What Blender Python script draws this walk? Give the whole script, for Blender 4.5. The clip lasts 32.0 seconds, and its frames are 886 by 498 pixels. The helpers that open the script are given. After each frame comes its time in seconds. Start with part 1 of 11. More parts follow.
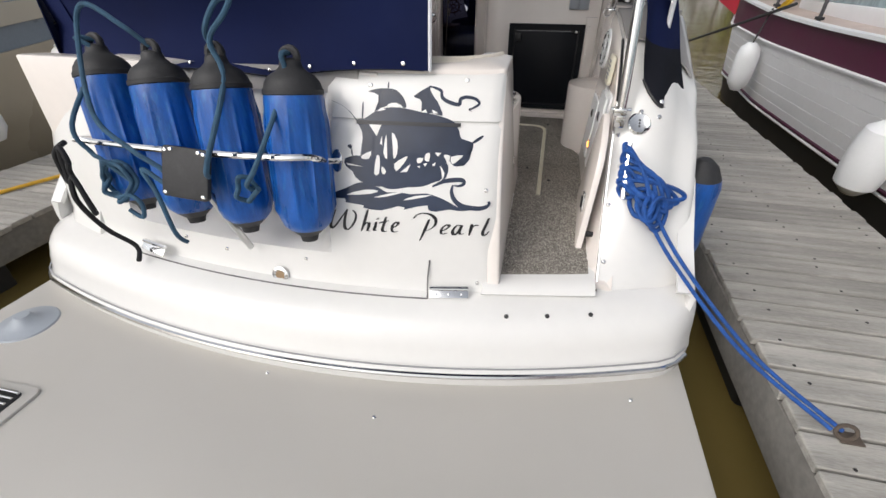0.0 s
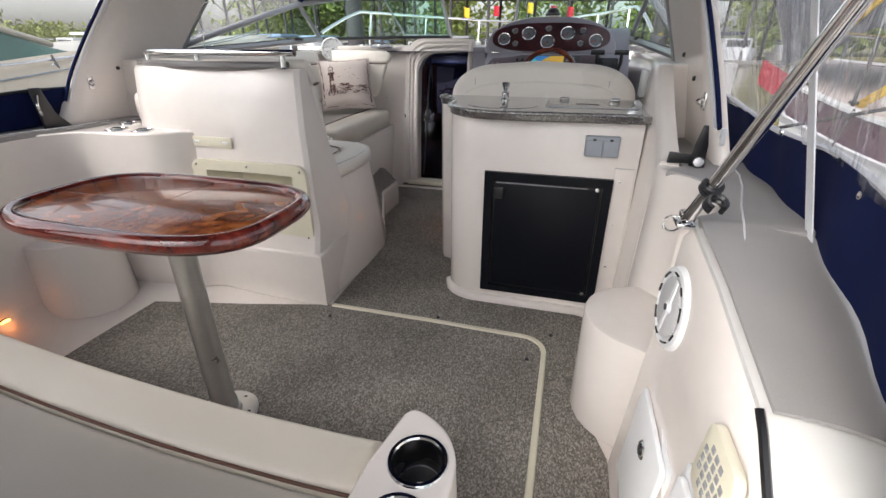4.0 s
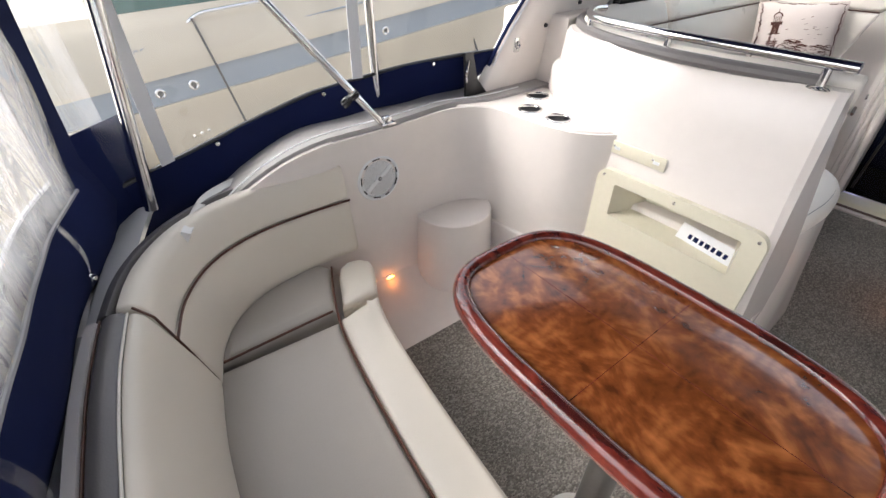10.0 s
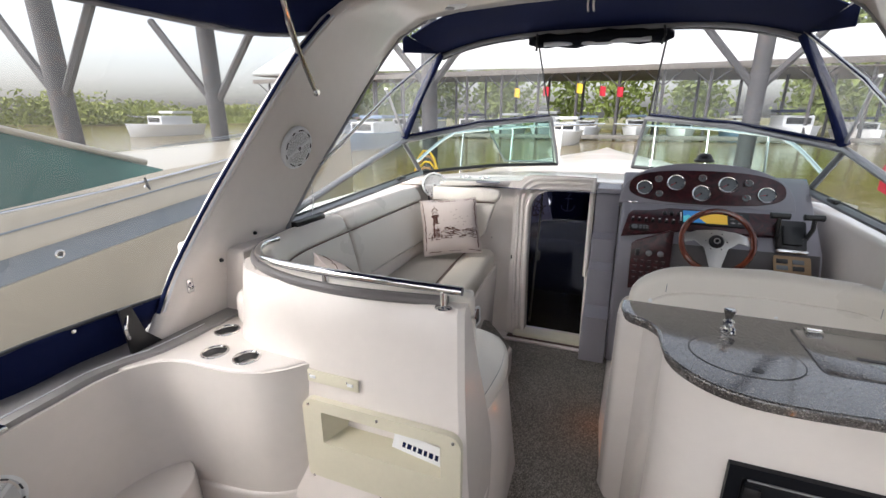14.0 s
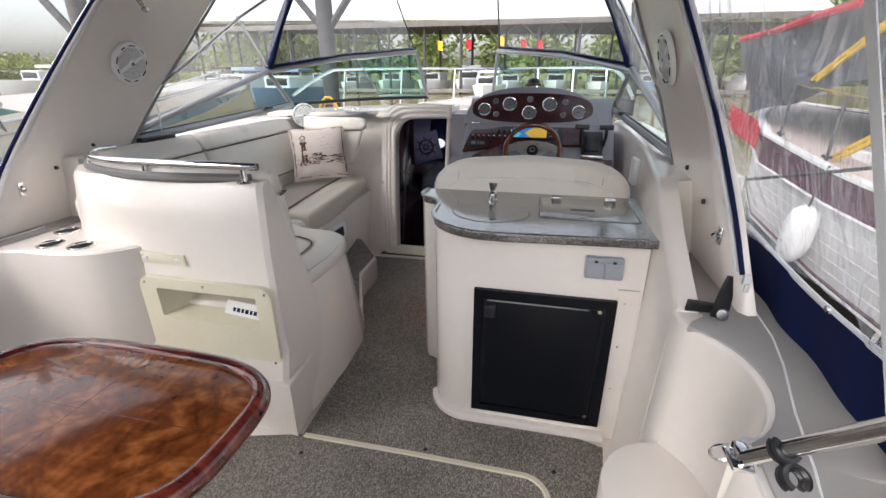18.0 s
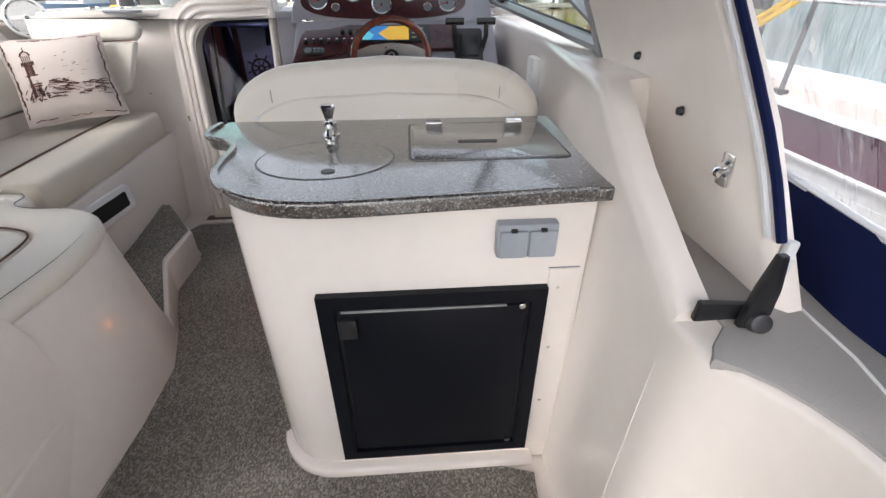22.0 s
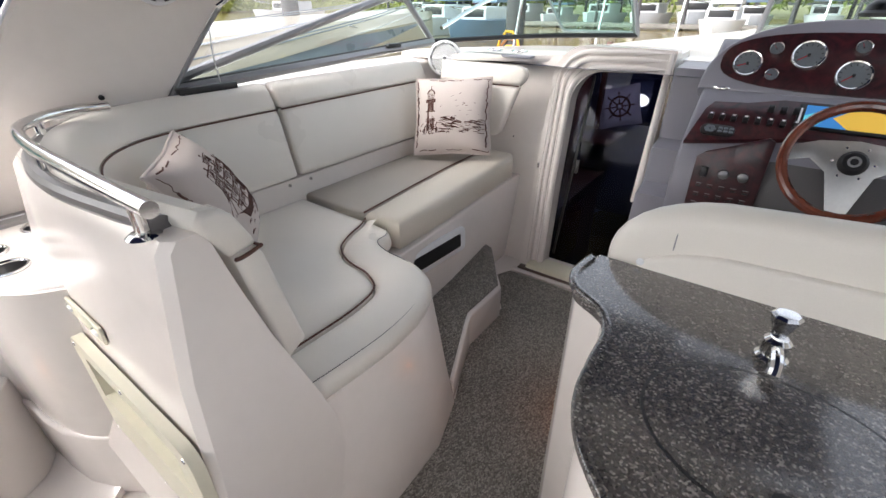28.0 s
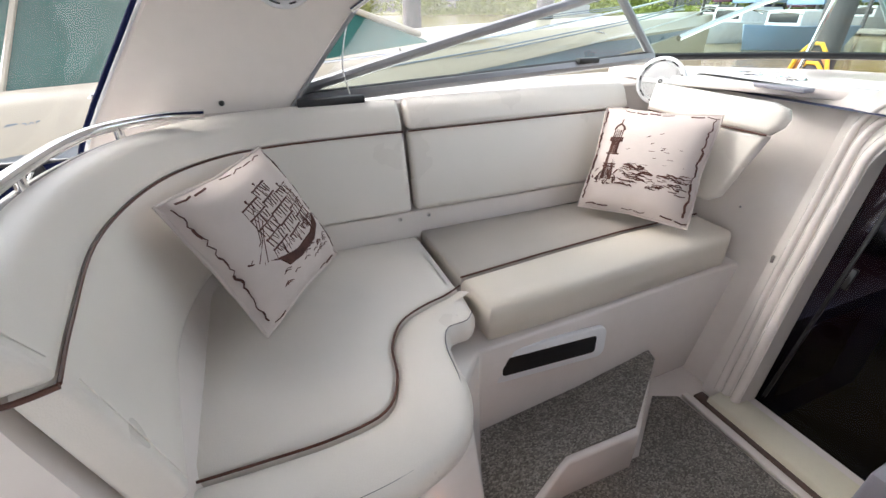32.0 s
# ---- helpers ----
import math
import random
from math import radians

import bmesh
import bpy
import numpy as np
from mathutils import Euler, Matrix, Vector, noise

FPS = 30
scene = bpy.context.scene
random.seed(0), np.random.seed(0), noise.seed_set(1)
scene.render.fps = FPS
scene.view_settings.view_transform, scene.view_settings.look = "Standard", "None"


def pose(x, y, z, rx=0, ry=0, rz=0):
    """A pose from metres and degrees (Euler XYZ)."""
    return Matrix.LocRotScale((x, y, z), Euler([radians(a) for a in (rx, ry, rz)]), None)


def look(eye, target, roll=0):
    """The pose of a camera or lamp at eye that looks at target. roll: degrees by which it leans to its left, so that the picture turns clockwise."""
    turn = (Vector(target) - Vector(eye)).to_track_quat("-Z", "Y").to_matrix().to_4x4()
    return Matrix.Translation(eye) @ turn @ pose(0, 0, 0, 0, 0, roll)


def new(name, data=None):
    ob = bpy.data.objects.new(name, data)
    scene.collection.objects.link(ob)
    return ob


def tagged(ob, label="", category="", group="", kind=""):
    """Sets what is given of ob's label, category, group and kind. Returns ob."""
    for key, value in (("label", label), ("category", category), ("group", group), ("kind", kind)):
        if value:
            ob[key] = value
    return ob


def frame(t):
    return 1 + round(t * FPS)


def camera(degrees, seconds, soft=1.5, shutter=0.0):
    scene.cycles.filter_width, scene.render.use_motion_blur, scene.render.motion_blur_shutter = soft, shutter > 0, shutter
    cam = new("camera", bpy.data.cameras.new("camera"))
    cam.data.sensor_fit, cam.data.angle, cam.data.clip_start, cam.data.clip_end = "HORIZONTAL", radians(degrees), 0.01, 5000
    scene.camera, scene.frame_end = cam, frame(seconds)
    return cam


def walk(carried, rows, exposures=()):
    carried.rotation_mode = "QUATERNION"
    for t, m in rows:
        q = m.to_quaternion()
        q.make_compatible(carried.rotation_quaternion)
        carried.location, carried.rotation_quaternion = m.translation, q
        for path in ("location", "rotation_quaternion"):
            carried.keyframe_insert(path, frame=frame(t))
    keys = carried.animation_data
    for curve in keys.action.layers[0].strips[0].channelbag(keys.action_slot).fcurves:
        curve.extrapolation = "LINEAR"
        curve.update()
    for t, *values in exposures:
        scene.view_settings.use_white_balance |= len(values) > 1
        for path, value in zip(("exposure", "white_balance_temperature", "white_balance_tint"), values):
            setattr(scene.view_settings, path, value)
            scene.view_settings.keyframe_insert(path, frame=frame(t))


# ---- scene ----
cam = camera(90.7, 32.0)
METRES, EYE, TILT, LEAN, TURN = 6.46, 0.96, -32.4, 0.0, 13.0
ROWS = [
    (0.0, 0.0, 0.0, 0.0, 0.0, 0.0, -0.0),
    (0.5, 0.0111, 0.0277, 0.0095, -0.57, 0.45, 0.22),
    (1.0, 0.023, 0.0697, 0.0283, -2.51, 0.48, 1.29),
    (1.5, 0.0338, 0.1086, 0.0494, -4.87, 0.36, 2.57),
    (2.0, 0.0413, 0.1377, 0.0718, -6.15, 0.43, 3.08),
    (2.5, 0.0456, 0.154, 0.0971, -6.46, 0.65, 3.47),
    (3.0, 0.0539, 0.1708, 0.1235, -6.16, 1.64, 3.76),
    (3.5, 0.0613, 0.1834, 0.1463, -4.4, 4.24, 3.09),
    (4.0, 0.0576, 0.1929, 0.1561, 2.32, 7.05, -1.43),
    (4.5, 0.0563, 0.1971, 0.1489, 13.65, 6.92, -8.62),
    (6.5, 0.0324, 0.2044, 0.1793, 32.13, -10.87, -18.18),
    (7.0, 0.0348, 0.2011, 0.1939, 33.86, -14.12, -19.03),
    (7.5, 0.0334, 0.1983, 0.2045, 35.07, -15.92, -19.77),
    (8.0, 0.022, 0.1989, 0.2136, 35.85, -16.52, -20.27),
    (8.5, 0.0057, 0.2034, 0.2188, 35.89, -15.63, -20.38),
    (9.0, -0.0135, 0.2102, 0.2211, 35.89, -13.42, -20.36),
    (9.5, -0.0343, 0.2188, 0.2208, 35.94, -11.92, -20.35),
    (10.0, -0.0546, 0.2289, 0.2232, 35.59, -11.32, -20.04),
    (10.5, -0.0712, 0.2356, 0.23, 34.37, -10.35, -19.6),
    (11.0, -0.0796, 0.2443, 0.2412, 32.64, -8.88, -18.67),
    (11.5, -0.0804, 0.252, 0.2512, 28.82, -6.49, -16.78),
    (12.0, -0.074, 0.2535, 0.2606, 24.44, -3.68, -14.47),
    (12.5, -0.0635, 0.254, 0.2662, 19.72, 1.33, -11.89),
    (13.0, -0.0524, 0.255, 0.269, 14.54, 6.65, -8.83),
    (13.5, -0.0415, 0.2534, 0.2706, 10.09, 11.05, -6.2),
    (14.0, -0.0283, 0.2464, 0.2715, 7.19, 15.11, -4.35),
    (14.5, -0.0168, 0.2366, 0.268, 4.92, 19.69, -2.91),
    (16.5, 0.0297, 0.2156, 0.2405, 1.03, 25.07, -0.22),
    (17.0, 0.0369, 0.2147, 0.2321, 0.39, 22.18, -0.0),
    (17.5, 0.0438, 0.2137, 0.2242, 0.11, 16.63, 0.17),
    (18.0, 0.0521, 0.2143, 0.2187, -0.23, 10.24, 0.38),
    (18.5, 0.0572, 0.2149, 0.2141, -1.38, 5.13, 0.99),
    (19.0, 0.0581, 0.2203, 0.2127, -3.43, 1.62, 2.01),
    (19.5, 0.0586, 0.2332, 0.2174, -5.34, 0.03, 3.13),
    (20.0, 0.058, 0.2497, 0.227, -6.61, -0.25, 3.94),
    (20.5, 0.0622, 0.2697, 0.2341, -8.25, 0.06, 5.01),
    (21.0, 0.0675, 0.289, 0.2398, -11.16, 0.2, 6.96),
    (21.5, 0.0735, 0.3044, 0.2465, -13.52, 0.07, 8.51),
    (22.0, 0.0779, 0.3166, 0.2503, -14.63, 0.02, 9.22),
    (22.5, 0.0801, 0.3266, 0.2516, -14.86, -1.12, 9.27),
    (23.0, 0.0818, 0.3415, 0.2552, -15.0, -3.64, 9.34),
    (23.5, 0.0831, 0.3506, 0.2585, -15.1, -6.04, 9.46),
    (24.0, 0.0824, 0.3537, 0.2608, -15.17, -7.57, 9.49),
    (24.5, 0.0803, 0.3503, 0.2645, -15.27, -8.31, 9.53),
    (26.5, 0.0568, 0.3373, 0.2941, -7.94, 2.27, 4.93),
    (27.0, 0.0539, 0.3475, 0.3, 1.07, 5.38, -0.59),
    (27.5, 0.0497, 0.3573, 0.3021, 11.14, 5.05, -6.8),
    (28.0, 0.0476, 0.37, 0.308, 20.06, 0.84, -12.02),
    (28.5, 0.0461, 0.3856, 0.3182, 22.46, -5.49, -13.22),
    (29.0, 0.0477, 0.4009, 0.3285, 16.62, -6.44, -9.91),
    (29.5, 0.05, 0.4132, 0.3416, 11.27, -5.69, -6.92),
    (30.0, 0.0537, 0.4227, 0.3489, 13.89, -6.32, -8.73),
    (30.5, 0.0518, 0.4309, 0.3532, 23.65, -6.82, -14.35),
    (31.0, 0.0491, 0.4413, 0.3591, 36.03, -7.56, -20.18),
    (31.5, 0.0452, 0.4495, 0.3612, 45.36, -8.5, -23.78),
    (32.0, 0.0434, 0.4554, 0.361, 50.1, -8.72, -25.44),
]
EXPOSURES = [(0.0, 0.18), (1.0, 0.08), (1.7, 0.12), (2.5, 0.25), (3.5, 0.95), (4.5, 1.5), (6.5, 1.8), (9.0, 1.85), (12.0, 1.5), (14.0, 1.35), (17.0, 1.35), (19.0, 1.5), (22.0, 1.75), (24.0, 1.85), (28.0, 1.87), (29.0, 2.25), (30.0, 2.4), (31.0, 2.35), (31.5, 2.3), (32.0, 2.1)]
walk(cam, [(t, pose(0, 0, EYE, TILT, LEAN, TURN) @ pose(METRES * x, METRES * y, METRES * z, 90 + pitch, roll, yaw)) for t, x, y, z, yaw, pitch, roll in ROWS], EXPOSURES)

# world: bright overcast sky, soft high sun
world = bpy.data.worlds.new("sky")
scene.world = world
world.use_nodes = True
wn, wl = world.node_tree.nodes, world.node_tree.links
sky = wn.new("ShaderNodeTexSky")
sky.sky_type = "NISHITA"
sky.sun_disc = False
SUN_EL, SUN_AZ = radians(42), radians(215)
sky.sun_elevation, sky.sun_rotation = SUN_EL, SUN_AZ
sky.air_density, sky.dust_density = 1.0, 4.0
soft_sky = wn.new("ShaderNodeHueSaturation")
soft_sky.inputs["Saturation"].default_value = 0.33
wl.new(sky.outputs[0], soft_sky.inputs["Color"])
wl.new(soft_sky.outputs[0], wn["Background"].inputs["Color"])
wn["Background"].inputs["Strength"].default_value = 0.15

sun = new("sun", bpy.data.lights.new("sun", "SUN"))
sun.data.energy, sun.data.angle, sun.data.color = 0.45, radians(60), (1.0, 0.985, 0.975)
sun.matrix_world = look((0, 0, 0), (-math.sin(SUN_AZ) * math.cos(SUN_EL), -math.cos(SUN_AZ) * math.cos(SUN_EL), -math.sin(SUN_EL)))
sun.location = (-4, -6, 12)

# ---- materials ----
def nodes_of(name):
    m = bpy.data.materials.new(name)
    m.use_nodes = True
    nt = m.node_tree
    return m, nt.nodes, nt.links, nt.nodes["Principled BSDF"]


def coat(name, color, rough=0.4, metal=0.0, vary=0.08, big=2.5, fine=60.0, bump=0.02, stain_sheen=None, stain_sheen_amt=0.25, rough_vary=0.1, clear=0.0, per_piece=0.0, sheen=0.0, stretch=None, spec=0.5):
    """Surface with variation at two scales, an optional second colour for stains or sheen, and fine relief."""
    m, n, l, b = nodes_of(name)
    co = n.new("ShaderNodeTexCoord")
    src = co.outputs["Object"]
    if stretch:
        mp = n.new("ShaderNodeMapping")
        mp.inputs["Scale"].default_value = stretch
        l.new(src, mp.inputs[0])
        src = mp.outputs[0]
    n1, n2 = n.new("ShaderNodeTexNoise"), n.new("ShaderNodeTexNoise")
    n1.inputs["Scale"].default_value, n1.inputs["Detail"].default_value = big, 4
    n2.inputs["Scale"].default_value, n2.inputs["Detail"].default_value = fine, 3
    l.new(src, n1.inputs["Vector"])
    l.new(src, n2.inputs["Vector"])
    ramp = n.new("ShaderNodeValToRGB")
    lo = [max(0.0, c * (1 - vary)) for c in color]
    hi = [min(1.0, c * (1 + vary)) for c in color]
    ramp.color_ramp.elements[0].position, ramp.color_ramp.elements[1].position = 0.35, 0.65
    ramp.color_ramp.elements[0].color, ramp.color_ramp.elements[1].color = (*lo, 1), (*hi, 1)
    mix = n.new("ShaderNodeMath")
    mix.operation = "MULTIPLY_ADD"
    mix.inputs[1].default_value, mix.inputs[2].default_value = 0.35, 0.0
    l.new(n2.outputs[0], mix.inputs[0])
    mix2 = n.new("ShaderNodeMath")
    mix2.operation = "MULTIPLY_ADD"
    mix2.inputs[1].default_value = 0.65
    l.new(n1.outputs[0], mix2.inputs[0])
    l.new(mix.outputs[0], mix2.inputs[2])
    l.new(mix2.outputs[0], ramp.inputs[0])
    out = ramp.outputs[0]
    if stain_sheen:
        n3 = n.new("ShaderNodeTexNoise")
        n3.inputs["Scale"].default_value, n3.inputs["Detail"].default_value = big * 2.2, 8
        l.new(src, n3.inputs["Vector"])
        r3 = n.new("ShaderNodeMapRange")
        r3.inputs[1].default_value, r3.inputs[2].default_value, r3.inputs[4].default_value = 0.55, 0.8, stain_sheen_amt
        l.new(n3.outputs[0], r3.inputs[0])
        mx = n.new("ShaderNodeMix")
        mx.data_type = "RGBA"
        l.new(r3.outputs[0], mx.inputs[0])
        l.new(out, mx.inputs[6])
        mx.inputs[7].default_value = (*stain_sheen, 1)
        out = mx.outputs[2]
    if per_piece:
        oi = n.new("ShaderNodeObjectInfo")
        hs = n.new("ShaderNodeHueSaturation")
        mr = n.new("ShaderNodeMapRange")
        mr.inputs[3].default_value, mr.inputs[4].default_value = 1 - per_piece, 1 + per_piece
        l.new(oi.outputs["Random"], mr.inputs[0])
        l.new(mr.outputs[0], hs.inputs["Value"])
        l.new(out, hs.inputs["Color"])
        out = hs.outputs[0]
    l.new(out, b.inputs["Base Color"])
    rr = n.new("ShaderNodeMapRange")
    rr.inputs[3].default_value, rr.inputs[4].default_value = max(0.02, rough - rough_vary), min(1, rough + rough_vary)
    l.new(n1.outputs[0], rr.inputs[0])
    l.new(rr.outputs[0], b.inputs["Roughness"])
    b.inputs["Metallic"].default_value = metal
    b.inputs["Specular IOR Level"].default_value = spec
    if clear:
        b.inputs["Coat Weight"].default_value, b.inputs["Coat Roughness"].default_value = clear, 0.06
    if sheen:
        b.inputs["Sheen Weight"].default_value = sheen
    if bump:
        bp = n.new("ShaderNodeBump")
        bp.inputs["Strength"].default_value, bp.inputs["Distance"].default_value = 0.5, bump
        l.new(n2.outputs[0], bp.inputs["Height"])
        l.new(bp.outputs[0], b.inputs["Normal"])
    return m


def fleck(name, base, spots, scale, rough, amount=0.35, bump=0.0, base2=None, stretch=(1, 1, 1)):
    """Speckled surface: carpet loops or solid-surface chips."""
    m, n, l, b = nodes_of(name)
    co = n.new("ShaderNodeTexCoord")
    v = n.new("ShaderNodeTexVoronoi")
    v.inputs["Scale"].default_value = scale
    st_ = n.new("ShaderNodeMapping")
    st_.inputs["Scale"].default_value = stretch
    l.new(co.outputs["Object"], st_.inputs[0])
    l.new(st_.outputs[0], v.inputs["Vector"])
    bw = n.new("ShaderNodeSeparateColor")
    l.new(v.outputs["Color"], bw.inputs[0])
    ramp = n.new("ShaderNodeValToRGB")
    e = ramp.color_ramp.elements
    e[0].position, e[0].color = 0.0, (*base, 1)
    e[1].position, e[1].color = 1.0, (*spots, 1)
    mid = e.new(1 - amount)
    mid.color = (*(base2 or base), 1)
    l.new(bw.outputs[0], ramp.inputs[0])
    nz = n.new("ShaderNodeTexNoise")
    nz.inputs["Scale"].default_value, nz.inputs["Detail"].default_value = 3.0, 6
    l.new(co.outputs["Object"], nz.inputs["Vector"])
    mr = n.new("ShaderNodeMapRange")
    mr.inputs[1].default_value, mr.inputs[2].default_value = 0.3, 0.7
    mr.inputs[3].default_value, mr.inputs[4].default_value = 0.82, 1.15
    l.new(nz.outputs[0], mr.inputs[0])
    hs = n.new("ShaderNodeHueSaturation")
    l.new(mr.outputs[0], hs.inputs["Value"])
    l.new(ramp.outputs[0], hs.inputs["Color"])
    l.new(hs.outputs[0], b.inputs["Base Color"])
    b.inputs["Roughness"].default_value = rough
    if bump:
        bp = n.new("ShaderNodeBump")
        bp.inputs["Strength"].default_value, bp.inputs["Distance"].default_value = 0.9, bump
        inv = n.new("ShaderNodeMath")
        inv.operation = "SUBTRACT"
        inv.inputs[0].default_value = 1.0
        l.new(v.outputs["Distance"], inv.inputs[1])
        l.new(inv.outputs[0], bp.inputs["Height"])
        l.new(bp.outputs[0], b.inputs["Normal"])
    return m


def swirl(name, dark, mid, light, scale, rough=0.12, coatw=0.8, stretch=(1, 1, 1), warp=3.0, mirror=None):
    """Figured burl or lacquered wood; mirror book-matches it about a point."""
    m, n, l, b = nodes_of(name)
    co, mp = n.new("ShaderNodeTexCoord"), n.new("ShaderNodeMapping")
    mp.inputs["Scale"].default_value = stretch
    if mirror:
        sub, fold = n.new("ShaderNodeVectorMath"), n.new("ShaderNodeVectorMath")
        sub.operation, fold.operation = "SUBTRACT", "ABSOLUTE"
        sub.inputs[1].default_value = (*mirror, 0)
        l.new(co.outputs["Object"], sub.inputs[0])
        l.new(sub.outputs[0], fold.inputs[0])
        l.new(fold.outputs[0], mp.inputs[0])
    else:
        l.new(co.outputs["Object"], mp.inputs[0])
    nz = n.new("ShaderNodeTexNoise")
    nz.inputs["Scale"].default_value, nz.inputs["Detail"].default_value, nz.inputs["Distortion"].default_value = scale, 7, warp
    l.new(mp.outputs[0], nz.inputs["Vector"])
    n2 = n.new("ShaderNodeTexNoise")
    n2.inputs["Scale"].default_value, n2.inputs["Detail"].default_value = scale * 9, 4
    l.new(mp.outputs[0], n2.inputs["Vector"])
    ad = n.new("ShaderNodeMath")
    ad.operation = "MULTIPLY_ADD"
    ad.inputs[1].default_value = 0.22
    l.new(n2.outputs[0], ad.inputs[0])
    l.new(nz.outputs[0], ad.inputs[2])
    if mirror:
        wv, vein = n.new("ShaderNodeTexWave"), n.new("ShaderNodeMath")
        wv.inputs["Scale"].default_value, wv.inputs["Distortion"].default_value, wv.inputs["Detail"].default_value, wv.inputs["Detail Scale"].default_value = 11.0, 18.0, 4.0, 0.7
        l.new(mp.outputs[0], wv.inputs["Vector"])
        vein.operation = "MULTIPLY_ADD"
        vein.inputs[1].default_value = 0.06
        l.new(wv.outputs["Fac"], vein.inputs[0])
        l.new(ad.outputs[0], vein.inputs[2])
        ad = n.new("ShaderNodeMath")
        ad.operation = "SUBTRACT"
        ad.inputs[1].default_value = 0.03
        l.new(vein.outputs[0], ad.inputs[0])
    ramp = n.new("ShaderNodeValToRGB")
    e = ramp.color_ramp.elements
    e[0].position, e[0].color = 0.42, (*dark, 1)
    e[1].position, e[1].color = 0.82, (*light, 1)
    e.new(0.6).color = (*mid, 1)
    l.new(ad.outputs[0], ramp.inputs[0])
    l.new(ramp.outputs[0], b.inputs["Base Color"])
    b.inputs["Roughness"].default_value = rough
    b.inputs["Coat Weight"].default_value, b.inputs["Coat Roughness"].default_value = coatw, 0.04
    return m


def glow(name, color, strength):
    m, n, l, b = nodes_of(name)
    b.inputs["Base Color"].default_value = (*color, 1)
    b.inputs["Emission Color"].default_value = (*color, 1)
    b.inputs["Emission Strength"].default_value = strength
    return m


def pane_mat(name, tint, rough=0.0, ripple=0.0, ripple_scale=6.0, haze=0.0, gloss=0.04):
    """Clear sheet: mostly transparent, gloss by angle, optional ripples and haze."""
    m, n, l, b = nodes_of(name)
    tr, gl, mx = n.new("ShaderNodeBsdfTransparent"), n.new("ShaderNodeBsdfGlossy"), n.new("ShaderNodeMixShader")
    tr.inputs[0].default_value = (*tint, 1)
    gl.inputs["Roughness"].default_value = rough
    fr, pw, ma = n.new("ShaderNodeLayerWeight"), n.new("ShaderNodeMath"), n.new("ShaderNodeMath")
    pw.operation, ma.operation = "POWER", "MULTIPLY_ADD"
    pw.inputs[1].default_value = 4.0
    ma.inputs[1].default_value, ma.inputs[2].default_value = 0.45, gloss
    l.new(fr.outputs["Facing"], pw.inputs[0])
    l.new(pw.outputs[0], ma.inputs[0])
    l.new(ma.outputs[0], mx.inputs[0])
    l.new(tr.outputs[0], mx.inputs[1])
    l.new(gl.outputs[0], mx.inputs[2])
    out = mx.outputs[0]
    if ripple:
        co = n.new("ShaderNodeTexCoord")
        nz = n.new("ShaderNodeTexNoise")
        nz.inputs["Scale"].default_value, nz.inputs["Detail"].default_value, nz.inputs["Distortion"].default_value = ripple_scale, 3, 1.2
        mp = n.new("ShaderNodeMapping")
        mp.inputs["Scale"].default_value = (3.0, 3.0, 0.6)
        l.new(co.outputs["Object"], mp.inputs[0])
        l.new(mp.outputs[0], nz.inputs["Vector"])
        bp = n.new("ShaderNodeBump")
        bp.inputs["Strength"].default_value, bp.inputs["Distance"].default_value = 1.0, ripple
        l.new(nz.outputs[0], bp.inputs["Height"])
        l.new(bp.outputs[0], fr.inputs["Normal"])
        l.new(bp.outputs[0], gl.inputs["Normal"])
    if haze:
        df, m2 = n.new("ShaderNodeBsdfTranslucent"), n.new("ShaderNodeMixShader")
        df.inputs[0].default_value = (0.9, 0.9, 0.9, 1)
        m2.inputs[0].default_value = haze
        l.new(out, m2.inputs[1])
        l.new(df.outputs[0], m2.inputs[2])
        out = m2.outputs[0]
    l.new(out, n["Material Output"].inputs["Surface"])
    return m


GEL = coat("gelcoat_white", (0.815, 0.758, 0.715), 0.2, vary=0.025, big=1.5, fine=25, bump=0.0, stain_sheen=(0.62, 0.56, 0.48), stain_sheen_amt=0.10, clear=0.35)
GELT = coat("gelcoat_transom", (0.78, 0.77, 0.75), 0.2, vary=0.02, big=1.2, fine=20, bump=0.0, stain_sheen=(0.66, 0.60, 0.52), stain_sheen_amt=0.12, clear=0.4)
NONSKID = coat("platform_gelcoat", (0.52, 0.50, 0.465), 0.42, vary=0.035, big=1.1, fine=350, bump=0.0008, stain_sheen=(0.52, 0.48, 0.42), stain_sheen_amt=0.22)
PLASTIC = coat("cream_plastic", (0.74, 0.70, 0.56), 0.38, vary=0.03, bump=0.0)
WHITEP = coat("white_plastic", (0.82, 0.83, 0.84), 0.35, vary=0.02, bump=0.0)
VINYL = coat("ivory_vinyl", (0.73, 0.675, 0.585), 0.33, vary=0.03, big=3, fine=420, bump=0.0012, stain_sheen=(0.62, 0.58, 0.48), stain_sheen_amt=0.15)
VINYLW = coat("white_vinyl", (0.81, 0.765, 0.70), 0.30, vary=0.025, big=3, fine=420, bump=0.0012, stain_sheen=(0.66, 0.64, 0.55), stain_sheen_amt=0.12)
TAUPE = coat("taupe_vinyl", (0.44, 0.405, 0.36), 0.42, vary=0.04, big=3, fine=420, bump=0.0012)
GREYV = coat("grey_vinyl", (0.15, 0.14, 0.14), 0.3, vary=0.06, big=3, fine=300, bump=0.001)
PIPING = coat("brown_piping", (0.095, 0.032, 0.018), 0.5, vary=0.15, bump=0.0)
GREYDECK = coat("grey_deck_vinyl", (0.36, 0.345, 0.335), 0.75, vary=0.06, big=4, fine=500, bump=0.001, stain_sheen=(0.28, 0.27, 0.27), stain_sheen_amt=0.3)
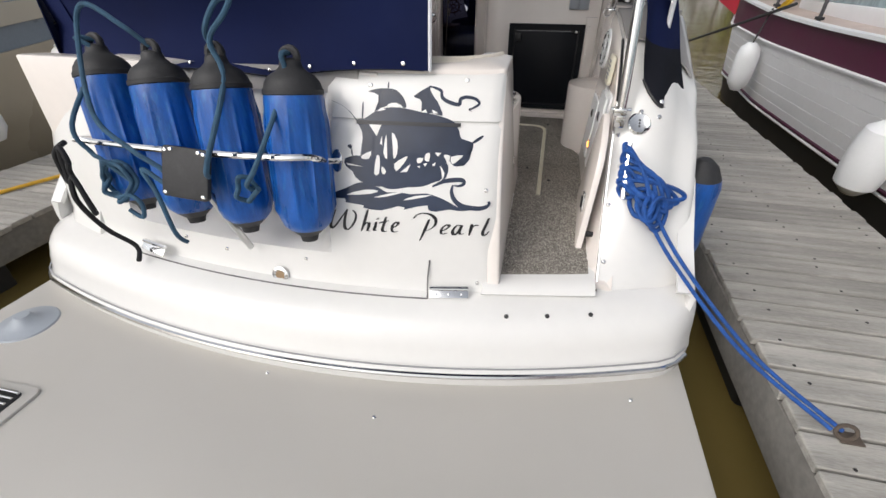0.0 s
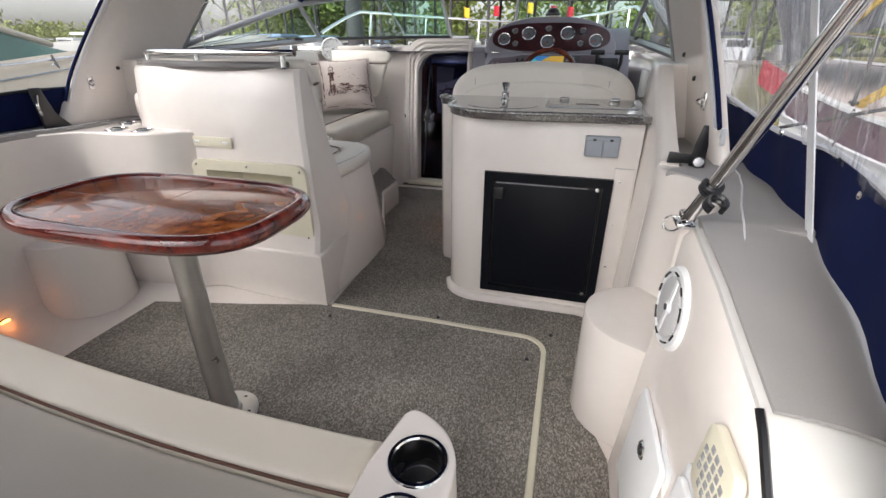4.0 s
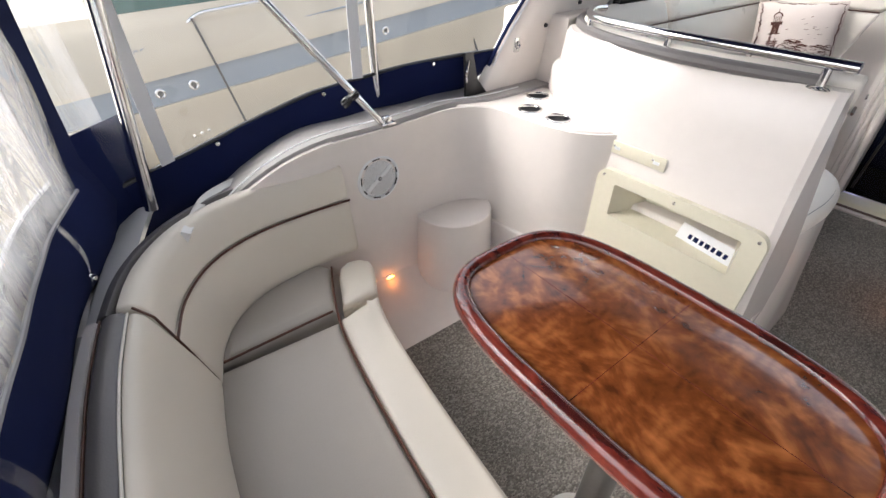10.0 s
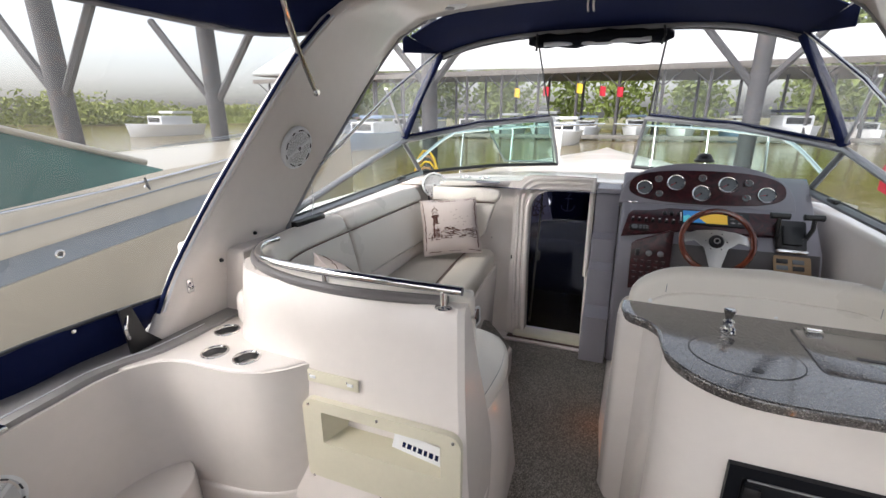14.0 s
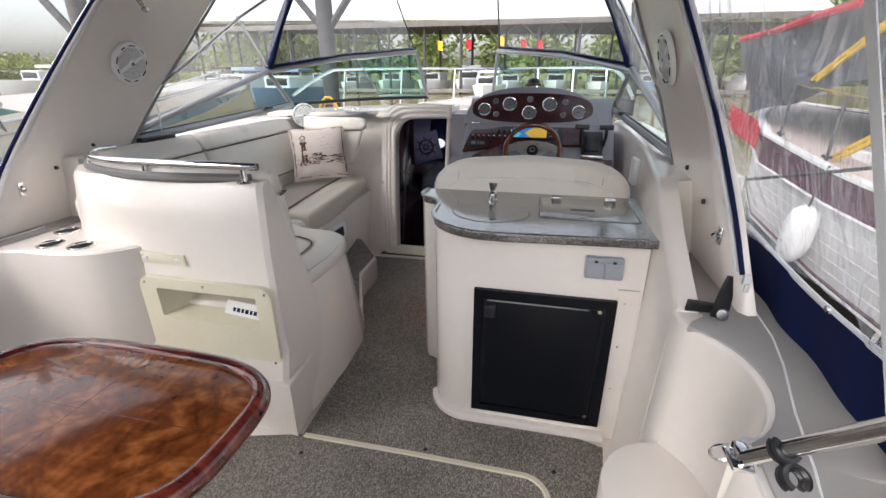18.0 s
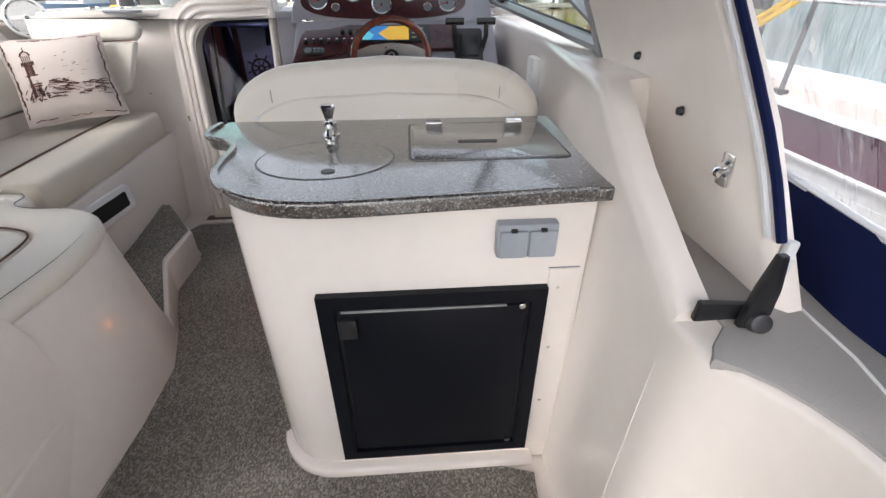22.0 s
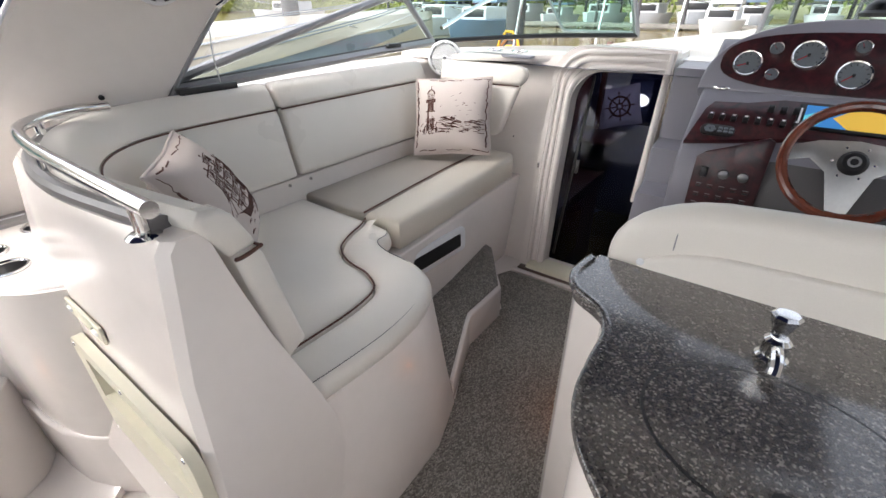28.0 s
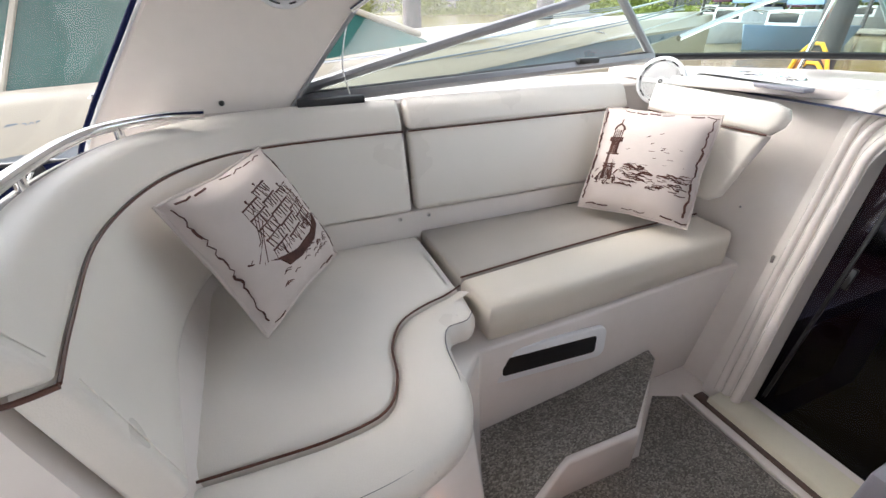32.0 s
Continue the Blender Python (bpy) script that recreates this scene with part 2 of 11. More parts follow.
CARPET = fleck("berber_carpet", (0.125, 0.112, 0.098), (0.40, 0.37, 0.325), 270, 0.95, 0.42, 0.003, (0.235, 0.215, 0.19), (1, 0.6, 1))
STONE = fleck("speckled_worktop", (0.030, 0.027, 0.027), (0.30, 0.275, 0.255), 340, 0.26, 0.22, 0.0, (0.085, 0.076, 0.073))
stone = STONE.node_tree.nodes["Principled BSDF"].inputs
stone["Coat Weight"].default_value, stone["Coat Roughness"].default_value, stone["Coat IOR"].default_value = 1.0, 0.10, 1.75
BURL = swirl("burl_tabletop", (0.075, 0.019, 0.006), (0.17, 0.046, 0.013), (0.36, 0.125, 0.036), 4.2, 0.2, 0.5, (1, 1.3, 1), 4.0, (-1.01, 2.49))
MAHOG = swirl("mahogany_lacquer", (0.03, 0.006, 0.005), (0.10, 0.016, 0.011), (0.19, 0.035, 0.022), 7, 0.12, 0.9, (1, 3, 1), 1.0)
BURLDASH = swirl("burl_dash", (0.010, 0.003, 0.005), (0.034, 0.006, 0.010), (0.070, 0.012, 0.016), 16, 0.3, 0.15, (1, 1, 1), 2.0)
WHEELWOOD = swirl("wheel_wood", (0.07, 0.014, 0.008), (0.135, 0.03, 0.016), (0.20, 0.05, 0.025), 10, 0.2, 0.7, (1, 1, 1), 1.0)
CABINWOOD = swirl("cabin_cherry", (0.03, 0.008, 0.005), (0.07, 0.018, 0.010), (0.12, 0.035, 0.018), 6, 0.45, 0.1, (1, 1, 4), 1.0)
STEEL = coat("stainless_steel", (0.78, 0.78, 0.78), 0.12, 1.0, vary=0.04, bump=0.0, rough_vary=0.06)
ALU = coat("brushed_aluminium", (0.62, 0.62, 0.61), 0.32, 1.0, vary=0.06, big=5, fine=120, bump=0.0)
ALUGREY = coat("grey_anodised", (0.32, 0.325, 0.34), 0.35, 0.7, vary=0.06, bump=0.0)
BLACK = coat("black_plastic", (0.012, 0.012, 0.014), 0.32, vary=0.2, bump=0.0)
FRIDGE = coat("black_fridge_panel", (0.003, 0.004, 0.007), 0.42, vary=0.12, big=2, fine=500, bump=0.0004, stain_sheen=(0.006, 0.007, 0.011), stain_sheen_amt=0.35, spec=0.22)
RUBBER = coat("black_rubber", (0.022, 0.022, 0.024), 0.6, vary=0.25, big=8, fine=90, bump=0.001, stain_sheen=(0.07, 0.07, 0.07), stain_sheen_amt=0.3)
NAVY = coat("navy_canvas", (0.006, 0.011, 0.052), 0.85, vary=0.15, big=3, fine=600, bump=0.001, stain_sheen=(0.015, 0.022, 0.075), stain_sheen_amt=0.25, spec=0.15)
NAVYMESH = coat("navy_mesh", (0.012, 0.013, 0.019), 0.8, vary=0.2, fine=700, bump=0.001, spec=0.12)
GREYTRIM = coat("grey_webbing", (0.30, 0.30, 0.31), 0.8, vary=0.1, fine=300, bump=0.001)
ZIP = coat("white_zip", (0.72, 0.73, 0.76), 0.5, vary=0.1, fine=400, bump=0.001)
# Pale upright streaks put the fenders' sheen into the colour
FENDERBLUE = coat("blue_fender_vinyl", (0.006, 0.085, 0.36), 0.3, vary=0.25, big=6, fine=60, bump=0.001, stain_sheen=(0.035, 0.20, 0.46), stain_sheen_amt=0.75, stretch=(4, 4, 0.7))
ROPEBLUE = coat("blue_rope", (0.012, 0.075, 0.30), 0.8, vary=0.25, big=30, fine=260, bump=0.004, stain_sheen=(0.10, 0.22, 0.5), stain_sheen_amt=0.4)
ROPETEAL = coat("teal_rope", (0.035, 0.09, 0.15), 0.85, vary=0.25, big=30, fine=260, bump=0.004)
ROPEBLACK = coat("black_rope", (0.012, 0.012, 0.014), 0.85, vary=0.3, big=30, fine=260, bump=0.004)
ROPEYEL = coat("yellow_rope", (0.62, 0.36, 0.03), 0.7, vary=0.15, big=20, fine=200, bump=0.003)
DECAL = coat("slate_decal", (0.018, 0.027, 0.055), 0.16, vary=0.35, big=2.2, fine=9, bump=0.0)
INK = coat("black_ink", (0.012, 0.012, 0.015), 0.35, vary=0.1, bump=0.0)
LINEN = coat("printed_linen", (0.62, 0.545, 0.51), 0.9, vary=0.05, big=5, fine=500, bump=0.0015, stain_sheen=(0.54, 0.45, 0.42), stain_sheen_amt=0.35)
SEPIA = coat("sepia_print", (0.105, 0.045, 0.035), 0.9, vary=0.35, big=40, fine=300, bump=0.0)
DASHGREY = coat("dash_grey", (0.265, 0.26, 0.30), 0.38, vary=0.04, big=3, fine=260, bump=0.0015)
DASHDARK = coat("dash_dark_grey", (0.085, 0.08, 0.085), 0.42, vary=0.06, big=3, fine=260, bump=0.0015)
GAUGE = coat("gauge_face", (0.15, 0.17, 0.19), 0.3, vary=0.06, bump=0.0)
OUTLET = coat("outlet_grey", (0.33, 0.36, 0.40), 0.4, vary=0.04, bump=0.0)
TAN = coat("tan_strip", (0.30, 0.20, 0.11), 0.4, vary=0.15, bump=0.0)
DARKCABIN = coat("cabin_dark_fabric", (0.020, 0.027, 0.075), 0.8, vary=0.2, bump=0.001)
PLANK = coat("weathered_plank", (0.36, 0.345, 0.315), 0.85, vary=0.30, big=3, fine=40, bump=0.004, stain_sheen=(0.17, 0.155, 0.135), stain_sheen_amt=0.6, per_piece=0.16, stretch=(1, 9, 9))
TIMBER = coat("grey_timber", (0.19, 0.18, 0.165), 0.85, vary=0.25, big=3, fine=30, bump=0.004, stain_sheen=(0.08, 0.075, 0.07), stain_sheen_amt=0.6)
PILE = coat("weathered_steel_post", (0.062, 0.060, 0.066), 0.75, vary=0.22, big=4, fine=40, bump=0.003, stain_sheen=(0.13, 0.08, 0.06), stain_sheen_amt=0.5)
CREAMHULL = coat("cream_hull", (0.42, 0.375, 0.295), 0.3, vary=0.03, big=0.8, fine=15, bump=0.0, stain_sheen=(0.6, 0.52, 0.4), stain_sheen_amt=0.2, clear=0.3)
GREENCAN = coat("green_canvas", (0.008, 0.075, 0.062), 0.85, vary=0.12, big=3, fine=500, bump=0.001)
STRIPE = coat("grey_blue_stripe", (0.19, 0.23, 0.28), 0.3, vary=0.08, bump=0.0)
YACHTHULL = coat("painted_planking", (0.80, 0.80, 0.81), 0.35, vary=0.03, big=1.0, fine=20, bump=0.0, stain_sheen=(0.66, 0.66, 0.66), stain_sheen_amt=0.2)
MAROON = coat("maroon_paint", (0.075, 0.004, 0.032), 0.5, vary=0.12, big=2, fine=30, bump=0.0, clear=0.05)
TEAK = coat("varnished_teak", (0.38, 0.19, 0.09), 0.35, vary=0.2, big=4, fine=60, bump=0.001, stretch=(4, 1, 4))
PINKDECK = coat("worn_pink_deck", (0.56, 0.47, 0.43), 0.6, vary=0.12, big=2, fine=40, bump=0.001, stain_sheen=(0.40, 0.30, 0.26), stain_sheen_amt=0.4)
REDCLOTH = coat("red_canvas", (0.42, 0.012, 0.03), 0.8, vary=0.15, bump=0.001)
ROOFW = coat("white_metal_roof", (0.62, 0.62, 0.62), 0.45, vary=0.08, big=0.4, fine=10, bump=0.0, stain_sheen=(0.45, 0.42, 0.4), stain_sheen_amt=0.35)
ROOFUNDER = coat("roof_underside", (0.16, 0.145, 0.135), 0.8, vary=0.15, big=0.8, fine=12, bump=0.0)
LEAF = coat("willow_leaf", (0.21, 0.26, 0.08), 0.6, vary=0.3, big=2, fine=20, bump=0.0, spec=0.2)
LEAF2 = coat("reed_leaf", (0.24, 0.27, 0.075), 0.65, vary=0.3, big=2, fine=20, bump=0.0, spec=0.2)
BARK = coat("tree_bark", (0.09, 0.07, 0.055), 0.9, vary=0.3, bump=0.01)
BANK = coat("river_bank", (0.17, 0.16, 0.07), 0.95, vary=0.25, big=0.2, fine=4, bump=0.02)
FARHULL = coat("far_boat_hull", (0.60, 0.62, 0.65), 0.4, vary=0.06, bump=0.0)
FARBLUE = coat("far_boat_blue", (0.16, 0.24, 0.36), 0.5, vary=0.1, bump=0.0)
FLOAT = coat("black_float", (0.014, 0.013, 0.013), 0.7, vary=0.2, bump=0.0)
YELLOW = coat("yellow_gear", (0.70, 0.45, 0.02), 0.6, vary=0.15, bump=0.0)
TRACK = coat("brown_track", (0.085, 0.050, 0.036), 0.45, vary=0.2, big=8, fine=80, bump=0.0)
AMBER = glow("amber_lens", (1.0, 0.34, 0.05), 5.0)
DARKSTEEL = coat("shaded_steel", (0.20, 0.20, 0.21), 0.3, 1.0, vary=0.1, bump=0.0)
CABINLAMP = glow("cabin_lamp", (1.0, 0.72, 0.32), 5.0)
SCREEN_B, SCREEN_Y, SCREEN_C = glow("screen_blue", (0.04, 0.22, 0.55), 0.13), glow("screen_yellow", (0.75, 0.46, 0.06), 0.12), glow("screen_cyan", (0.1, 0.5, 0.6), 0.18)
SCREEN_K = coat("dark_display", (0.006, 0.007, 0.009), 0.38, vary=0.1, bump=0.0)
GLASS = pane_mat("windscreen_glass", (0.72, 0.90, 0.84))
SIDEGLASS = pane_mat("side_glass", (0.86, 0.95, 0.92))
SMOKED = pane_mat("smoked_acrylic", (0.27, 0.32, 0.52), gloss=0.014)
CLEARVINYL = pane_mat("clear_vinyl", (0.95, 0.95, 0.96), haze=0.05)
FRONTVINYL = pane_mat("hazy_vinyl", (0.92, 0.92, 0.93), rough=0.05, ripple=0.012, ripple_scale=3.0, haze=0.10)
LOOSEVINYL = pane_mat("creased_vinyl", (0.86, 0.86, 0.88), ripple=0.085, ripple_scale=2.0, haze=0.10, gloss=0.20)
CREASED = pane_mat("cloudy_vinyl", (0.80, 0.80, 0.82), rough=0.04, ripple=0.16, ripple_scale=2.2, haze=0.14, gloss=0.32)


def water_mat():
    m, n, l, b = nodes_of("muddy_water")
    b.inputs["Base Color"].default_value = (0.17, 0.125, 0.042, 1)
    b.inputs["Roughness"].default_value = 0.12
    b.inputs["Specular IOR Level"].default_value = 0.3
    co = n.new("ShaderNodeTexCoord")
    n1, n2 = n.new("ShaderNodeTexNoise"), n.new("ShaderNodeTexNoise")
    n1.inputs["Scale"].default_value, n2.inputs["Scale"].default_value = 0.9, 5.0
    n1.inputs["Detail"].default_value = n2.inputs["Detail"].default_value = 3
    l.new(co.outputs["Object"], n1.inputs["Vector"])
    l.new(co.outputs["Object"], n2.inputs["Vector"])
    ad = n.new("ShaderNodeMath")
    ad.operation = "MULTIPLY_ADD"
    ad.inputs[1].default_value = 0.25
    l.new(n2.outputs[0], ad.inputs[0])
    l.new(n1.outputs[0], ad.inputs[2])
    bp = n.new("ShaderNodeBump")
    bp.inputs["Strength"].default_value, bp.inputs["Distance"].default_value = 0.5, 0.06
    l.new(ad.outputs[0], bp.inputs["Height"])
    l.new(bp.outputs[0], b.inputs["Normal"])
    return m


WATER = water_mat()
WINDOWB = coat("curtained_glass", (0.30, 0.38, 0.40), 0.08, vary=0.3, big=6, fine=20, bump=0.0, stretch=(1, 3, 0.3))
TARP = coat("dark_tarpaulin", (0.045, 0.045, 0.055), 0.6, vary=0.25, big=2, fine=60, bump=0.004)


# ---- building tools ----
ROOTS = {}


def finish(bm, angle=35):
    bmesh.ops.recalc_face_normals(bm, faces=bm.faces)
    me = bpy.data.meshes.new("m")
    bm.to_mesh(me)
    bm.free()
    me.polygons.foreach_set("use_smooth", [True] * len(me.polygons))
    me.set_sharp_from_angle(angle=radians(angle))
    return me


def thing(name, base, label, category, group="", kind=""):
    e = new(name)
    e.empty_display_size = 0.05
    e.location = base
    ROOTS[e.name] = Matrix.Translation(base).inverted()
    return tagged(e, label, category, group, kind)


def part(name, bm, material, parent=None, label="", angle=35):
    me = finish(bm, angle) if isinstance(bm, bmesh.types.BMesh) else bm
    me.name = name
    if material and not me.materials:
        me.materials.append(material)
    ob = new(name, me)
    if parent is not None:
        ob.parent = parent
        ob.matrix_parent_inverse = ROOTS.get(parent.name, Matrix())
    if label:
        ob["label"] = label
    return ob


def solo(name, bm, material, label, category, group="", kind="", angle=35):
    return tagged(part(name, bm, material, None, "", angle), label, category, group, kind)


def setting(name, bm, material, label="", category="", angle=35):
    return tagged(part(name, bm, material, None, "", angle), label, category, "", "structure")


def soften(bm, width, seg=2, angle=30):
    if width <= 0:
        return bm
    bm.normal_update()
    es = [e for e in bm.edges if len(e.link_faces) == 2 and e.calc_face_angle(0) > radians(angle)]
    if es:
        bmesh.ops.bevel(bm, geom=es, offset=width, segments=seg, affect="EDGES", profile=0.5, clamp_overlap=True)
    return bm


def box(c, s, bevel=0.004, m=None, seg=2):
    bm = bmesh.new()
    bmesh.ops.create_cube(bm, size=1)
    for v in bm.verts:
        v.co = Vector((v.co.x * s[0], v.co.y * s[1], v.co.z * s[2]))
    soften(bm, bevel, seg)
    bmesh.ops.transform(bm, matrix=Matrix.Translation(c) @ (m or Matrix()), verts=bm.verts)
    return bm


def prism(pts, a0, a1, axis="z", bevel=0.0, seg=2, m=None):
    """Outline extruded along an axis; pts are the other two coordinates, in order."""
    bm = bmesh.new()
    put = {"z": lambda p, a: (p[0], p[1], a), "x": lambda p, a: (a, p[0], p[1]), "y": lambda p, a: (p[0], a, p[1])}[axis]
    lo = [bm.verts.new(put(p, a0)) for p in pts]
    hi = [bm.verts.new(put(p, a1)) for p in pts]
    k = len(pts)
    bm.faces.new(lo[::-1])
    bm.faces.new(hi)
    for i in range(k):
        bm.faces.new((lo[i], lo[(i + 1) % k], hi[(i + 1) % k], hi[i]))
    bmesh.ops.recalc_face_normals(bm, faces=bm.faces)
    if bevel:
        caps = [e for f in bm.faces if len(f.verts) == k and k > 4 for e in f.edges] if k > 4 else list(bm.edges)
        bmesh.ops.bevel(bm, geom=list(set(caps)), offset=bevel, segments=seg, affect="EDGES", profile=0.5, clamp_overlap=True)
    if m:
        bmesh.ops.transform(bm, matrix=m, verts=bm.verts)
    return bm


def curve(pts, n=8, closed=False):
    """Smooth line through points (Catmull-Rom)."""
    p = [Vector(q) for q in pts]
    k = len(p)
    out = []
    for i in range(k if closed else k - 1):
        a, b, c, d = (p[(i + j) % k] if closed else p[min(max(i + j, 0), k - 1)] for j in (-1, 0, 1, 2))
        for s in range(n):
            t = s / n
            out.append(0.5 * (2 * b + (c - a) * t + (2 * a - 5 * b + 4 * c - d) * t * t + (3 * b - 3 * c + d - a) * t ** 3))
    if not closed:
        out.append(p[-1])
    return out


def tube(pts, r, seg=10, closed=False, bm=None):
    bm = bm or bmesh.new()
    p = [Vector(q) for q in pts]
    k = len(p)
    rings = []
    nrm = None
    for i in range(k):
        t = (p[(i + 1) % k] - p[i - 1]) if closed else (p[min(i + 1, k - 1)] - p[max(i - 1, 0)])
        t.normalize()
        if nrm is None:
            nrm = t.orthogonal().normalized()
        nrm = (nrm - t * nrm.dot(t))
        nrm = nrm.normalized() if nrm.length > 1e-6 else t.orthogonal().normalized()
        b = t.cross(nrm)
        rr = r[i] if isinstance(r, (list, tuple)) else r
        rings.append([bm.verts.new(p[i] + (nrm * math.cos(2 * math.pi * j / seg) + b * math.sin(2 * math.pi * j / seg)) * rr) for j in range(seg)])
    for i in range(k if closed else k - 1):
        a, c = rings[i], rings[(i + 1) % k]
        for j in range(seg):
            bm.faces.new((a[j], a[(j + 1) % seg], c[(j + 1) % seg], c[j]))
    if not closed:
        bm.faces.new(rings[0][::-1])
        bm.faces.new(rings[-1])
    return bm


def lathe(prof, m=None, seg=28, bm=None):
    """Profile of (radius, height) turned round the local z axis."""
    bm = bm or bmesh.new()
    first = len(bm.verts)
    rings = []
    for r, z in prof:
        rings.append([bm.verts.new((r * math.cos(2 * math.pi * j / seg), r * math.sin(2 * math.pi * j / seg), z)) for j in range(seg)] if r > 1e-6 else [bm.verts.new((0, 0, z))])
    for a, c in zip(rings, rings[1:]):
        for j in range(seg):
            q = [a[j % len(a)], a[(j + 1) % len(a)], c[(j + 1) % len(c)], c[j % len(c)]]
            q = [v for i, v in enumerate(q) if v not in q[:i]]
            if len(q) > 2:
                bm.faces.new(q)
    bm.verts.ensure_lookup_table()
    if m:
        bmesh.ops.transform(bm, matrix=m, verts=bm.verts[first:])
    return bm


def sweep(prof, path, closed_path=False, up=(0, 0, 1)):
    """Closed profile of (out, up) carried along a path; out is to the path's right."""
    bm = bmesh.new()
    p = [Vector(q) for q in path]
    k = len(p)
    upv = Vector(up)
    rings = []
    for i in range(k):
        t = (p[(i + 1) % k] - p[i - 1]) if closed_path else (p[min(i + 1, k - 1)] - p[max(i - 1, 0)])
        side = t.cross(upv).normalized()
        rings.append([bm.verts.new(p[i] + side * u + upv * v) for u, v in prof])
    s = len(prof)
    for i in range(k if closed_path else k - 1):
        a, c = rings[i], rings[(i + 1) % k]
        for j in range(s):
            bm.faces.new((a[j], a[(j + 1) % s], c[(j + 1) % s], c[j]))
    if not closed_path:
        bm.faces.new(rings[0][::-1])
        bm.faces.new(rings[-1])
    return bm


def sheet(fn, us, vs, thick=0.0):
    """Surface from fn(u, v); thick gives it a back."""
    bm = bmesh.new()
    g = [[bm.verts.new(fn(u, v)) for v in vs] for u in us]
    fs = [bm.faces.new((g[i][j], g[i + 1][j], g[i + 1][j + 1], g[i][j + 1])) for i in range(len(us) - 1) for j in range(len(vs) - 1)]
    if thick:
        bmesh.ops.recalc_face_normals(bm, faces=bm.faces)
        bmesh.ops.solidify(bm, geom=fs, thickness=thick)
    return bm


def span(a, b, n):
    return [a + (b - a) * i / n for i in range(n + 1)]


def lerp_table(tab, x):
    if x <= tab[0][0]:
        return tab[0][1]
    for (a, b), (c, d) in zip(tab, tab[1:]):
        if x <= c:
            return b + (d - b) * (x - a) / (c - a)
    return tab[-1][1]


def merged(*bms):
    """Several closed pieces of one part in one mesh."""
    out = bmesh.new()
    for b in bms:
        tmp = bpy.data.meshes.new("t")
        b.to_mesh(tmp)
        b.free()
        out.from_mesh(tmp)
        bpy.data.meshes.remove(tmp)
    return out


def lettering(text, size, m, depth=0.0006, shear=0.0, warp=None, width=1.0, bold=0.0):
    cu = bpy.data.curves.new("t", "FONT")
    cu.offset = bold
    cu.body, cu.size, cu.extrude, cu.shear, cu.resolution_u, cu.space_character = text, size, depth, shear, 3, width
    ob = new("t", cu)
    me = bpy.data.meshes.new_from_object(ob.evaluated_get(bpy.context.evaluated_depsgraph_get()))
    bpy.data.objects.remove(ob)
    bpy.data.curves.remove(cu)
    bm = bmesh.new()
    bm.from_mesh(me)
    bpy.data.meshes.remove(me)
    if warp:
        bmesh.ops.triangulate(bm, faces=[f for f in bm.faces if len(f.verts) > 3])
        for _ in range(2):
            bmesh.ops.subdivide_edges(bm, edges=[e for e in bm.edges if e.calc_length() > 0.02], cuts=1)
        bmesh.ops.triangulate(bm, faces=[f for f in bm.faces if len(f.verts) > 3])
    for v in bm.verts:
        v.co = Vector(warp(v.co)) if warp else m @ v.co
    return bm


def facing(o, n, roll=0.0):
    """Pose at o whose z axis points along n, x axis level."""
    z = Vector(n).normalized()
    x = Vector((0, 0, 1)).cross(z)
    x = x.normalized() if x.length > 1e-5 else Vector((1, 0, 0))
    y = z.cross(x)
    r = Matrix((x, y, z)).transposed().to_4x4()
    return Matrix.Translation(o) @ r @ Matrix.Rotation(radians(roll), 4, "Z")


def superellipse(cx, cy, a, b, n=4.0, k=64):
    out = []
    for i in range(k):
        t = 2 * math.pi * i / k
        c, s = math.cos(t), math.sin(t)
        out.append((cx + a * math.copysign(abs(c) ** (2 / n), c), cy + b * math.copysign(abs(s) ** (2 / n), s)))
    return out


def rounded(x0, y0, x1, y1, r, k=5):
    out = []
    for cx, cy, a0 in ((x1 - r, y1 - r, 0), (x0 + r, y1 - r, 90), (x0 + r, y0 + r, 180), (x1 - r, y0 + r, 270)):
        for i in range(k + 1):
            a = radians(a0 + 90 * i / k)
            out.append((cx + r * math.cos(a), cy + r * math.sin(a)))
    return out


def inset_line(pts, d):
    """Closed outline moved inwards by d."""
    n = len(pts)
    area = sum(pts[i][0] * pts[(i + 1) % n][1] - pts[(i + 1) % n][0] * pts[i][1] for i in range(n))
    s = 1 if area > 0 else -1
    out = []
    for i in range(n):
        a, b, c = Vector(pts[i - 1]), Vector(pts[i]), Vector(pts[(i + 1) % n])
        e1, e2 = (b - a), (c - b)
        e1 = e1.normalized() if e1.length > 1e-7 else e2.normalized()
        e2 = e2.normalized() if e2.length > 1e-7 else e1
        m = Vector((-(e1.y + e2.y), e1.x + e2.x))
        m = m.normalized() if m.length > 1e-6 else Vector((-e1.y, e1.x))
        k = max(0.5, m.dot(Vector((-e1.y, e1.x))))
        out.append(tuple(b + m * (s * d / k)))
    return out


def tidy(pts, gap=0.012):
    """Drops neighbours of an outline that lie too close."""
    out = []
    for p in pts:
        if not out or (Vector(p) - Vector(out[-1])).length > gap:
            out.append((p[0], p[1]))
    if (Vector(out[0]) - Vector(out[-1])).length < gap:
        out.pop()
    return out


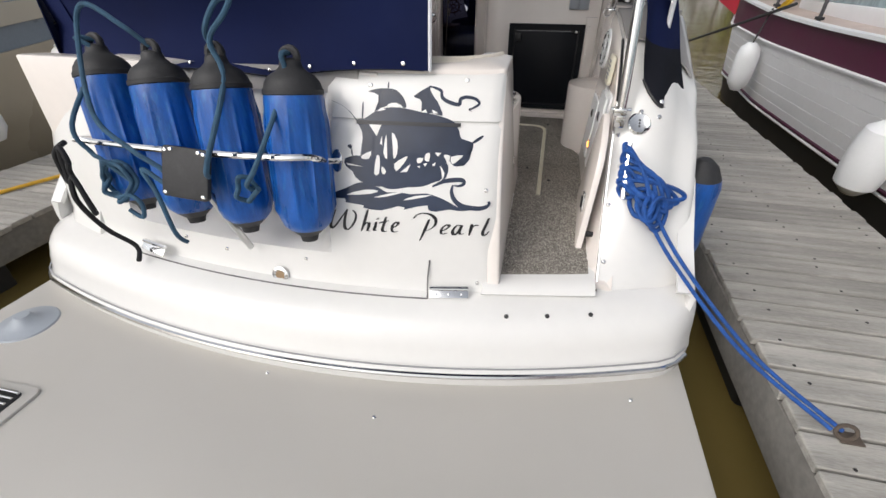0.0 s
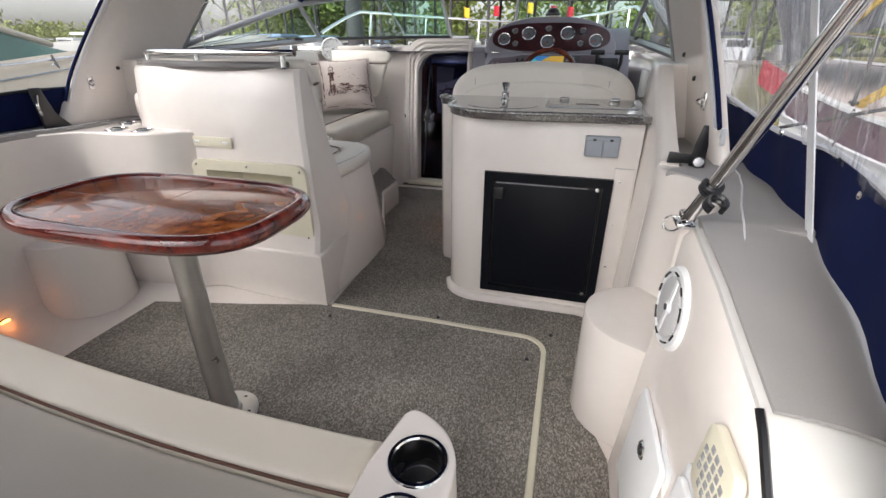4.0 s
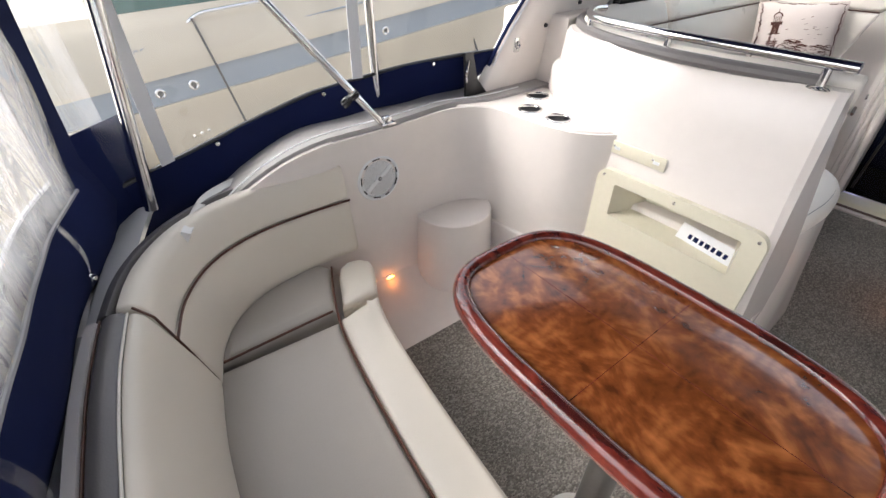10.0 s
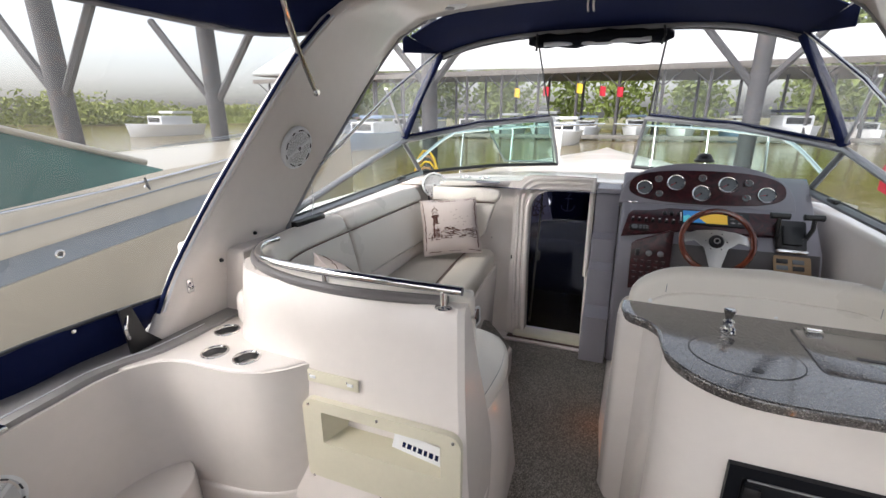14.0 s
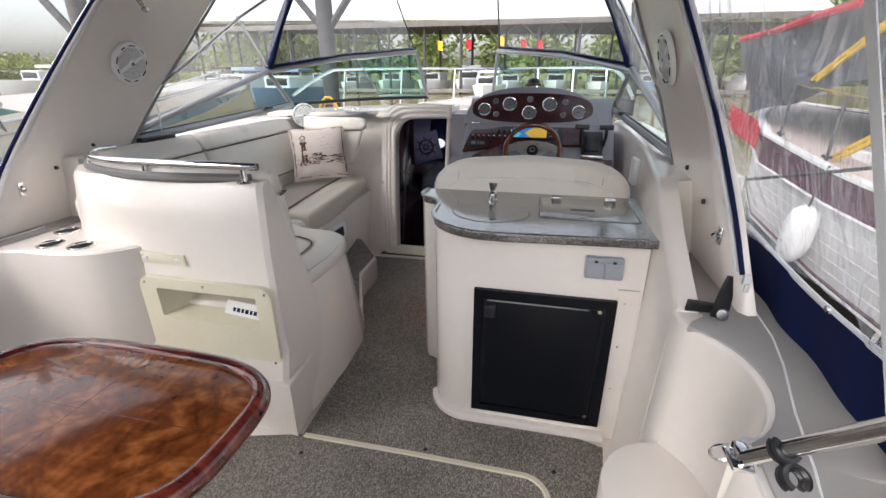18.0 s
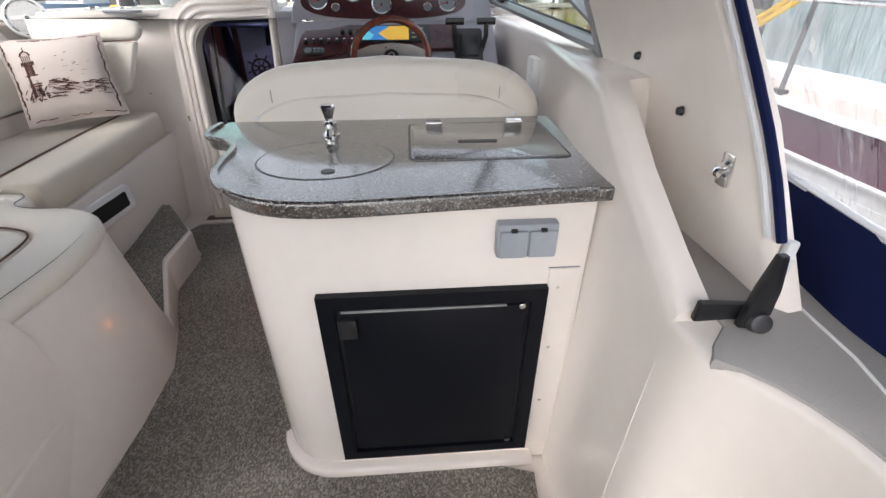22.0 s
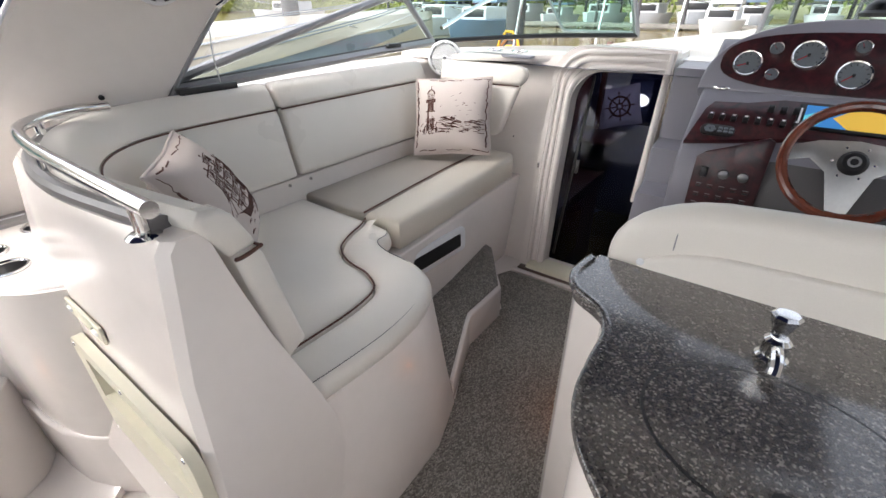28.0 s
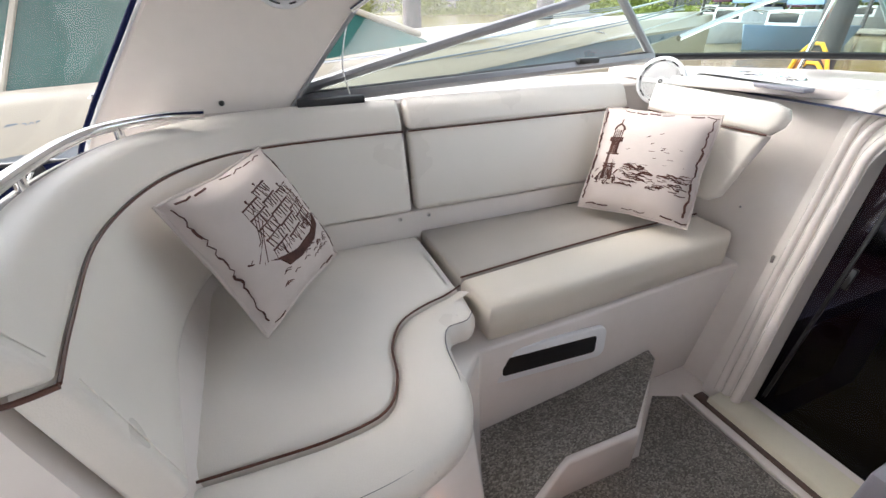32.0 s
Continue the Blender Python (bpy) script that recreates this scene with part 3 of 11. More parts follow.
def cushion(outline, z0, z1, r=0.024, crown=0.012):
    """Upholstered pad: rounded edges and a slightly crowned top."""
    pts = tidy(outline)
    levels = [(r * 0.5, z0), (0.0, z0 + r * 0.5)] + [(r * (1 - math.cos(radians(a))), z1 - r + r * math.sin(radians(a))) for a in (0, 22, 45, 68, 86)] + [(r * 1.5, z1 + crown * 0.45)]
    bm = bmesh.new()
    rings = []
    for d, z in levels:
        rings.append([bm.verts.new((x, y, z)) for x, y in (inset_line(pts, d) if d else pts)])
    n = len(pts)
    for a, b in zip(rings, rings[1:]):
        for j in range(n):
            bm.faces.new((a[j], a[(j + 1) % n], b[(j + 1) % n], b[j]))
    bm.faces.new(rings[0][::-1])
    f = bm.faces.new(rings[-1])
    bmesh.ops.triangulate(bm, faces=[f])
    return bm


def pierce(bm, holes, k=24):
    """Opens round holes (x, y, radius) in the top face of a piece."""
    top = max((f for f in bm.faces if len(f.verts) > 6), key=lambda f: f.calc_center_median().z)
    z = top.calc_center_median().z
    es = list(top.edges)
    bmesh.ops.delete(bm, geom=[top], context="FACES_ONLY")
    for x, y, r in holes:
        ring = [bm.verts.new((x + r * math.cos(2 * math.pi * i / k), y + r * math.sin(2 * math.pi * i / k), z)) for i in range(k)]
        es += [bm.edges.new((ring[i], ring[(i + 1) % k])) for i in range(k)]
    bmesh.ops.triangle_fill(bm, use_beauty=True, use_dissolve=False, edges=es)
    return bm


CX = -0.87  # centreline of the boat


# ---- stern: swim platform, transom, quarters ----
def rub_y(x):
    """Plan of the stern, convex aft."""
    d = x + 0.95
    y = 1.06 + 0.125 * d * d
    edge = abs(x - CX) - 1.40
    if edge > 0:
        y += 0.17 - math.sqrt(max(0.0, 0.17 ** 2 - min(edge, 0.165) ** 2))
    return y


FLANGE = [(0.10, -0.95), (0.03, -0.50), (0.0, -0.36), (0.0, -0.325), (0.02, -0.30), (0.035, -0.24), (0.06, -0.18), (0.10, -0.145), (0.17, -0.12), (0.225, -0.11)]
LEAN_C = [(-0.11, 0.225), (-0.08, 0.24), (0.2, 0.278), (0.4, 0.352), (0.6, 0.452), (0.645, 0.485), (0.665, 0.525)]
LEAN_S = [(-0.11, 0.20), (-0.06, 0.225), (0.06, 0.28), (0.24, 0.40), (0.47, 0.55), (0.70, 0.70), (0.78, 0.77), (0.80, 0.82)]
FEND0, FEND1 = -1.76, -0.775


def transom_y(x, z, recess=True):
    o = lerp_table(LEAN_C, z)
    if recess and FEND0 < x < FEND1 and z > 0.02:
        e = min(x - FEND0, FEND1 - x, 0.03) / 0.03 * min(1.0, (z - 0.02) / 0.05)
        o += max(0.0, 0.505 - o) * e
    return rub_y(x) + o


pf = [(x, rub_y(x) + 0.05) for x in span(-2.42, 0.66, 30)] + [(0.655, 0.2), (0.60, -0.55), (0.45, -0.80), (-0.2, -0.92), (CX, -0.95), (-1.6, -0.92), (-2.2, -0.80), (-2.35, -0.55), (-2.43, 0.2)]
setting("swim_platform", prism(pf, -0.52, -0.40, "z", 0.012), NONSKID, "off-white moulded swim platform at the stern", "swim platform")

xs = span(-2.425, 0.685, 64)
flange = sheet(lambda x, k: (x, rub_y(x) + FLANGE[k][0], FLANGE[k][1]), xs, range(len(FLANGE)), 0.03)
setting("wall_stern", flange, GELT, "white gelcoat stern moulding with a curved lip", "boat hull")
setting("trim", tube([(x, rub_y(x) - 0.006, -0.335) for x in span(-2.40, 0.66, 60)], 0.011, 8), STEEL, "bright steel strip along the rubbing edge", "trim")

xs = [x for x in span(-2.33, -0.16, 62)] + [-0.145, -0.135]
zs = [-0.11, -0.08, -0.04, 0.0, 0.02, 0.045, 0.07, 0.12, 0.2, 0.3, 0.4, 0.488, 0.494, 0.506, 0.512, 0.55, 0.6, 0.645, 0.66]
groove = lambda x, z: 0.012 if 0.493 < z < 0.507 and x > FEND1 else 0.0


def transom_point(x, z):
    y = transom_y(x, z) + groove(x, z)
    if x > -0.16:
        k = (x + 0.16) / 0.025
        x = -0.16 + k * (0.0585 - 0.074 * z)
        y += 0.022 * k
    return (x, y, z)


transom = setting("wall_transom", sheet(transom_point, xs, zs, 0.03), GELT, "white gelcoat transom with a ship decal", "boat hull", 50)
crown = sheet(lambda x, k: (x, rub_y(x) + 0.50 + 0.02 * k, 0.662 + 0.012 * math.sin(k * 0.5)), span(-2.33, -0.62, 30), range(5), 0.02)
setting("trim_transom_top", crown, GELT, "white moulded cap along the transom top", "trim")
# inner cheek of the passage
cheek = [(1.375, -0.11), (1.40, 0.05), (1.435, 0.2), (1.505, 0.4), (1.60, 0.58), (1.635, 0.630), (1.70, 0.650), (1.880, 0.660), (1.905, 0.62), (1.922, 0.50), (1.95, 0.462), (2.12, 0.452), (2.16, 0.40), (2.20, 0.2), (2.23, 0.0), (2.10, 0.0), (1.95, -0.02), (1.6, -0.11)]
side_block = prism(cheek, -0.05, 0.0, "x", 0.010, 3)
for v in side_block.verts:
    v.co.x += -0.100 - 0.074 * v.co.z
setting("wall_passage", side_block, GEL, "cream moulded side of the stern passage", "boat wall", 50)
btn = thing("side_button", (-0.114, 1.94, 0.221), "dark oval drain hole with a steel rim", "drain")
btm = facing((-0.1150, 1.94, 0.221), (1, 0, 0.074))
part("rim", lathe([(0.012, 0.001), (0.015, 0.003), (0.018, 0.0), (0.012, 0.0)], btm @ Matrix.Diagonal((0.7, 1.35, 1, 1)), 18), STEEL, btn)
part("hole", lathe([(0, 0.0015), (0.013, 0.0015), (0.013, 0.0)], btm @ Matrix.Diagonal((0.7, 1.35, 1, 1)), 18), BLACK, btn)
setting("wall_bench_back", prism([(-2.30, 1.60), (-0.60, 1.555), (-0.60, 1.625), (-2.2, 1.67)], 0.0, 0.655, "z", 0.01), GEL, "white moulding behind the bench", "boat wall")


def quarter(side, label):
    """Aft quarter: slopes from the coaming down to the stern lip."""
    s = side
    inner, outer = (0.285, 0.685) if s > 0 else (-2.02, -2.425)
    xs2 = span(inner, outer, 14)

    def f(x, k):
        z = LEAN_S[k][0]
        xr = x if s > 0 else 2 * CX - x
        roll_in = (0.04 + 0.17 * max(0.0, z)) * max(0.0, abs(x - CX) - 1.15) / 0.40
        x2 = x - s * roll_in
        return (x2, rub_y(x) + LEAN_S[k][1] + (0.02 if k == len(LEAN_S) - 1 else 0), z)
    return setting("wall_quarter", sheet(f, xs2, range(6), 0.025), GELT, label, "boat hull", 40)


quarter(-1, "white gelcoat port quarter of the boat")

# starboard quarter: crowned ramp from the side deck down to the stern lip
RAMP = [(1.48, -0.115), (1.58, 0.0), (1.69, 0.13), (1.84, 0.345), (1.93, 0.50), (2.04, 0.625), (2.14, 0.712), (2.40, 0.765), (2.66, 0.797)]
DROP = [(1.60, 0.0), (1.72, 0.02), (1.88, 0.09), (2.07, 0.17), (2.3, 0.13), (2.66, 0.02)]
CROWN = [(1.48, 0.0), (1.6, 0.05), (1.8, 0.085), (2.0, 0.06), (2.14, 0.0)]


def ramp_z(x, y):
    u = (x - 0.285) / 0.31
    return lerp_table(RAMP, y) + lerp_table(CROWN, y) * math.sin(math.pi * min(1.0, max(0.0, u) / 0.8)) - lerp_table(DROP, y) * max(0.0, u) ** 2.5


def ramp_y(x, z):
    """Where the ramp at x reaches the height z."""
    a, b = 1.48, 2.6
    for _ in range(30):
        m = (a + b) / 2
        a, b = (m, b) if ramp_z(x, m) < z else (a, m)
    return (a + b) / 2


def ramp_point(u, y):
    x = 0.285 + 0.31 * min(u, 1.0)
    fall = max(0.0, u - 1.0)
    w = max(0.0, 1 - (y - 1.48) / 0.35)
    return (x + 0.04 * math.sin(min(1.0, fall * 2) * math.pi / 2), y + w * (rub_y(x) - rub_y(0.285)), max(-0.16, ramp_z(x, y) - 0.30 * fall * fall - 0.03 * fall))


us = [0, 0.012, 0.04] + span(0.1, 1.0, 10) + [1.1, 1.25, 1.45, 1.7]
setting("wall_quarter", sheet(ramp_point, us, [1.462, 1.48] + span(1.52, 2.66, 30), -0.012), GELT, "white gelcoat starboard quarter beside the passage", "boat hull", 50)
setting("trim_gate_seal", tube([(0.282, y, ramp_z(0.285, y) + 0.003) for y in span(1.94, 2.15, 8)], 0.006, 6), BLACK, "black rubber seal along the coaming edge", "trim")
setting("trim_gate_edge", tube([(0.281, y, ramp_z(0.285, y) + 0.002) for y in span(1.50, 1.935, 10)], 0.006, 6), STEEL, "bright steel edge strip down the quarter", "trim")


# ---- hull sides, side decks, foredeck ----
def beam(y):
    return lerp_table([(1.35, 1.50), (2.5, 1.50), (4.5, 1.54), (6.0, 1.47), (7.5, 1.22), (9.0, 0.72), (10.2, 0.15), (10.4, 0.0)], y)


def sheer(y):
    return lerp_table([(1.35, 0.74), (3.0, 0.77), (4.5, 0.86), (6.0, 0.96), (8.0, 0.98), (10.4, 0.98)], y)


ys = span(1.50, 10.4, 48)
for s, nm in ((1, "starboard"), (-1, "port")):
    hull = sheet(lambda y, k: (CX + s * (beam(y) - [0.16, 0.02, -0.02, -0.01, 0.05][k] * (1 if y < 6 else 1.4) * min(1, beam(y))), max(y, rub_y(CX + s * 1.5) + 0.05) + 0.0, min([-1.1, -0.6, -0.1, 0.3, sheer(y) - 0.02][k], lerp_table([(1.5, -0.08), (1.72, 0.08), (1.88, 0.24), (2.07, 0.38), (2.3, 0.55), (2.5, 0.68), (2.7, 1.2), (10, 2)] if s > 0 else [(1.5, -0.02), (1.72, 0.20), (1.9, 0.44), (2.1, 0.70), (2.2, 1.2), (10, 2)], y))), ys, range(5), 0.02)
    setting("wall_hull_" + nm, hull, GELT, f"white gelcoat hull side, {nm}", "boat hull")
    rubr = tube([(CX + s * (beam(y) - 0.035), y, sheer(y) - 0.06) for y in ys if y > 2.65], 0.022, 8)
    setting("trim_rubrail_" + nm, rubr, WHITEP, "white rub rail along the hull", "trim")


# ---- cockpit shell ----
def arc(cx, cy, r, a0, a1, n=10):
    return [(cx + r * math.cos(radians(a0 + (a1 - a0) * i / n)), cy + r * math.sin(radians(a0 + (a1 - a0) * i / n))) for i in range(n + 1)]


# liner floor under the carpet
setting("floor", prism([(-2.20, 1.60), (-0.18, 1.60), (-0.13, 1.985), (0.235, 1.985), (0.262, 2.05), (0.40, 2.1), (0.40, 5.20), (-2.20, 5.20)], -0.06, 0.022, "z"), GEL, "cream moulded cockpit liner floor", "floor")
carp = [(-0.098, 1.98), (0.225, 1.98), (0.225, 2.63)] + arc(0.30, 2.86, 0.185, 235, 128, 8) + [(0.22, 3.36), (0.12, 3.39), (-0.30, 3.395)] + arc(-0.34, 3.55, 0.155, 270, 180, 5) + [(-0.50, 3.82), (-0.62, 3.86), (-0.64, 4.3), (-0.62, 5.0), (-1.34, 4.99), (-1.38, 4.9), (-1.20, 4.66), (-1.20, 4.36), (-1.06, 4.05), (-0.99, 3.72), (-0.97, 3.17), (-1.35, 3.07), (-1.79, 2.97), (-1.795, 2.45), (-1.70, 2.10), (-0.11, 2.10)]
setting("floor_carpet", prism(carp, 0.02, 0.034, "z", 0.003), CARPET, "beige-grey flecked loop-pile cockpit carpet", "carpet")
strip = [(-0.96, 3.165, 0.034), (-0.5, 3.168, 0.034), (-0.10, 3.162, 0.034)] + [(x, y, 0.034) for x, y in arc(-0.085, 3.065, 0.097, 90, 0, 8)] + [(0.013, 2.6, 0.034), (0.014, 2.0, 0.034)]
setting("trim_hatch", sweep([(-0.011, 0.0), (-0.008, 0.007), (0.008, 0.007), (0.011, 0.0)], strip), PLASTIC, "cream edging strip round the floor hatch", "trim")
def pass_z(y):
    """Carpet height: level in the cockpit, falling towards the stern lip in the passage."""
    return lerp_table([(1.40, -0.080), (1.47, -0.078), (1.60, -0.055), (1.80, 0.0), (1.92, 0.026), (1.98, 0.034)], y)


pass_front = lambda x: 1.455 + (x + 0.083) * 0.21
pass_y = lambda x, k: pass_front(x) + (1.982 - pass_front(x)) * k
setting("floor_passage_carpet", sheet(lambda x, k: (x, pass_y(x, k), pass_z(pass_y(x, k)) - (0.010 if k == 0 else 0.0)), [-0.100, -0.094] + span(-0.06, 0.20, 6) + [0.236, 0.244], [0, 0.012] + span(0.05, 1, 12), 0.012), CARPET, "flecked loop-pile carpet falling towards the stern", "carpet", 60)
setting("floor_passage", sheet(lambda x, k: (x, 1.36 + (x + 0.135) * 0.2 + (1.99 - 1.36 - (x + 0.135) * 0.2) * k, pass_z(1.36 + (x + 0.135) * 0.2 + (1.99 - 1.36 - (x + 0.135) * 0.2) * k) - 0.013 - (0.02 if k == 0 else 0.0)), span(-0.16, 0.27, 6), [0, 0.03] + span(0.1, 1, 10), 0.02), GELT, "white moulded floor of the stern passage", "floor", 60)
for k, (x, y) in enumerate([(-0.46, 3.20), (0.03, 3.20), (-0.05, 3.02), (-0.93, 3.08), (-0.05, 1.75), (0.06, 2.2), (-0.06, 2.35), (0.12, 1.6), (-0.08, 1.45), (0.19, 1.47), (0.17, 1.9)]):
    solo("carpet_snap", lathe([(0, 0.006), (0.005, 0.006), (0.009, 0.0), (0.0, 0.0)], Matrix.Translation((x, y, pass_z(y))), 10), BLACK, "small dark snap button pressed into the carpet", "snap button", "carpet snaps")

setting("trim_carpet_seam", sweep([(-0.003, 0.0), (-0.002, 0.003), (0.002, 0.003), (0.003, 0.0)], [(0.016, y, pass_z(y)) for y in span(1.48, 1.985, 12)]), GREYV, "thin joint between two carpet runners", "trim")

# starboard side of the cockpit: leaning panel, bin column, niche and coaming
stb = [(0.225, 0.022), (0.245, 0.3), (0.265, 0.6), (0.272, 0.775), (0.285, 0.797), (0.34, 0.80), (0.34, 0.70), (0.31, 0.022)]
bm = bmesh.new()
rows_ = [[bm.verts.new((x, y, -0.08 + (z + 0.08) * (lerp_table(RAMP, y) + 0.072) / 0.88)) for x, z in stb] for y in (1.49, 1.55, 1.62, 1.69, 1.76, 1.84, 1.93, 2.04, 2.14, 2.4, 2.62)]
for a, b in zip(rows_, rows_[1:]):
    for j in range(len(stb)):
        bm.faces.new((a[j], a[(j + 1) % len(stb)], b[(j + 1) % len(stb)], b[j]))
bm.faces.new(rows_[0][::-1])
bm.faces.new(rows_[-1])
setting("wall_starboard", bm, GEL, "cream moulded starboard cockpit side", "boat wall")
BINC = (0.295, 2.86)
bincol = [(BINC[0] + 0.10, 2.62)] + arc(BINC[0], BINC[1], 0.18, 250, 100, 16) + [(BINC[0] + 0.10, 3.07)]
bin_ = thing("moulded_bin", (BINC[0], BINC[1], 0.022), "cream moulded half-round storage column by the coaming", "storage bin")
part("body", prism(bincol, 0.022, 0.40, "z", 0.008, 2), GEL, bin_)
part("foot", sweep([(0, 0), (0.05, 0), (0.02, 0.018), (0.006, 0.05), (0, 0.07)], [(x, y, 0.022) for x, y in arc(BINC[0], BINC[1], 0.178, 240, 115, 16)]), GEL, bin_, "flared foot of the column")
# niche: concave wall above the column
niche = [(0.275, 2.62)] + [(0.185 + (x - 0.185) * 0.88, y) for x, y in arc(0.185, 2.84, 0.225, -66, 48, 14)] + [(0.296, 3.031), (0.284, 3.049), (0.276, 3.068), (0.2715, 3.088), (0.2700, 3.108), (0.2695, 3.125)]
nb = prism(niche + [(0.56, 3.125), (0.54, 2.62)], 0.022, 0.797, "z", 0.012, 3)
for v in nb.verts:
    v.co.x += lerp_table([(0.022, -0.012), (0.6, 0.006), (0.797, 0.014)], v.co.z) * min(1.0, max(0.0, (v.co.y - 2.99) / 0.09)) * (1 if v.co.x < 0.4 else 0)
setting("wall_niche", nb, GEL, "cream moulded niche in the starboard coaming", "boat wall", 60)
deck_s = [(0.292, 2.60)] + [(0.197 + (x - 0.185) * 0.88, y) for x, y in arc(0.185, 2.84, 0.225, -60, 60, 12)] + [(0.312, 3.062), (0.352, 3.10), (0.352, 3.56), (0.40, 3.70), (0.60, 3.72), (0.585, 2.60)]
setting("floor_side_deck_starboard", prism(deck_s, 0.78, 0.803, "z", 0.008), GREYDECK, "grey nonskid starboard side deck", "side deck")
setting("floor_deck_ramp", sheet(lambda x, y: (x, y, ramp_z(x, y) + 0.010), span(0.292, 0.585, 8), span(2.14, 2.61, 8), 0.006), GREYDECK, "grey nonskid panel sloping towards the quarter", "side deck", 50)
setting("trim_deck_seam", tube([(0.318, 2.16, ramp_z(0.318, 2.16) + 0.012), (0.325, 2.35, ramp_z(0.325, 2.35) + 0.012), (0.348, 2.50, ramp_z(0.348, 2.50) + 0.012), (0.372, 2.60, 0.8045), (0.405, 2.735, 0.8045), (0.455, 2.90, 0.8045), (0.482, 3.02, 0.8045), (0.497, 3.21, 0.8045), (0.50, 3.35, 0.8045)], 0.0024, 6), WHITEP, "thin white seam along the side deck", "trim")
setting("wall_coaming_starboard", prism([(0.50, 2.62), (0.585, 2.62), (0.58, 3.9), (0.50, 3.9)], 0.45, 0.785, "z", 0.01), GEL, "white starboard side deck moulding", "boat wall")
# forward starboard cockpit side up to the windscreen
HELM_TOP = [(3.07, 0.79), (3.09, 0.80), (3.21, 0.86), (3.36, 0.945), (3.53, 1.065), (3.62, 1.07), (5.6, 1.07)]
bmf = bmesh.new()
hrows = []
for y, xi in ((3.118, 0.2695), (3.15, 0.272), (3.21, 0.274), (3.36, 0.272), (3.45, 0.270), (3.53, 0.272), (3.62, 0.276), (3.85, 0.30), (4.3, 0.36), (5.0, 0.40), (5.5, 0.38)):
    zt = lerp_table(HELM_TOP, y)
    xo = 0.345 if y < 3.55 else 0.58
    hrows.append([bmf.verts.new(c) for c in ((xi - 0.012, y, 0.022), (xi + 0.006, y, 0.6), (xi + 0.014, y, zt - 0.03), (xi + 0.022, y, zt - 0.006), (xi + 0.036, y, zt), (xo, y, zt), (xo, y, 0.022))])
for a, b in zip(hrows, hrows[1:]):
    for j in range(7):
        bmf.faces.new((a[j], a[(j + 1) % 7], b[(j + 1) % 7], b[j]))
bmf.faces.new(hrows[0][::-1])
bmf.faces.new(hrows[-1])
setting("wall_helm_side", bmf, GEL, "cream moulded helm side under the windscreen", "boat wall", 50)

deck_in = [(1.93, -2.175), (2.1, -2.15), (2.35, -2.137), (2.66, -2.14), (2.80, -2.155), (2.90, -2.17), (3.0, -2.15), (3.08, -2.11), (3.2, -2.10), (3.5, -2.10)]
deck_out = [(1.93, -2.27), (2.15, -2.36), (2.45, -2.43), (3.55, -2.43)]


def port_deck(u, y):
    x = lerp_table(deck_in, y) * (1 - u) + lerp_table(deck_out, y) * u
    d = max(0.0, 2.44 - y) / 0.43
    return (x, y, 0.801 - 0.16 * d ** 2 - 0.03 * u * u * d)


# port side of the cockpit
COVE = [(-2.14, 2.66), (-2.165, 2.80), (-2.185, 2.90), (-2.165, 3.01), (-2.095, 3.11), (-2.0, 3.14), (-1.90, 3.15), (-1.80, 3.17), (-1.72, 3.21), (-1.66, 3.25)]
portwall = [(-2.142, 2.36), *COVE, (-1.60, 3.235), (-1.63, 3.36), (-1.70, 3.44), (-2.44, 3.44), (-2.44, 2.5), (-2.38, 2.36)]
pw = prism(portwall, 0.022, 0.785, "z", 0.012, 3)
bmesh.ops.delete(pw, geom=[f for f in pw.faces if len(f.verts) > 12], context="FACES_ONLY")
for v in pw.verts:
    if v.co.z > 0.7 and v.co.y > 3.0 and v.co.x < -1.58:
        v.co.z = 0.70
setting("wall_port_aft", sheet(lambda y, k: (lerp_table(deck_in, y) - 0.004, y, 0.022 + (port_deck(0, y)[2] - 0.035) * k), span(1.95, 2.42, 8), (0, 1), 0.02), GEL, "cream moulded port side behind the bench", "boat wall")
setting("wall_port", pw, GEL, "cream moulded port cockpit side with a rounded corner", "boat wall", 50)
cove = sweep([(0, 0), (0.30, 0.0), (0.12, 0.016), (0.05, 0.045), (0.012, 0.10), (0, 0.14)], [(x, y, 0.022) for x, y in [(-2.14, 2.0), (-2.14, 2.4)] + COVE[:-1]])
setting("trim_cove", cove, GEL, "cream moulded cove at the foot of the port side", "trim", 60)
setting("floor_side_deck_port", sheet(port_deck, span(0, 1, 6), span(1.93, 3.52, 30), 0.022), GREYDECK, "grey nonskid port side deck rolling down to the quarter", "side deck", 60)
setting("trim_port_seam", tube([tuple(Vector(port_deck(0.14, y)) + Vector((0, 0, 0.001))) for y in span(1.94, 3.3, 24)], 0.003, 6), WHITEP, "thin pale seam along the port side deck", "trim")
cw_top = curve([Vector(p) for p in ((-1.600, 3.245, 0), (-1.645, 3.185, 0), (-1.71, 3.135, 0), (-1.80, 3.108, 0), (-1.90, 3.098, 0), (-2.0, 3.094, 0), (-2.08, 3.066, 0), (-2.142, 2.985, 0), (-2.160, 2.89, 0), (-2.150, 2.79, 0), (-2.141, 2.66, 0), (-2.138, 2.54, 0), (-2.136, 2.36, 0), (-2.146, 2.10, 0))], 4)
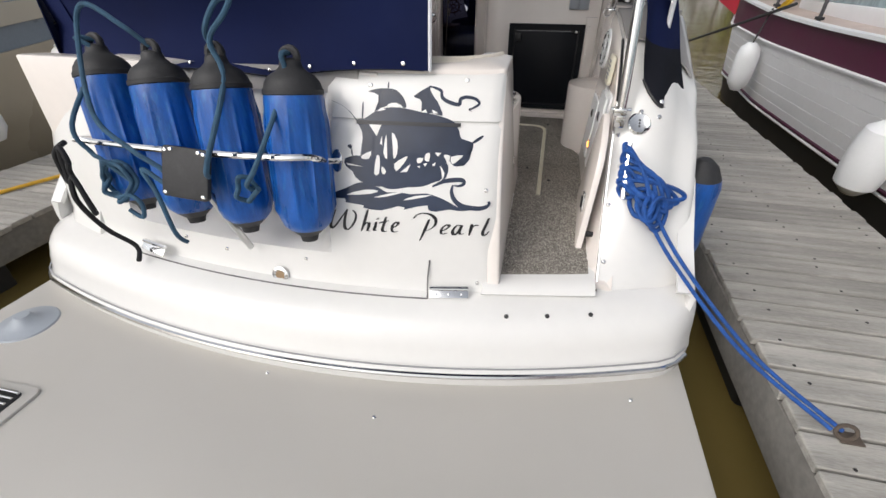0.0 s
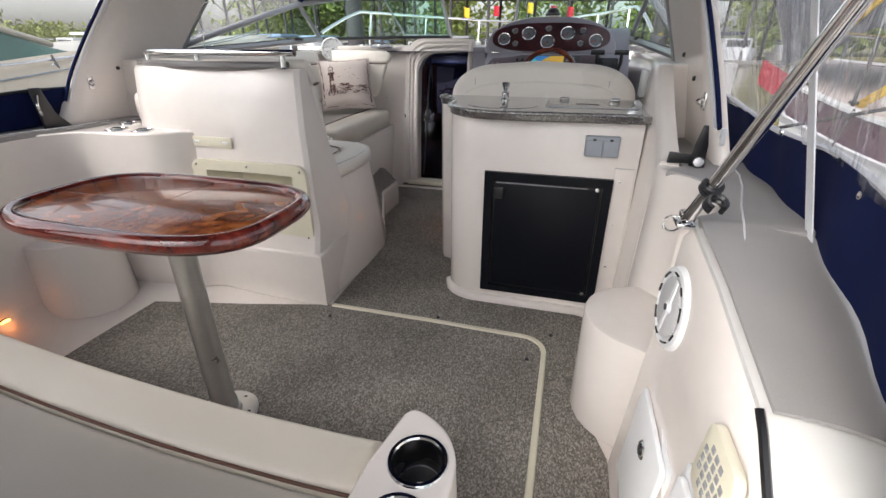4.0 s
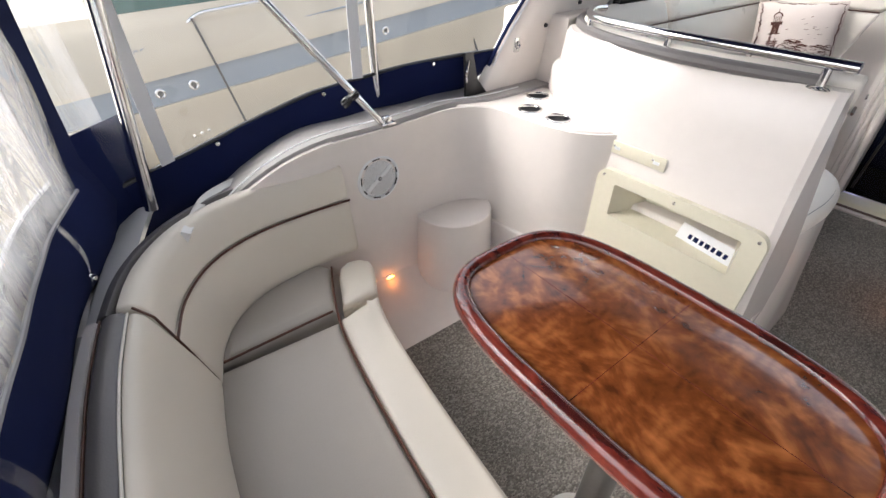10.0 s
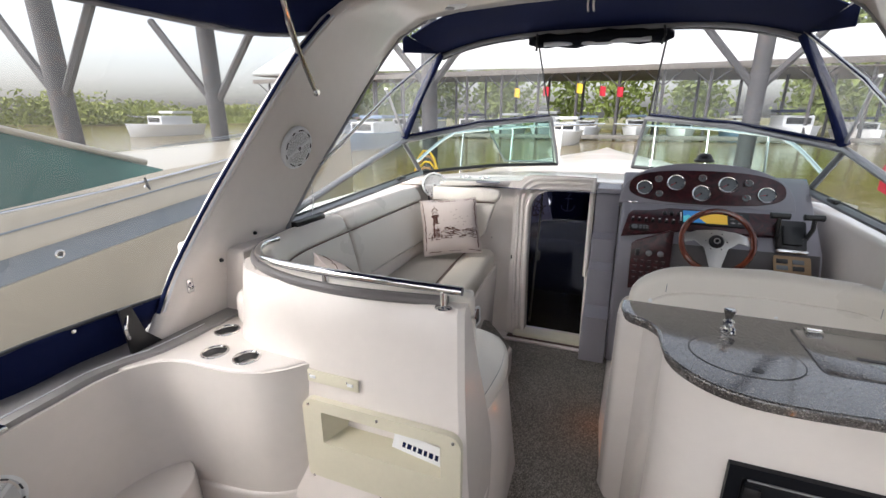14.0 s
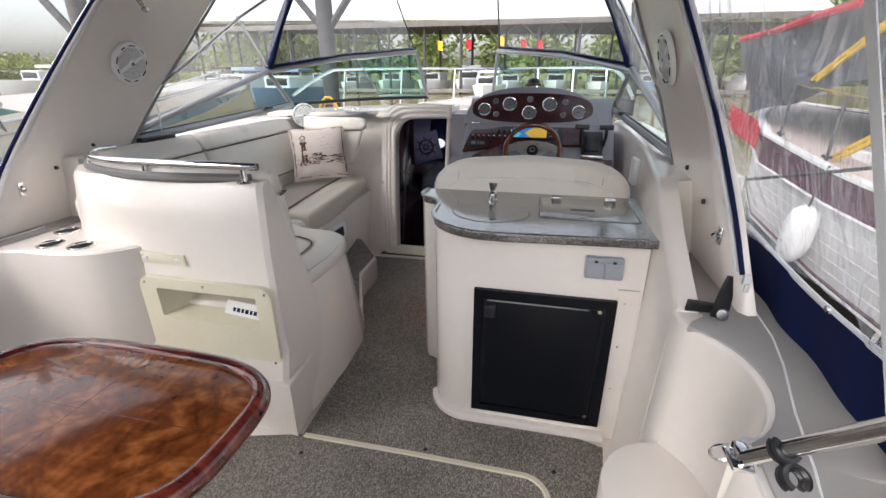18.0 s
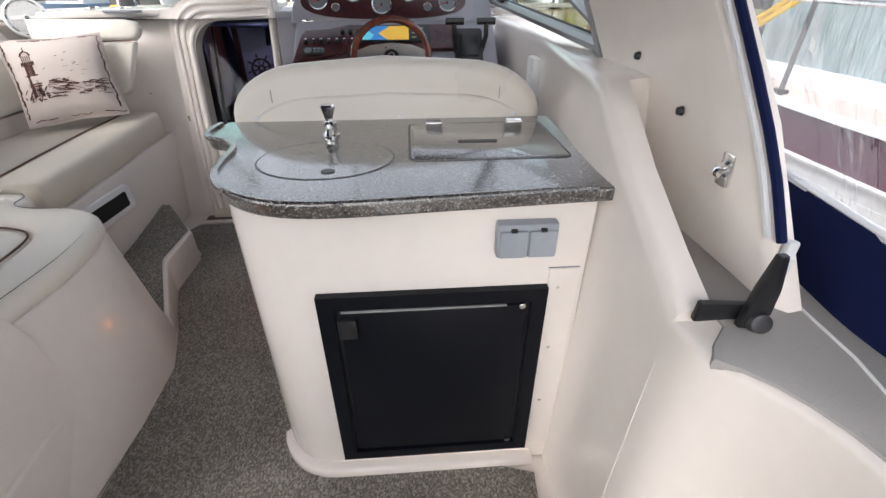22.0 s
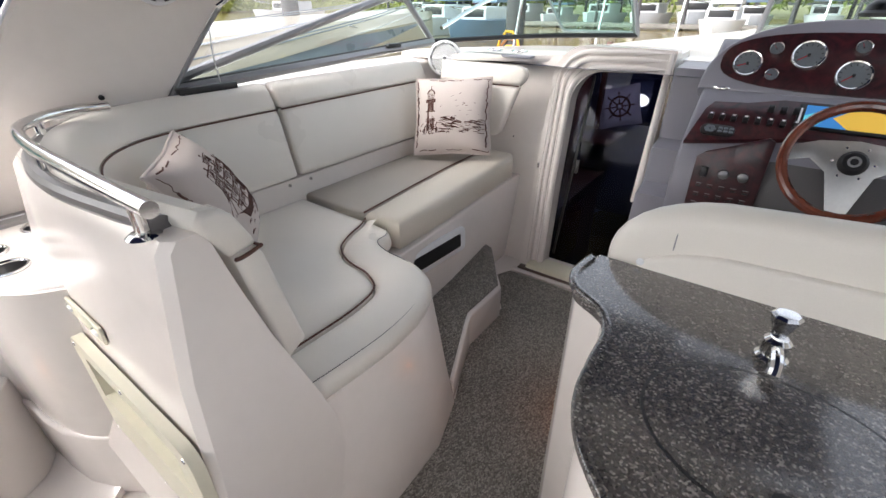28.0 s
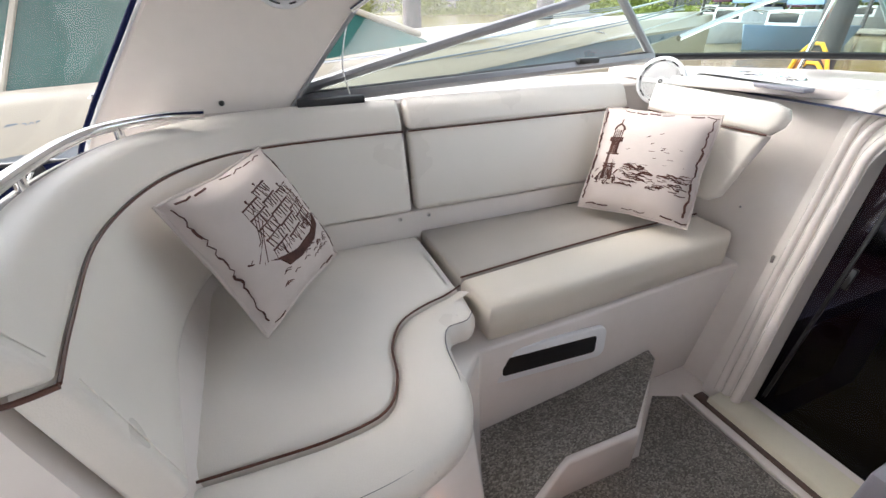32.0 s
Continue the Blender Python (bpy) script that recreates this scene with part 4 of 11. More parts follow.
cw_low = curve([Vector(p) for p in ((-1.600, 3.240, 0), (-1.655, 3.192, 0), (-1.72, 3.150, 0), (-1.80, 3.122, 0), (-1.90, 3.106, 0), (-2.0, 3.094, 0), (-2.075, 3.056, 0), (-2.128, 2.975, 0), (-2.150, 2.88, 0), (-2.146, 2.79, 0), (-2.141, 2.66, 0), (-2.138, 2.54, 0), (-2.136, 2.36, 0), (-2.146, 2.10, 0))], 4)


def cove_wall(k, h):
    p = cw_low[k].lerp(cw_top[k], h ** 1.6)
    return (p.x, p.y, 0.05 + (min(0.784, port_deck(0, p.y)[2] - 0.014) - 0.05) * h)


setting("wall_cove", sheet(cove_wall, range(len(cw_top)), span(0, 1, 8), 0.012), GEL, "cream moulded rounded corner below the drink ledge", "boat wall", 60)
# half-round step-shelf in the corner
def tapered_column():
    bm = prism(arc(-2.095, 2.912, 0.168, -95, 130, 20) + [(-2.21, 3.04), (-2.21, 2.76)], 0.022, 0.372, "z", 0.007, 3)
    for v in bm.verts:
        k = 1 + 0.10 * (0.372 - v.co.z) / 0.34
        v.co.x, v.co.y = -2.12 + (v.co.x + 2.12) * k, 2.915 + (v.co.y - 2.915) * k
    return bm


solo("moulded_shelf_column", tapered_column(), GEL, "cream moulded half-round drink shelf in the port corner", "storage shelf")

# bulkhead between cockpit and lounge
def bulk_y(z):
    return lerp_table([(0.022, 3.15), (0.26, 3.165), (0.30, 3.215), (0.5, 3.212), (0.80, 3.235), (1.045, 3.275)], z)


plinth = [(-0.985, 3.155), (-1.03, 3.7), (-2.1, 3.7), (-2.1, 3.10), (-2.06, 3.055), (-1.98, 3.072), (-1.88, 3.080), (-1.78, 3.098), (-1.70, 3.135), (-1.64, 3.178), (-1.58, 3.192), (-1.30, 3.165)]
setting("wall_plinth", prism(plinth, 0.022, 0.285, "z", 0.012, 3), GEL, "cream moulded plinth under the bulkhead", "boat wall", 50)
RX0, RX1, RZ0, RZ1 = -1.535, -1.10, 0.505, 0.63
BZ = [0.26, 0.40, RZ0, RZ1, 0.80, 0.92, 1.03, 1.048]


def bulk_x(i, z):
    right = -1.005 - 0.055 * (z - 0.26) / 0.79
    return [-2.02, -1.93, -1.82, -1.70, RX0, -1.32, RX1, right - 0.018, right][i]


def bulk_point(i, z):
    x = bulk_x(i, z)
    y = bulk_y(min(z, 1.045)) + [0.14, 0.05, 0.008, 0, 0, 0, 0, 0, 0.016][i] + (0.012 if z > 1.04 else 0.0)
    return Vector((x, y, z))


def bulk_back(z):
    return lerp_table([(0.26, 0.30), (0.5, 0.29), (0.70, 0.215), (0.94, 0.112), (1.05, 0.07)], z)


bk = bmesh.new()
bg = [[bk.verts.new(bulk_point(i, z)) for z in BZ] for i in range(9)]
for i in range(8):
    for j in range(len(BZ) - 1):
        if not (i in (4, 5) and j == 2):
            bk.faces.new((bg[i][j], bg[i + 1][j], bg[i + 1][j + 1], bg[i][j + 1]))
bb = [[bk.verts.new((bulk_x(i, z) - (0.004 if i == 8 else 0), bulk_y(min(z, 1.045)) + bulk_back(z) + (0.14 if i == 0 else 0.03 if i == 1 else 0), z)) for z in BZ] for i in range(9)]
for j in range(len(BZ) - 1):
    bk.faces.new((bg[8][j], bb[8][j], bb[8][j + 1], bg[8][j + 1]))
    bk.faces.new((bg[0][j], bb[0][j], bb[0][j + 1], bg[0][j + 1]))
for i in range(8):
    bk.faces.new((bg[i][-1], bg[i + 1][-1], bb[i + 1][-1], bb[i][-1]))
    for j in range(len(BZ) - 1):
        bk.faces.new((bb[i][j], bb[i + 1][j], bb[i + 1][j + 1], bb[i][j + 1]))
setting("wall_bulkhead", bk, GEL, "white moulded bulkhead behind the lounge", "boat wall", 30)


# ---- cockpit furniture ----
def ring_of(r, z, m, tube_r, seg=28):
    return lathe([(r - tube_r, z), (r - tube_r * 0.6, z + tube_r * 0.8), (r + tube_r * 0.6, z + tube_r * 0.8), (r + tube_r, z), (r + tube_r * 0.9, z - 0.004), (r - tube_r * 0.9, z - 0.004), (r - tube_r, z)], m, seg)


def cup_holder(x, y, z, group, label="polished steel drink holder set into white moulding", size=1.0):
    t = thing("cup_holder", (x, y, z), label, "cup holder", group)
    m = Matrix.Translation((x, y, z)) @ Matrix.Diagonal((size, size, 1, 1))
    part("rim", ring_of(0.043, 0.001, m, 0.0045), STEEL, t)
    # Cup steel is darker than the rim: the shade inside is in its colour
    part("cup", lathe([(0.040, 0.003), (0.037, -0.02), (0.036, -0.065), (0.0, -0.066), (0.0, -0.068), (0.038, -0.067), (0.041, 0.0)], m, 28), DARKSTEEL, t)
    part("base_disc", lathe([(0, -0.0655), (0.034, -0.0655), (0.034, -0.0645), (0, -0.0645)], m, 24), RUBBER, t, "dark rubber disc in the bottom")
    return t


def speaker(o, n, r, label, group="speakers", roll=0, rings=True, mat=None):
    t = thing("speaker", o, label, "speaker", group)
    m = facing(o, n, roll)
    mat = mat or WHITEP
    part("bezel", lathe([(0, 0), (r, 0), (r, 0.006), (r * 0.95, 0.014), (r * 0.86, 0.016), (r * 0.80, 0.010), (0, 0.010)], m, 36), mat, t)
    for k in range(9):
        a0 = radians(k * 40 + 8)
        a1 = radians(k * 40 + (30 if k % 2 else 22))
        pts = [m @ Vector((r * 0.83 * math.cos(a0 + (a1 - a0) * i / 5), r * 0.83 * math.sin(a0 + (a1 - a0) * i / 5), 0.0165)) for i in range(6)]
        part("slot", tube(pts, r * 0.028, 5), BLACK, t)
    cone = lathe([(0, 0.011), (r * 0.72, 0.012), (r * 0.74, 0.0145), (r * 0.70, 0.0165), (r * 0.2, 0.0135), (0, 0.0135)], m, 32)
    part("grille", cone, GREYMESH, t, "white punched grille")
    bar = box((0, 0, 0.0165), (r * 1.5, r * 0.16, 0.004), 0.0015)
    bmesh.ops.transform(bar, matrix=m, verts=bar.verts)
    part("bar", bar, mat, t)
    part("hub", lathe([(0, 0.021), (r * 0.12, 0.021), (r * 0.17, 0.014)], m, 18), mat, t)
    part("emblem", lathe([(r * 0.035, 0.0222), (r * 0.085, 0.0222), (r * 0.085, 0.0206), (r * 0.035, 0.0206), (r * 0.035, 0.0222)], m, 14), BLACK, t)
    return t


def punched(name, pitch):
    """White plastic punched with rows of small dark holes."""
    m, n, l, b = nodes_of(name)
    co, xyz = n.new("ShaderNodeTexCoord"), n.new("ShaderNodeSeparateXYZ")
    l.new(co.outputs["Object"], xyz.inputs[0])
    across = n.new("ShaderNodeMath")
    l.new(xyz.outputs[0], across.inputs[0])
    l.new(xyz.outputs[1], across.inputs[1])
    waves = []
    for src in (across.outputs[0], xyz.outputs[2]):
        k, w = n.new("ShaderNodeMath"), n.new("ShaderNodeMath")
        k.operation, w.operation = "MULTIPLY", "SINE"
        k.inputs[1].default_value = math.pi / pitch
        l.new(src, k.inputs[0])
        l.new(k.outputs[0], w.inputs[0])
        waves.append(w.outputs[0])
    both, ramp = n.new("ShaderNodeMath"), n.new("ShaderNodeValToRGB")
    both.operation = "MULTIPLY"
    l.new(waves[0], both.inputs[0])
    l.new(waves[1], both.inputs[1])
    e = ramp.color_ramp.elements
    e[0].position, e[0].color = 0.42, (0.74, 0.745, 0.75, 1)
    e[1].position, e[1].color = 0.60, (0.05, 0.05, 0.055, 1)
    l.new(both.outputs[0], ramp.inputs[0])
    l.new(ramp.outputs[0], b.inputs["Base Color"])
    b.inputs["Roughness"].default_value = 0.45
    return m


GREYMESH = punched("speaker_mesh", 0.0034)


def screw(o, n, r=0.005, group="panel screws", label="small steel screw head"):
    m = facing(o, n)
    return solo("screw", lathe([(0, 0.003), (r * 0.7, 0.0026), (r, 0.0), (0, 0.0)], m, 10), STEEL, label, "screw", group)


# bench along the transom
SEAT_F = [(-1.97, 2.43), (-1.86, 2.385), (-1.70, 2.335), (-1.45, 2.30), (-1.10, 2.27), (-0.75, 2.252), (-0.45, 2.25), (-0.30, 2.255)]
SEAT_B = [(-0.30, 1.80), (-0.63, 1.76), (-1.10, 1.75), (-1.50, 1.77), (-1.72, 1.81), (-1.90, 1.88), (-2.02, 1.99), (-2.075, 2.13), (-2.09, 2.30), (-2.09, 2.43)]
front = [Vector((x, y, 0)) for x, y in SEAT_F]
fl = curve(front, 5)
inner = []
for i, p in enumerate(fl):
    t = (fl[min(i + 1, len(fl) - 1)] - fl[max(i - 1, 0)]).normalized()
    inner.append(p + Vector((t.y, -t.x, 0)) * 0.145)
back = curve([Vector((x, y, 0)) for x, y in SEAT_B], 5)
bench = thing("transom_bench", (-1.1, 2.0, 0.022), "ivory vinyl cockpit bench with brown piping along the transom", "bench")
base = [(p.x, p.y - 0.045) for p in fl] + [(-0.29, 1.75), (-2.10, 1.75), (-2.10, 2.40)]
part("base", prism(base, 0.022, 0.275, "z", 0.012), GEL, bench, "cream moulded seat base")


def split_at(pts, x, greater):
    return [p for p in pts if (p.x > x) == greater]


XS = -1.815
flr, inr, bkr = split_at(fl, XS, True), split_at(inner, XS + 0.0, True), split_at(back, XS, True)
fll, inl, bkl = split_at(fl, XS, False), split_at(inner, XS, False), split_at(back, XS, False)
main = [(p.x, p.y) for p in inr] + [(p.x, p.y) for p in bkr]
part("seat_cushion", cushion([(x + (0.004 if x < -1.75 else 0), y) for x, y in main], 0.262, 0.372), TAUPE, bench, "smooth taupe-ivory seat pad", 60)
bol = [(p.x, p.y) for p in flr] + [(p.x, p.y + 0.004) for p in reversed(inr)]
part("front_bolster", cushion(bol, 0.245, 0.378, 0.03), VINYL, bench, "rounded ivory front roll", 60)
cor = [(p.x - 0.004, p.y) for p in inl] + [(XS - 0.004, inr[0].y)] + [(XS - 0.004, bkr[-1].y)] + [(p.x, p.y) for p in bkl if p.y < 2.27]
part("corner_cushion", cushion(cor, 0.262, 0.374), TAUPE, bench, "", 60)
corb = [(-1.823, 2.372), (-1.88, 2.398), (-1.945, 2.428), (-1.985, 2.432), (-2.018, 2.405), (-2.028, 2.36), (-2.012, 2.322), (-1.97, 2.298), (-1.90, 2.272), (-1.823, 2.240)]
part("corner_bolster", cushion(corb, 0.245, 0.378, 0.03), VINYL, bench, "", 60)
part("piping", tube([(p.x, p.y + 0.002, 0.373) for p in inner], 0.0038, 6), PIPING, bench, "dark brown piping cord")
part("seam_piping", tube([(XS, bkr[-1].y + 0.03, 0.375), (XS, 2.1, 0.377), (XS, inr[0].y, 0.376)], 0.0045, 6), PIPING, bench)

# backrest: a plain pad along the transom with a grey band on top, and a piped corner pad
apath = [Vector((p.x, p.y, 0)) for p in curve([(-0.268, 1.89, 0), (-0.292, 1.835, 0), (-0.335, 1.795, 0), (-0.40, 1.772, 0), (-0.63, 1.768, 0), (-0.86, 1.764, 0), (-1.11, 1.766, 0), (-1.32, 1.778, 0), (-1.55, 1.80, 0), (-1.735, 1.835, 0)], 5)]
cpath = [Vector((p.x, p.y, 0)) for p in curve([(-1.742, 1.838, 0), (-1.87, 1.880, 0), (-1.98, 1.962, 0), (-2.045, 2.085, 0), (-2.068, 2.25, 0), (-2.070, 2.435, 0)], 6)]
neg = lambda prof: [(-u, v) for u, v in prof]


def off(path, d, z):
    out = []
    for i, p in enumerate(path):
        t = (path[min(i + 1, len(path) - 1)] - path[max(i - 1, 0)]).normalized()
        out.append(Vector((p.x - t.y * d, p.y + t.x * d, z)))
    return out


def lean_pad(path, prof, squeeze):
    """Pad carried along a path; squeeze narrows its lean from start to end."""
    bm = bmesh.new()
    n = len(path)
    rings = [[bm.verts.new(off(path, u * (1 - squeeze * (i / (n - 1)) ** 2), v)[i]) for u, v in prof] for i in range(n)]
    m = len(prof)
    for a, b in zip(rings, rings[1:]):
        for j in range(m):
            bm.faces.new((a[j], a[(j + 1) % m], b[(j + 1) % m], b[j]))
    bm.faces.new(rings[0][::-1])
    bm.faces.new(rings[-1])
    return soften(bm, 0.012, 3, 70)


rest = bench
pad = [(-0.004, 0.365), (-0.010, 0.40), (0.012, 0.50), (0.040, 0.60), (0.056, 0.655), (0.066, 0.682), (0.080, 0.697), (0.094, 0.699), (0.094, 0.365)]
part("backrest_pad", lean_pad(apath, pad, 0.0), VINYL, rest, "smooth ivory backrest pad", 55)
low = [(-0.004, 0.365), (-0.010, 0.40), (0.018, 0.50), (0.034, 0.555), (0.040, 0.574), (0.085, 0.574), (0.085, 0.365)]
upr = [(0.040, 0.578), (0.046, 0.60), (0.062, 0.66), (0.076, 0.692), (0.098, 0.704), (0.122, 0.700), (0.130, 0.68), (0.130, 0.578)]
part("corner_pad", lean_pad(cpath, low, 0.45), VINYL, rest, "", 55)
part("corner_roll", lean_pad(cpath, upr, 0.45), VINYL, rest, "rounded ivory head roll", 55)
band_path = [p for p in apath if p.x < -0.58]
part("grey_band", sweep(neg([(0.097, 0.60), (0.097, 0.697), (0.108, 0.706), (0.128, 0.707), (0.143, 0.698), (0.146, 0.60)]), band_path), GREYV, rest, "dark grey padded band along the top", 50)
part("backrest_piping", tube([off(cpath, 0.038 * (1 - 0.45 * (i / (len(cpath) - 1)) ** 2), 0.576)[i] for i in range(len(cpath))], 0.0036, 6), PIPING, rest, "dark brown piping cord")
part("seam_gap", tube([off(cpath, d, z)[0] for d, z in ((0.0, 0.40), (0.03, 0.54), (0.06, 0.66), (0.09, 0.70))], 0.003, 6), PIPING, rest)
part("band_piping", tube(off(band_path, 0.0955, 0.699), 0.0028, 6), VINYLW, rest, "pale cord beside the band")
part("edge_piping", tube(off(band_path, 0.1475, 0.697), 0.0025, 6), PIPING, rest)
part("corner_band", sweep(neg([(0.134, 0.60), (0.134, 0.684), (0.142, 0.694), (0.160, 0.690), (0.168, 0.676), (0.168, 0.60)]), cpath[:-8]), GREYV, rest, "dark grey edge behind the corner", 50)
setting("trim_coaming_cap", sweep(neg([(0.150, 0.60), (0.150, 0.688), (0.156, 0.697), (0.176, 0.695), (0.182, 0.684), (0.182, 0.60)]), band_path), GEL, "white gelcoat cap behind the backrest", "trim", 50)
setting("trim_bench_gutter", sweep(neg([(0.183, 0.58), (0.183, 0.672), (0.222, 0.666), (0.222, 0.58)]), [p for p in band_path if p.x < -0.66]), GREYDECK, "grey moulded gutter behind the bench", "trim", 50)
# end of the transom block, moulded ramp
inner_edge = curve([Vector(p) for p in ((-0.64, 1.628, 0.676), (-0.50, 1.632, 0.678), (-0.40, 1.638, 0.681), (-0.325, 1.665, 0.685), (-0.280, 1.72, 0.689), (-0.262, 1.78, 0.692), (-0.250, 1.835, 0.693), (-0.222, 1.868, 0.690), (-0.156, 1.884, 0.678))], 4)
outer_edge = curve([Vector(p) for p in ((-0.64, transom_y(-0.64, 0.65) + 0.006, 0.664), (-0.50, transom_y(-0.50, 0.65) + 0.006, 0.665), (-0.36, transom_y(-0.36, 0.65) + 0.006, 0.666), (-0.25, transom_y(-0.25, 0.65) + 0.006, 0.666), (-0.175, transom_y(-0.18, 0.65) + 0.014, 0.666), (-0.153, 1.66, 0.668), (-0.152, 1.74, 0.672), (-0.152, 1.82, 0.675), (-0.152, 1.882, 0.676))], 4)


def block_top(k, v):
    a, b = inner_edge[k], outer_edge[k]
    away = (b - a)
    away.z = 0
    away = away.normalized() if away.length > 0.012 else Vector((0.25, 0.97, 0))
    if v < 0:
        return a - away * 0.004 + Vector((0, 0, -0.012)) if v > -1.5 else a - away * 0.006 + Vector((0, 0, -0.30))
    if v > 1:
        return b + away * 0.003 + Vector((0, 0, -0.008)) if v < 2.5 else b + away * 0.003 + Vector((0, 0, -0.035))
    return a.lerp(b, v) + Vector((0, 0, 0.004 * math.sin(math.pi * v) if (b - a).length > 0.03 else 0))


setting("trim_bench_end", sheet(block_top, range(len(inner_edge)), [-2, -1, 0, 0.06, 0.2, 0.4, 0.6, 0.8, 0.94, 1, 2, 3]), GEL, "cream moulded end of the transom block", "trim", 60)
setting("wall_bench_end", prism([(-0.30, 1.70), (-0.20, 1.64), (-0.19, 1.86), (-0.19, 1.95), (-0.285, 1.95)], 0.022, 0.60, "z", 0.01, 2), GEL, "cream moulded side of the transom block", "boat wall")
# cup-holder console at the bench end
con = thing("armrest_console", (-0.19, 2.08, 0.022), "cream moulded armrest console with two drink holders", "console")
cap = [(-0.285, 1.90), (-0.135, 1.90), (-0.120, 2.04)] + [(p.x, p.y) for p in curve([Vector(q) for q in ((-0.117, 2.12, 0), (-0.124, 2.175, 0), (-0.152, 2.224, 0), (-0.198, 2.256, 0), (-0.232, 2.264, 0), (-0.250, 2.248, 0))], 4)] + [(-0.275, 2.12)]
bmc = pierce(prism(cap, 0.022, 0.47, "z", 0.012, 3), ((-0.186, 2.145, 0.048), (-0.182, 2.025, 0.048)))
for v in bmc.verts:
    v.co.x += 0.035 * max(0.0, 0.47 - v.co.z) * (1 if v.co.x > -0.22 else 0)
part("body", bmc, GEL, con, "", 60)
cup_holder(-0.186, 2.145, 0.471, "bench drink holders", size=1.17)
cup_holder(-0.182, 2.025, 0.471, "bench drink holders", size=1.17)

# pedestal table
TX, TY, TZ = -1.01, 2.49, 0.765
table = thing("pedestal_table", (-0.975, 2.478, 0.034), "glossy burl-wood cockpit table on an aluminium pedestal", "table")
for size in ((0.68, 0.0012, 0.0006), (0.0012, 0.38, 0.0006)):
    part("veneer_joint", box((TX, TY, TZ - 0.0038), size, 0.0), MAHOG, table, "fine joint between book-matched veneers")
part("tabletop", prism(superellipse(TX, TY, 0.352, 0.196, 3.4), TZ - 0.022, TZ - 0.004, "z", 0.002), BURL, table, "glossy figured burl veneer panel")
rimpath = [(x, y, TZ) for x, y in superellipse(TX, TY, 0.368, 0.212, 3.4, 72)]
part("rim", sweep([(-0.022, -0.026), (-0.022, -0.004), (-0.016, 0.006), (-0.002, 0.008), (0.010, 0.002), (0.016, -0.010), (0.016, -0.022), (0.008, -0.034), (-0.010, -0.034)], rimpath, True), MAHOG, table, "raised dark mahogany rim", 60)
part("pedestal", lathe([(0.041, 0.036), (0.041, 0.09), (0.036, 0.10), (0.034, 0.70), (0.045, 0.73), (0.045, 0.735), (0, 0.735), (0, 0.036)], Matrix.Translation((-0.975, 2.478, 0)), 28), ALU, table, "brushed aluminium tube")
fl2 = part("floor_flange", lathe([(0.0, 0.034), (0.098, 0.034), (0.098, 0.040), (0.088, 0.045), (0.05, 0.048), (0.046, 0.06), (0.0, 0.06)], Matrix.Translation((-0.975, 2.478, 0)), 32), ALU, table, "round aluminium floor plate")
for k in range(6):
    a = radians(60 * k + 15)
    part("bolt", lathe([(0, 0.052), (0.006, 0.050), (0.008, 0.044), (0, 0.044)], Matrix.Translation((-0.975 + 0.074 * math.cos(a), 2.478 + 0.074 * math.sin(a), 0)), 10), STEEL, fl2)
part("under_plate", box((-0.975, 2.478, 0.735), (0.30, 0.16, 0.012), 0.004), ALU, table)

# port corner: drink holders, speaker, courtesy lamp
ledge = [(-1.603, 3.24), (-1.645, 3.180), (-1.71, 3.130), (-1.80, 3.103), (-1.90, 3.093), (-2.0, 3.089), (-2.08, 3.061), (-2.145, 2.975), (-2.20, 2.95), (-2.16, 3.42), (-1.90, 3.42), (-1.78, 3.28)]
setting("trim_drink_ledge", pierce(prism(ledge, 0.765, 0.79, "z", 0.008, 3), ((-1.943, 3.165, 0.041), (-1.809, 3.177, 0.041), (-2.033, 3.305, 0.041))), GEL, "cream moulded corner ledge with drink holders", "trim")
for x, y in ((-1.943, 3.165), (-1.809, 3.177), (-2.033, 3.305)):
    cup_holder(x, y, 0.791, "corner drink holders")
solo("moulded_cone", prism([(-2.04, 3.36), (-1.93, 3.34), (-1.88, 3.42), (-2.1, 3.5)], 0.78, 0.93, "z", 0.04, 4), GEL, "rounded cream moulding at the foot of the arch", "moulding")
speaker((-2.137, 2.578, 0.603), (1, 0.02, 0.05), 0.092, "round white marine speaker on the port cockpit side", roll=35)


def courtesy_lamp(o, n, label, power=0.5):
    t = thing("courtesy_lamp", o, label, "lamp", "courtesy lamps")
    m = facing(o, n)
    part("bezel", lathe([(0.0, 0.0), (0.026, 0.0), (0.026, 0.004), (0.018, 0.007), (0.016, 0.004), (0, 0.004)], m @ Matrix.Diagonal((1.45, 0.95, 1, 1)), 20), STEEL, t)
    part("lens", lathe([(0.0, 0.009), (0.014, 0.0085), (0.019, 0.0055), (0, 0.0042)], m @ Matrix.Diagonal((1.45, 0.95, 1, 1)), 18), AMBER, t, "glowing amber lens")
    li = new("courtesy_light", bpy.data.lights.new("courtesy_light", "POINT"))
    li.data.energy, li.data.color, li.data.shadow_soft_size = power * 0.6, (1.0, 0.30, 0.06), 0.02
    li.location = m @ Vector((0, 0, 0.035))
    li.parent = t
    li.matrix_parent_inverse = ROOTS[t.name]
    return t


courtesy_lamp((-2.125, 2.584, 0.10), (1, 0, 0.3), "lit amber courtesy lamp low on the port side", 0.04)
screw((-2.09, 2.66, 0.055), (1, 0, 1))

# bulkhead fittings
BY = lambda z: bulk_y(z) - 0.003
panel = thing("storage_panel", (-1.32, BY(0.5), 0.48), "cream plastic storage panel with an open recess", "storage panel")
fo = rounded(-1.61, 0.33, -1.035, 0.675, 0.045)


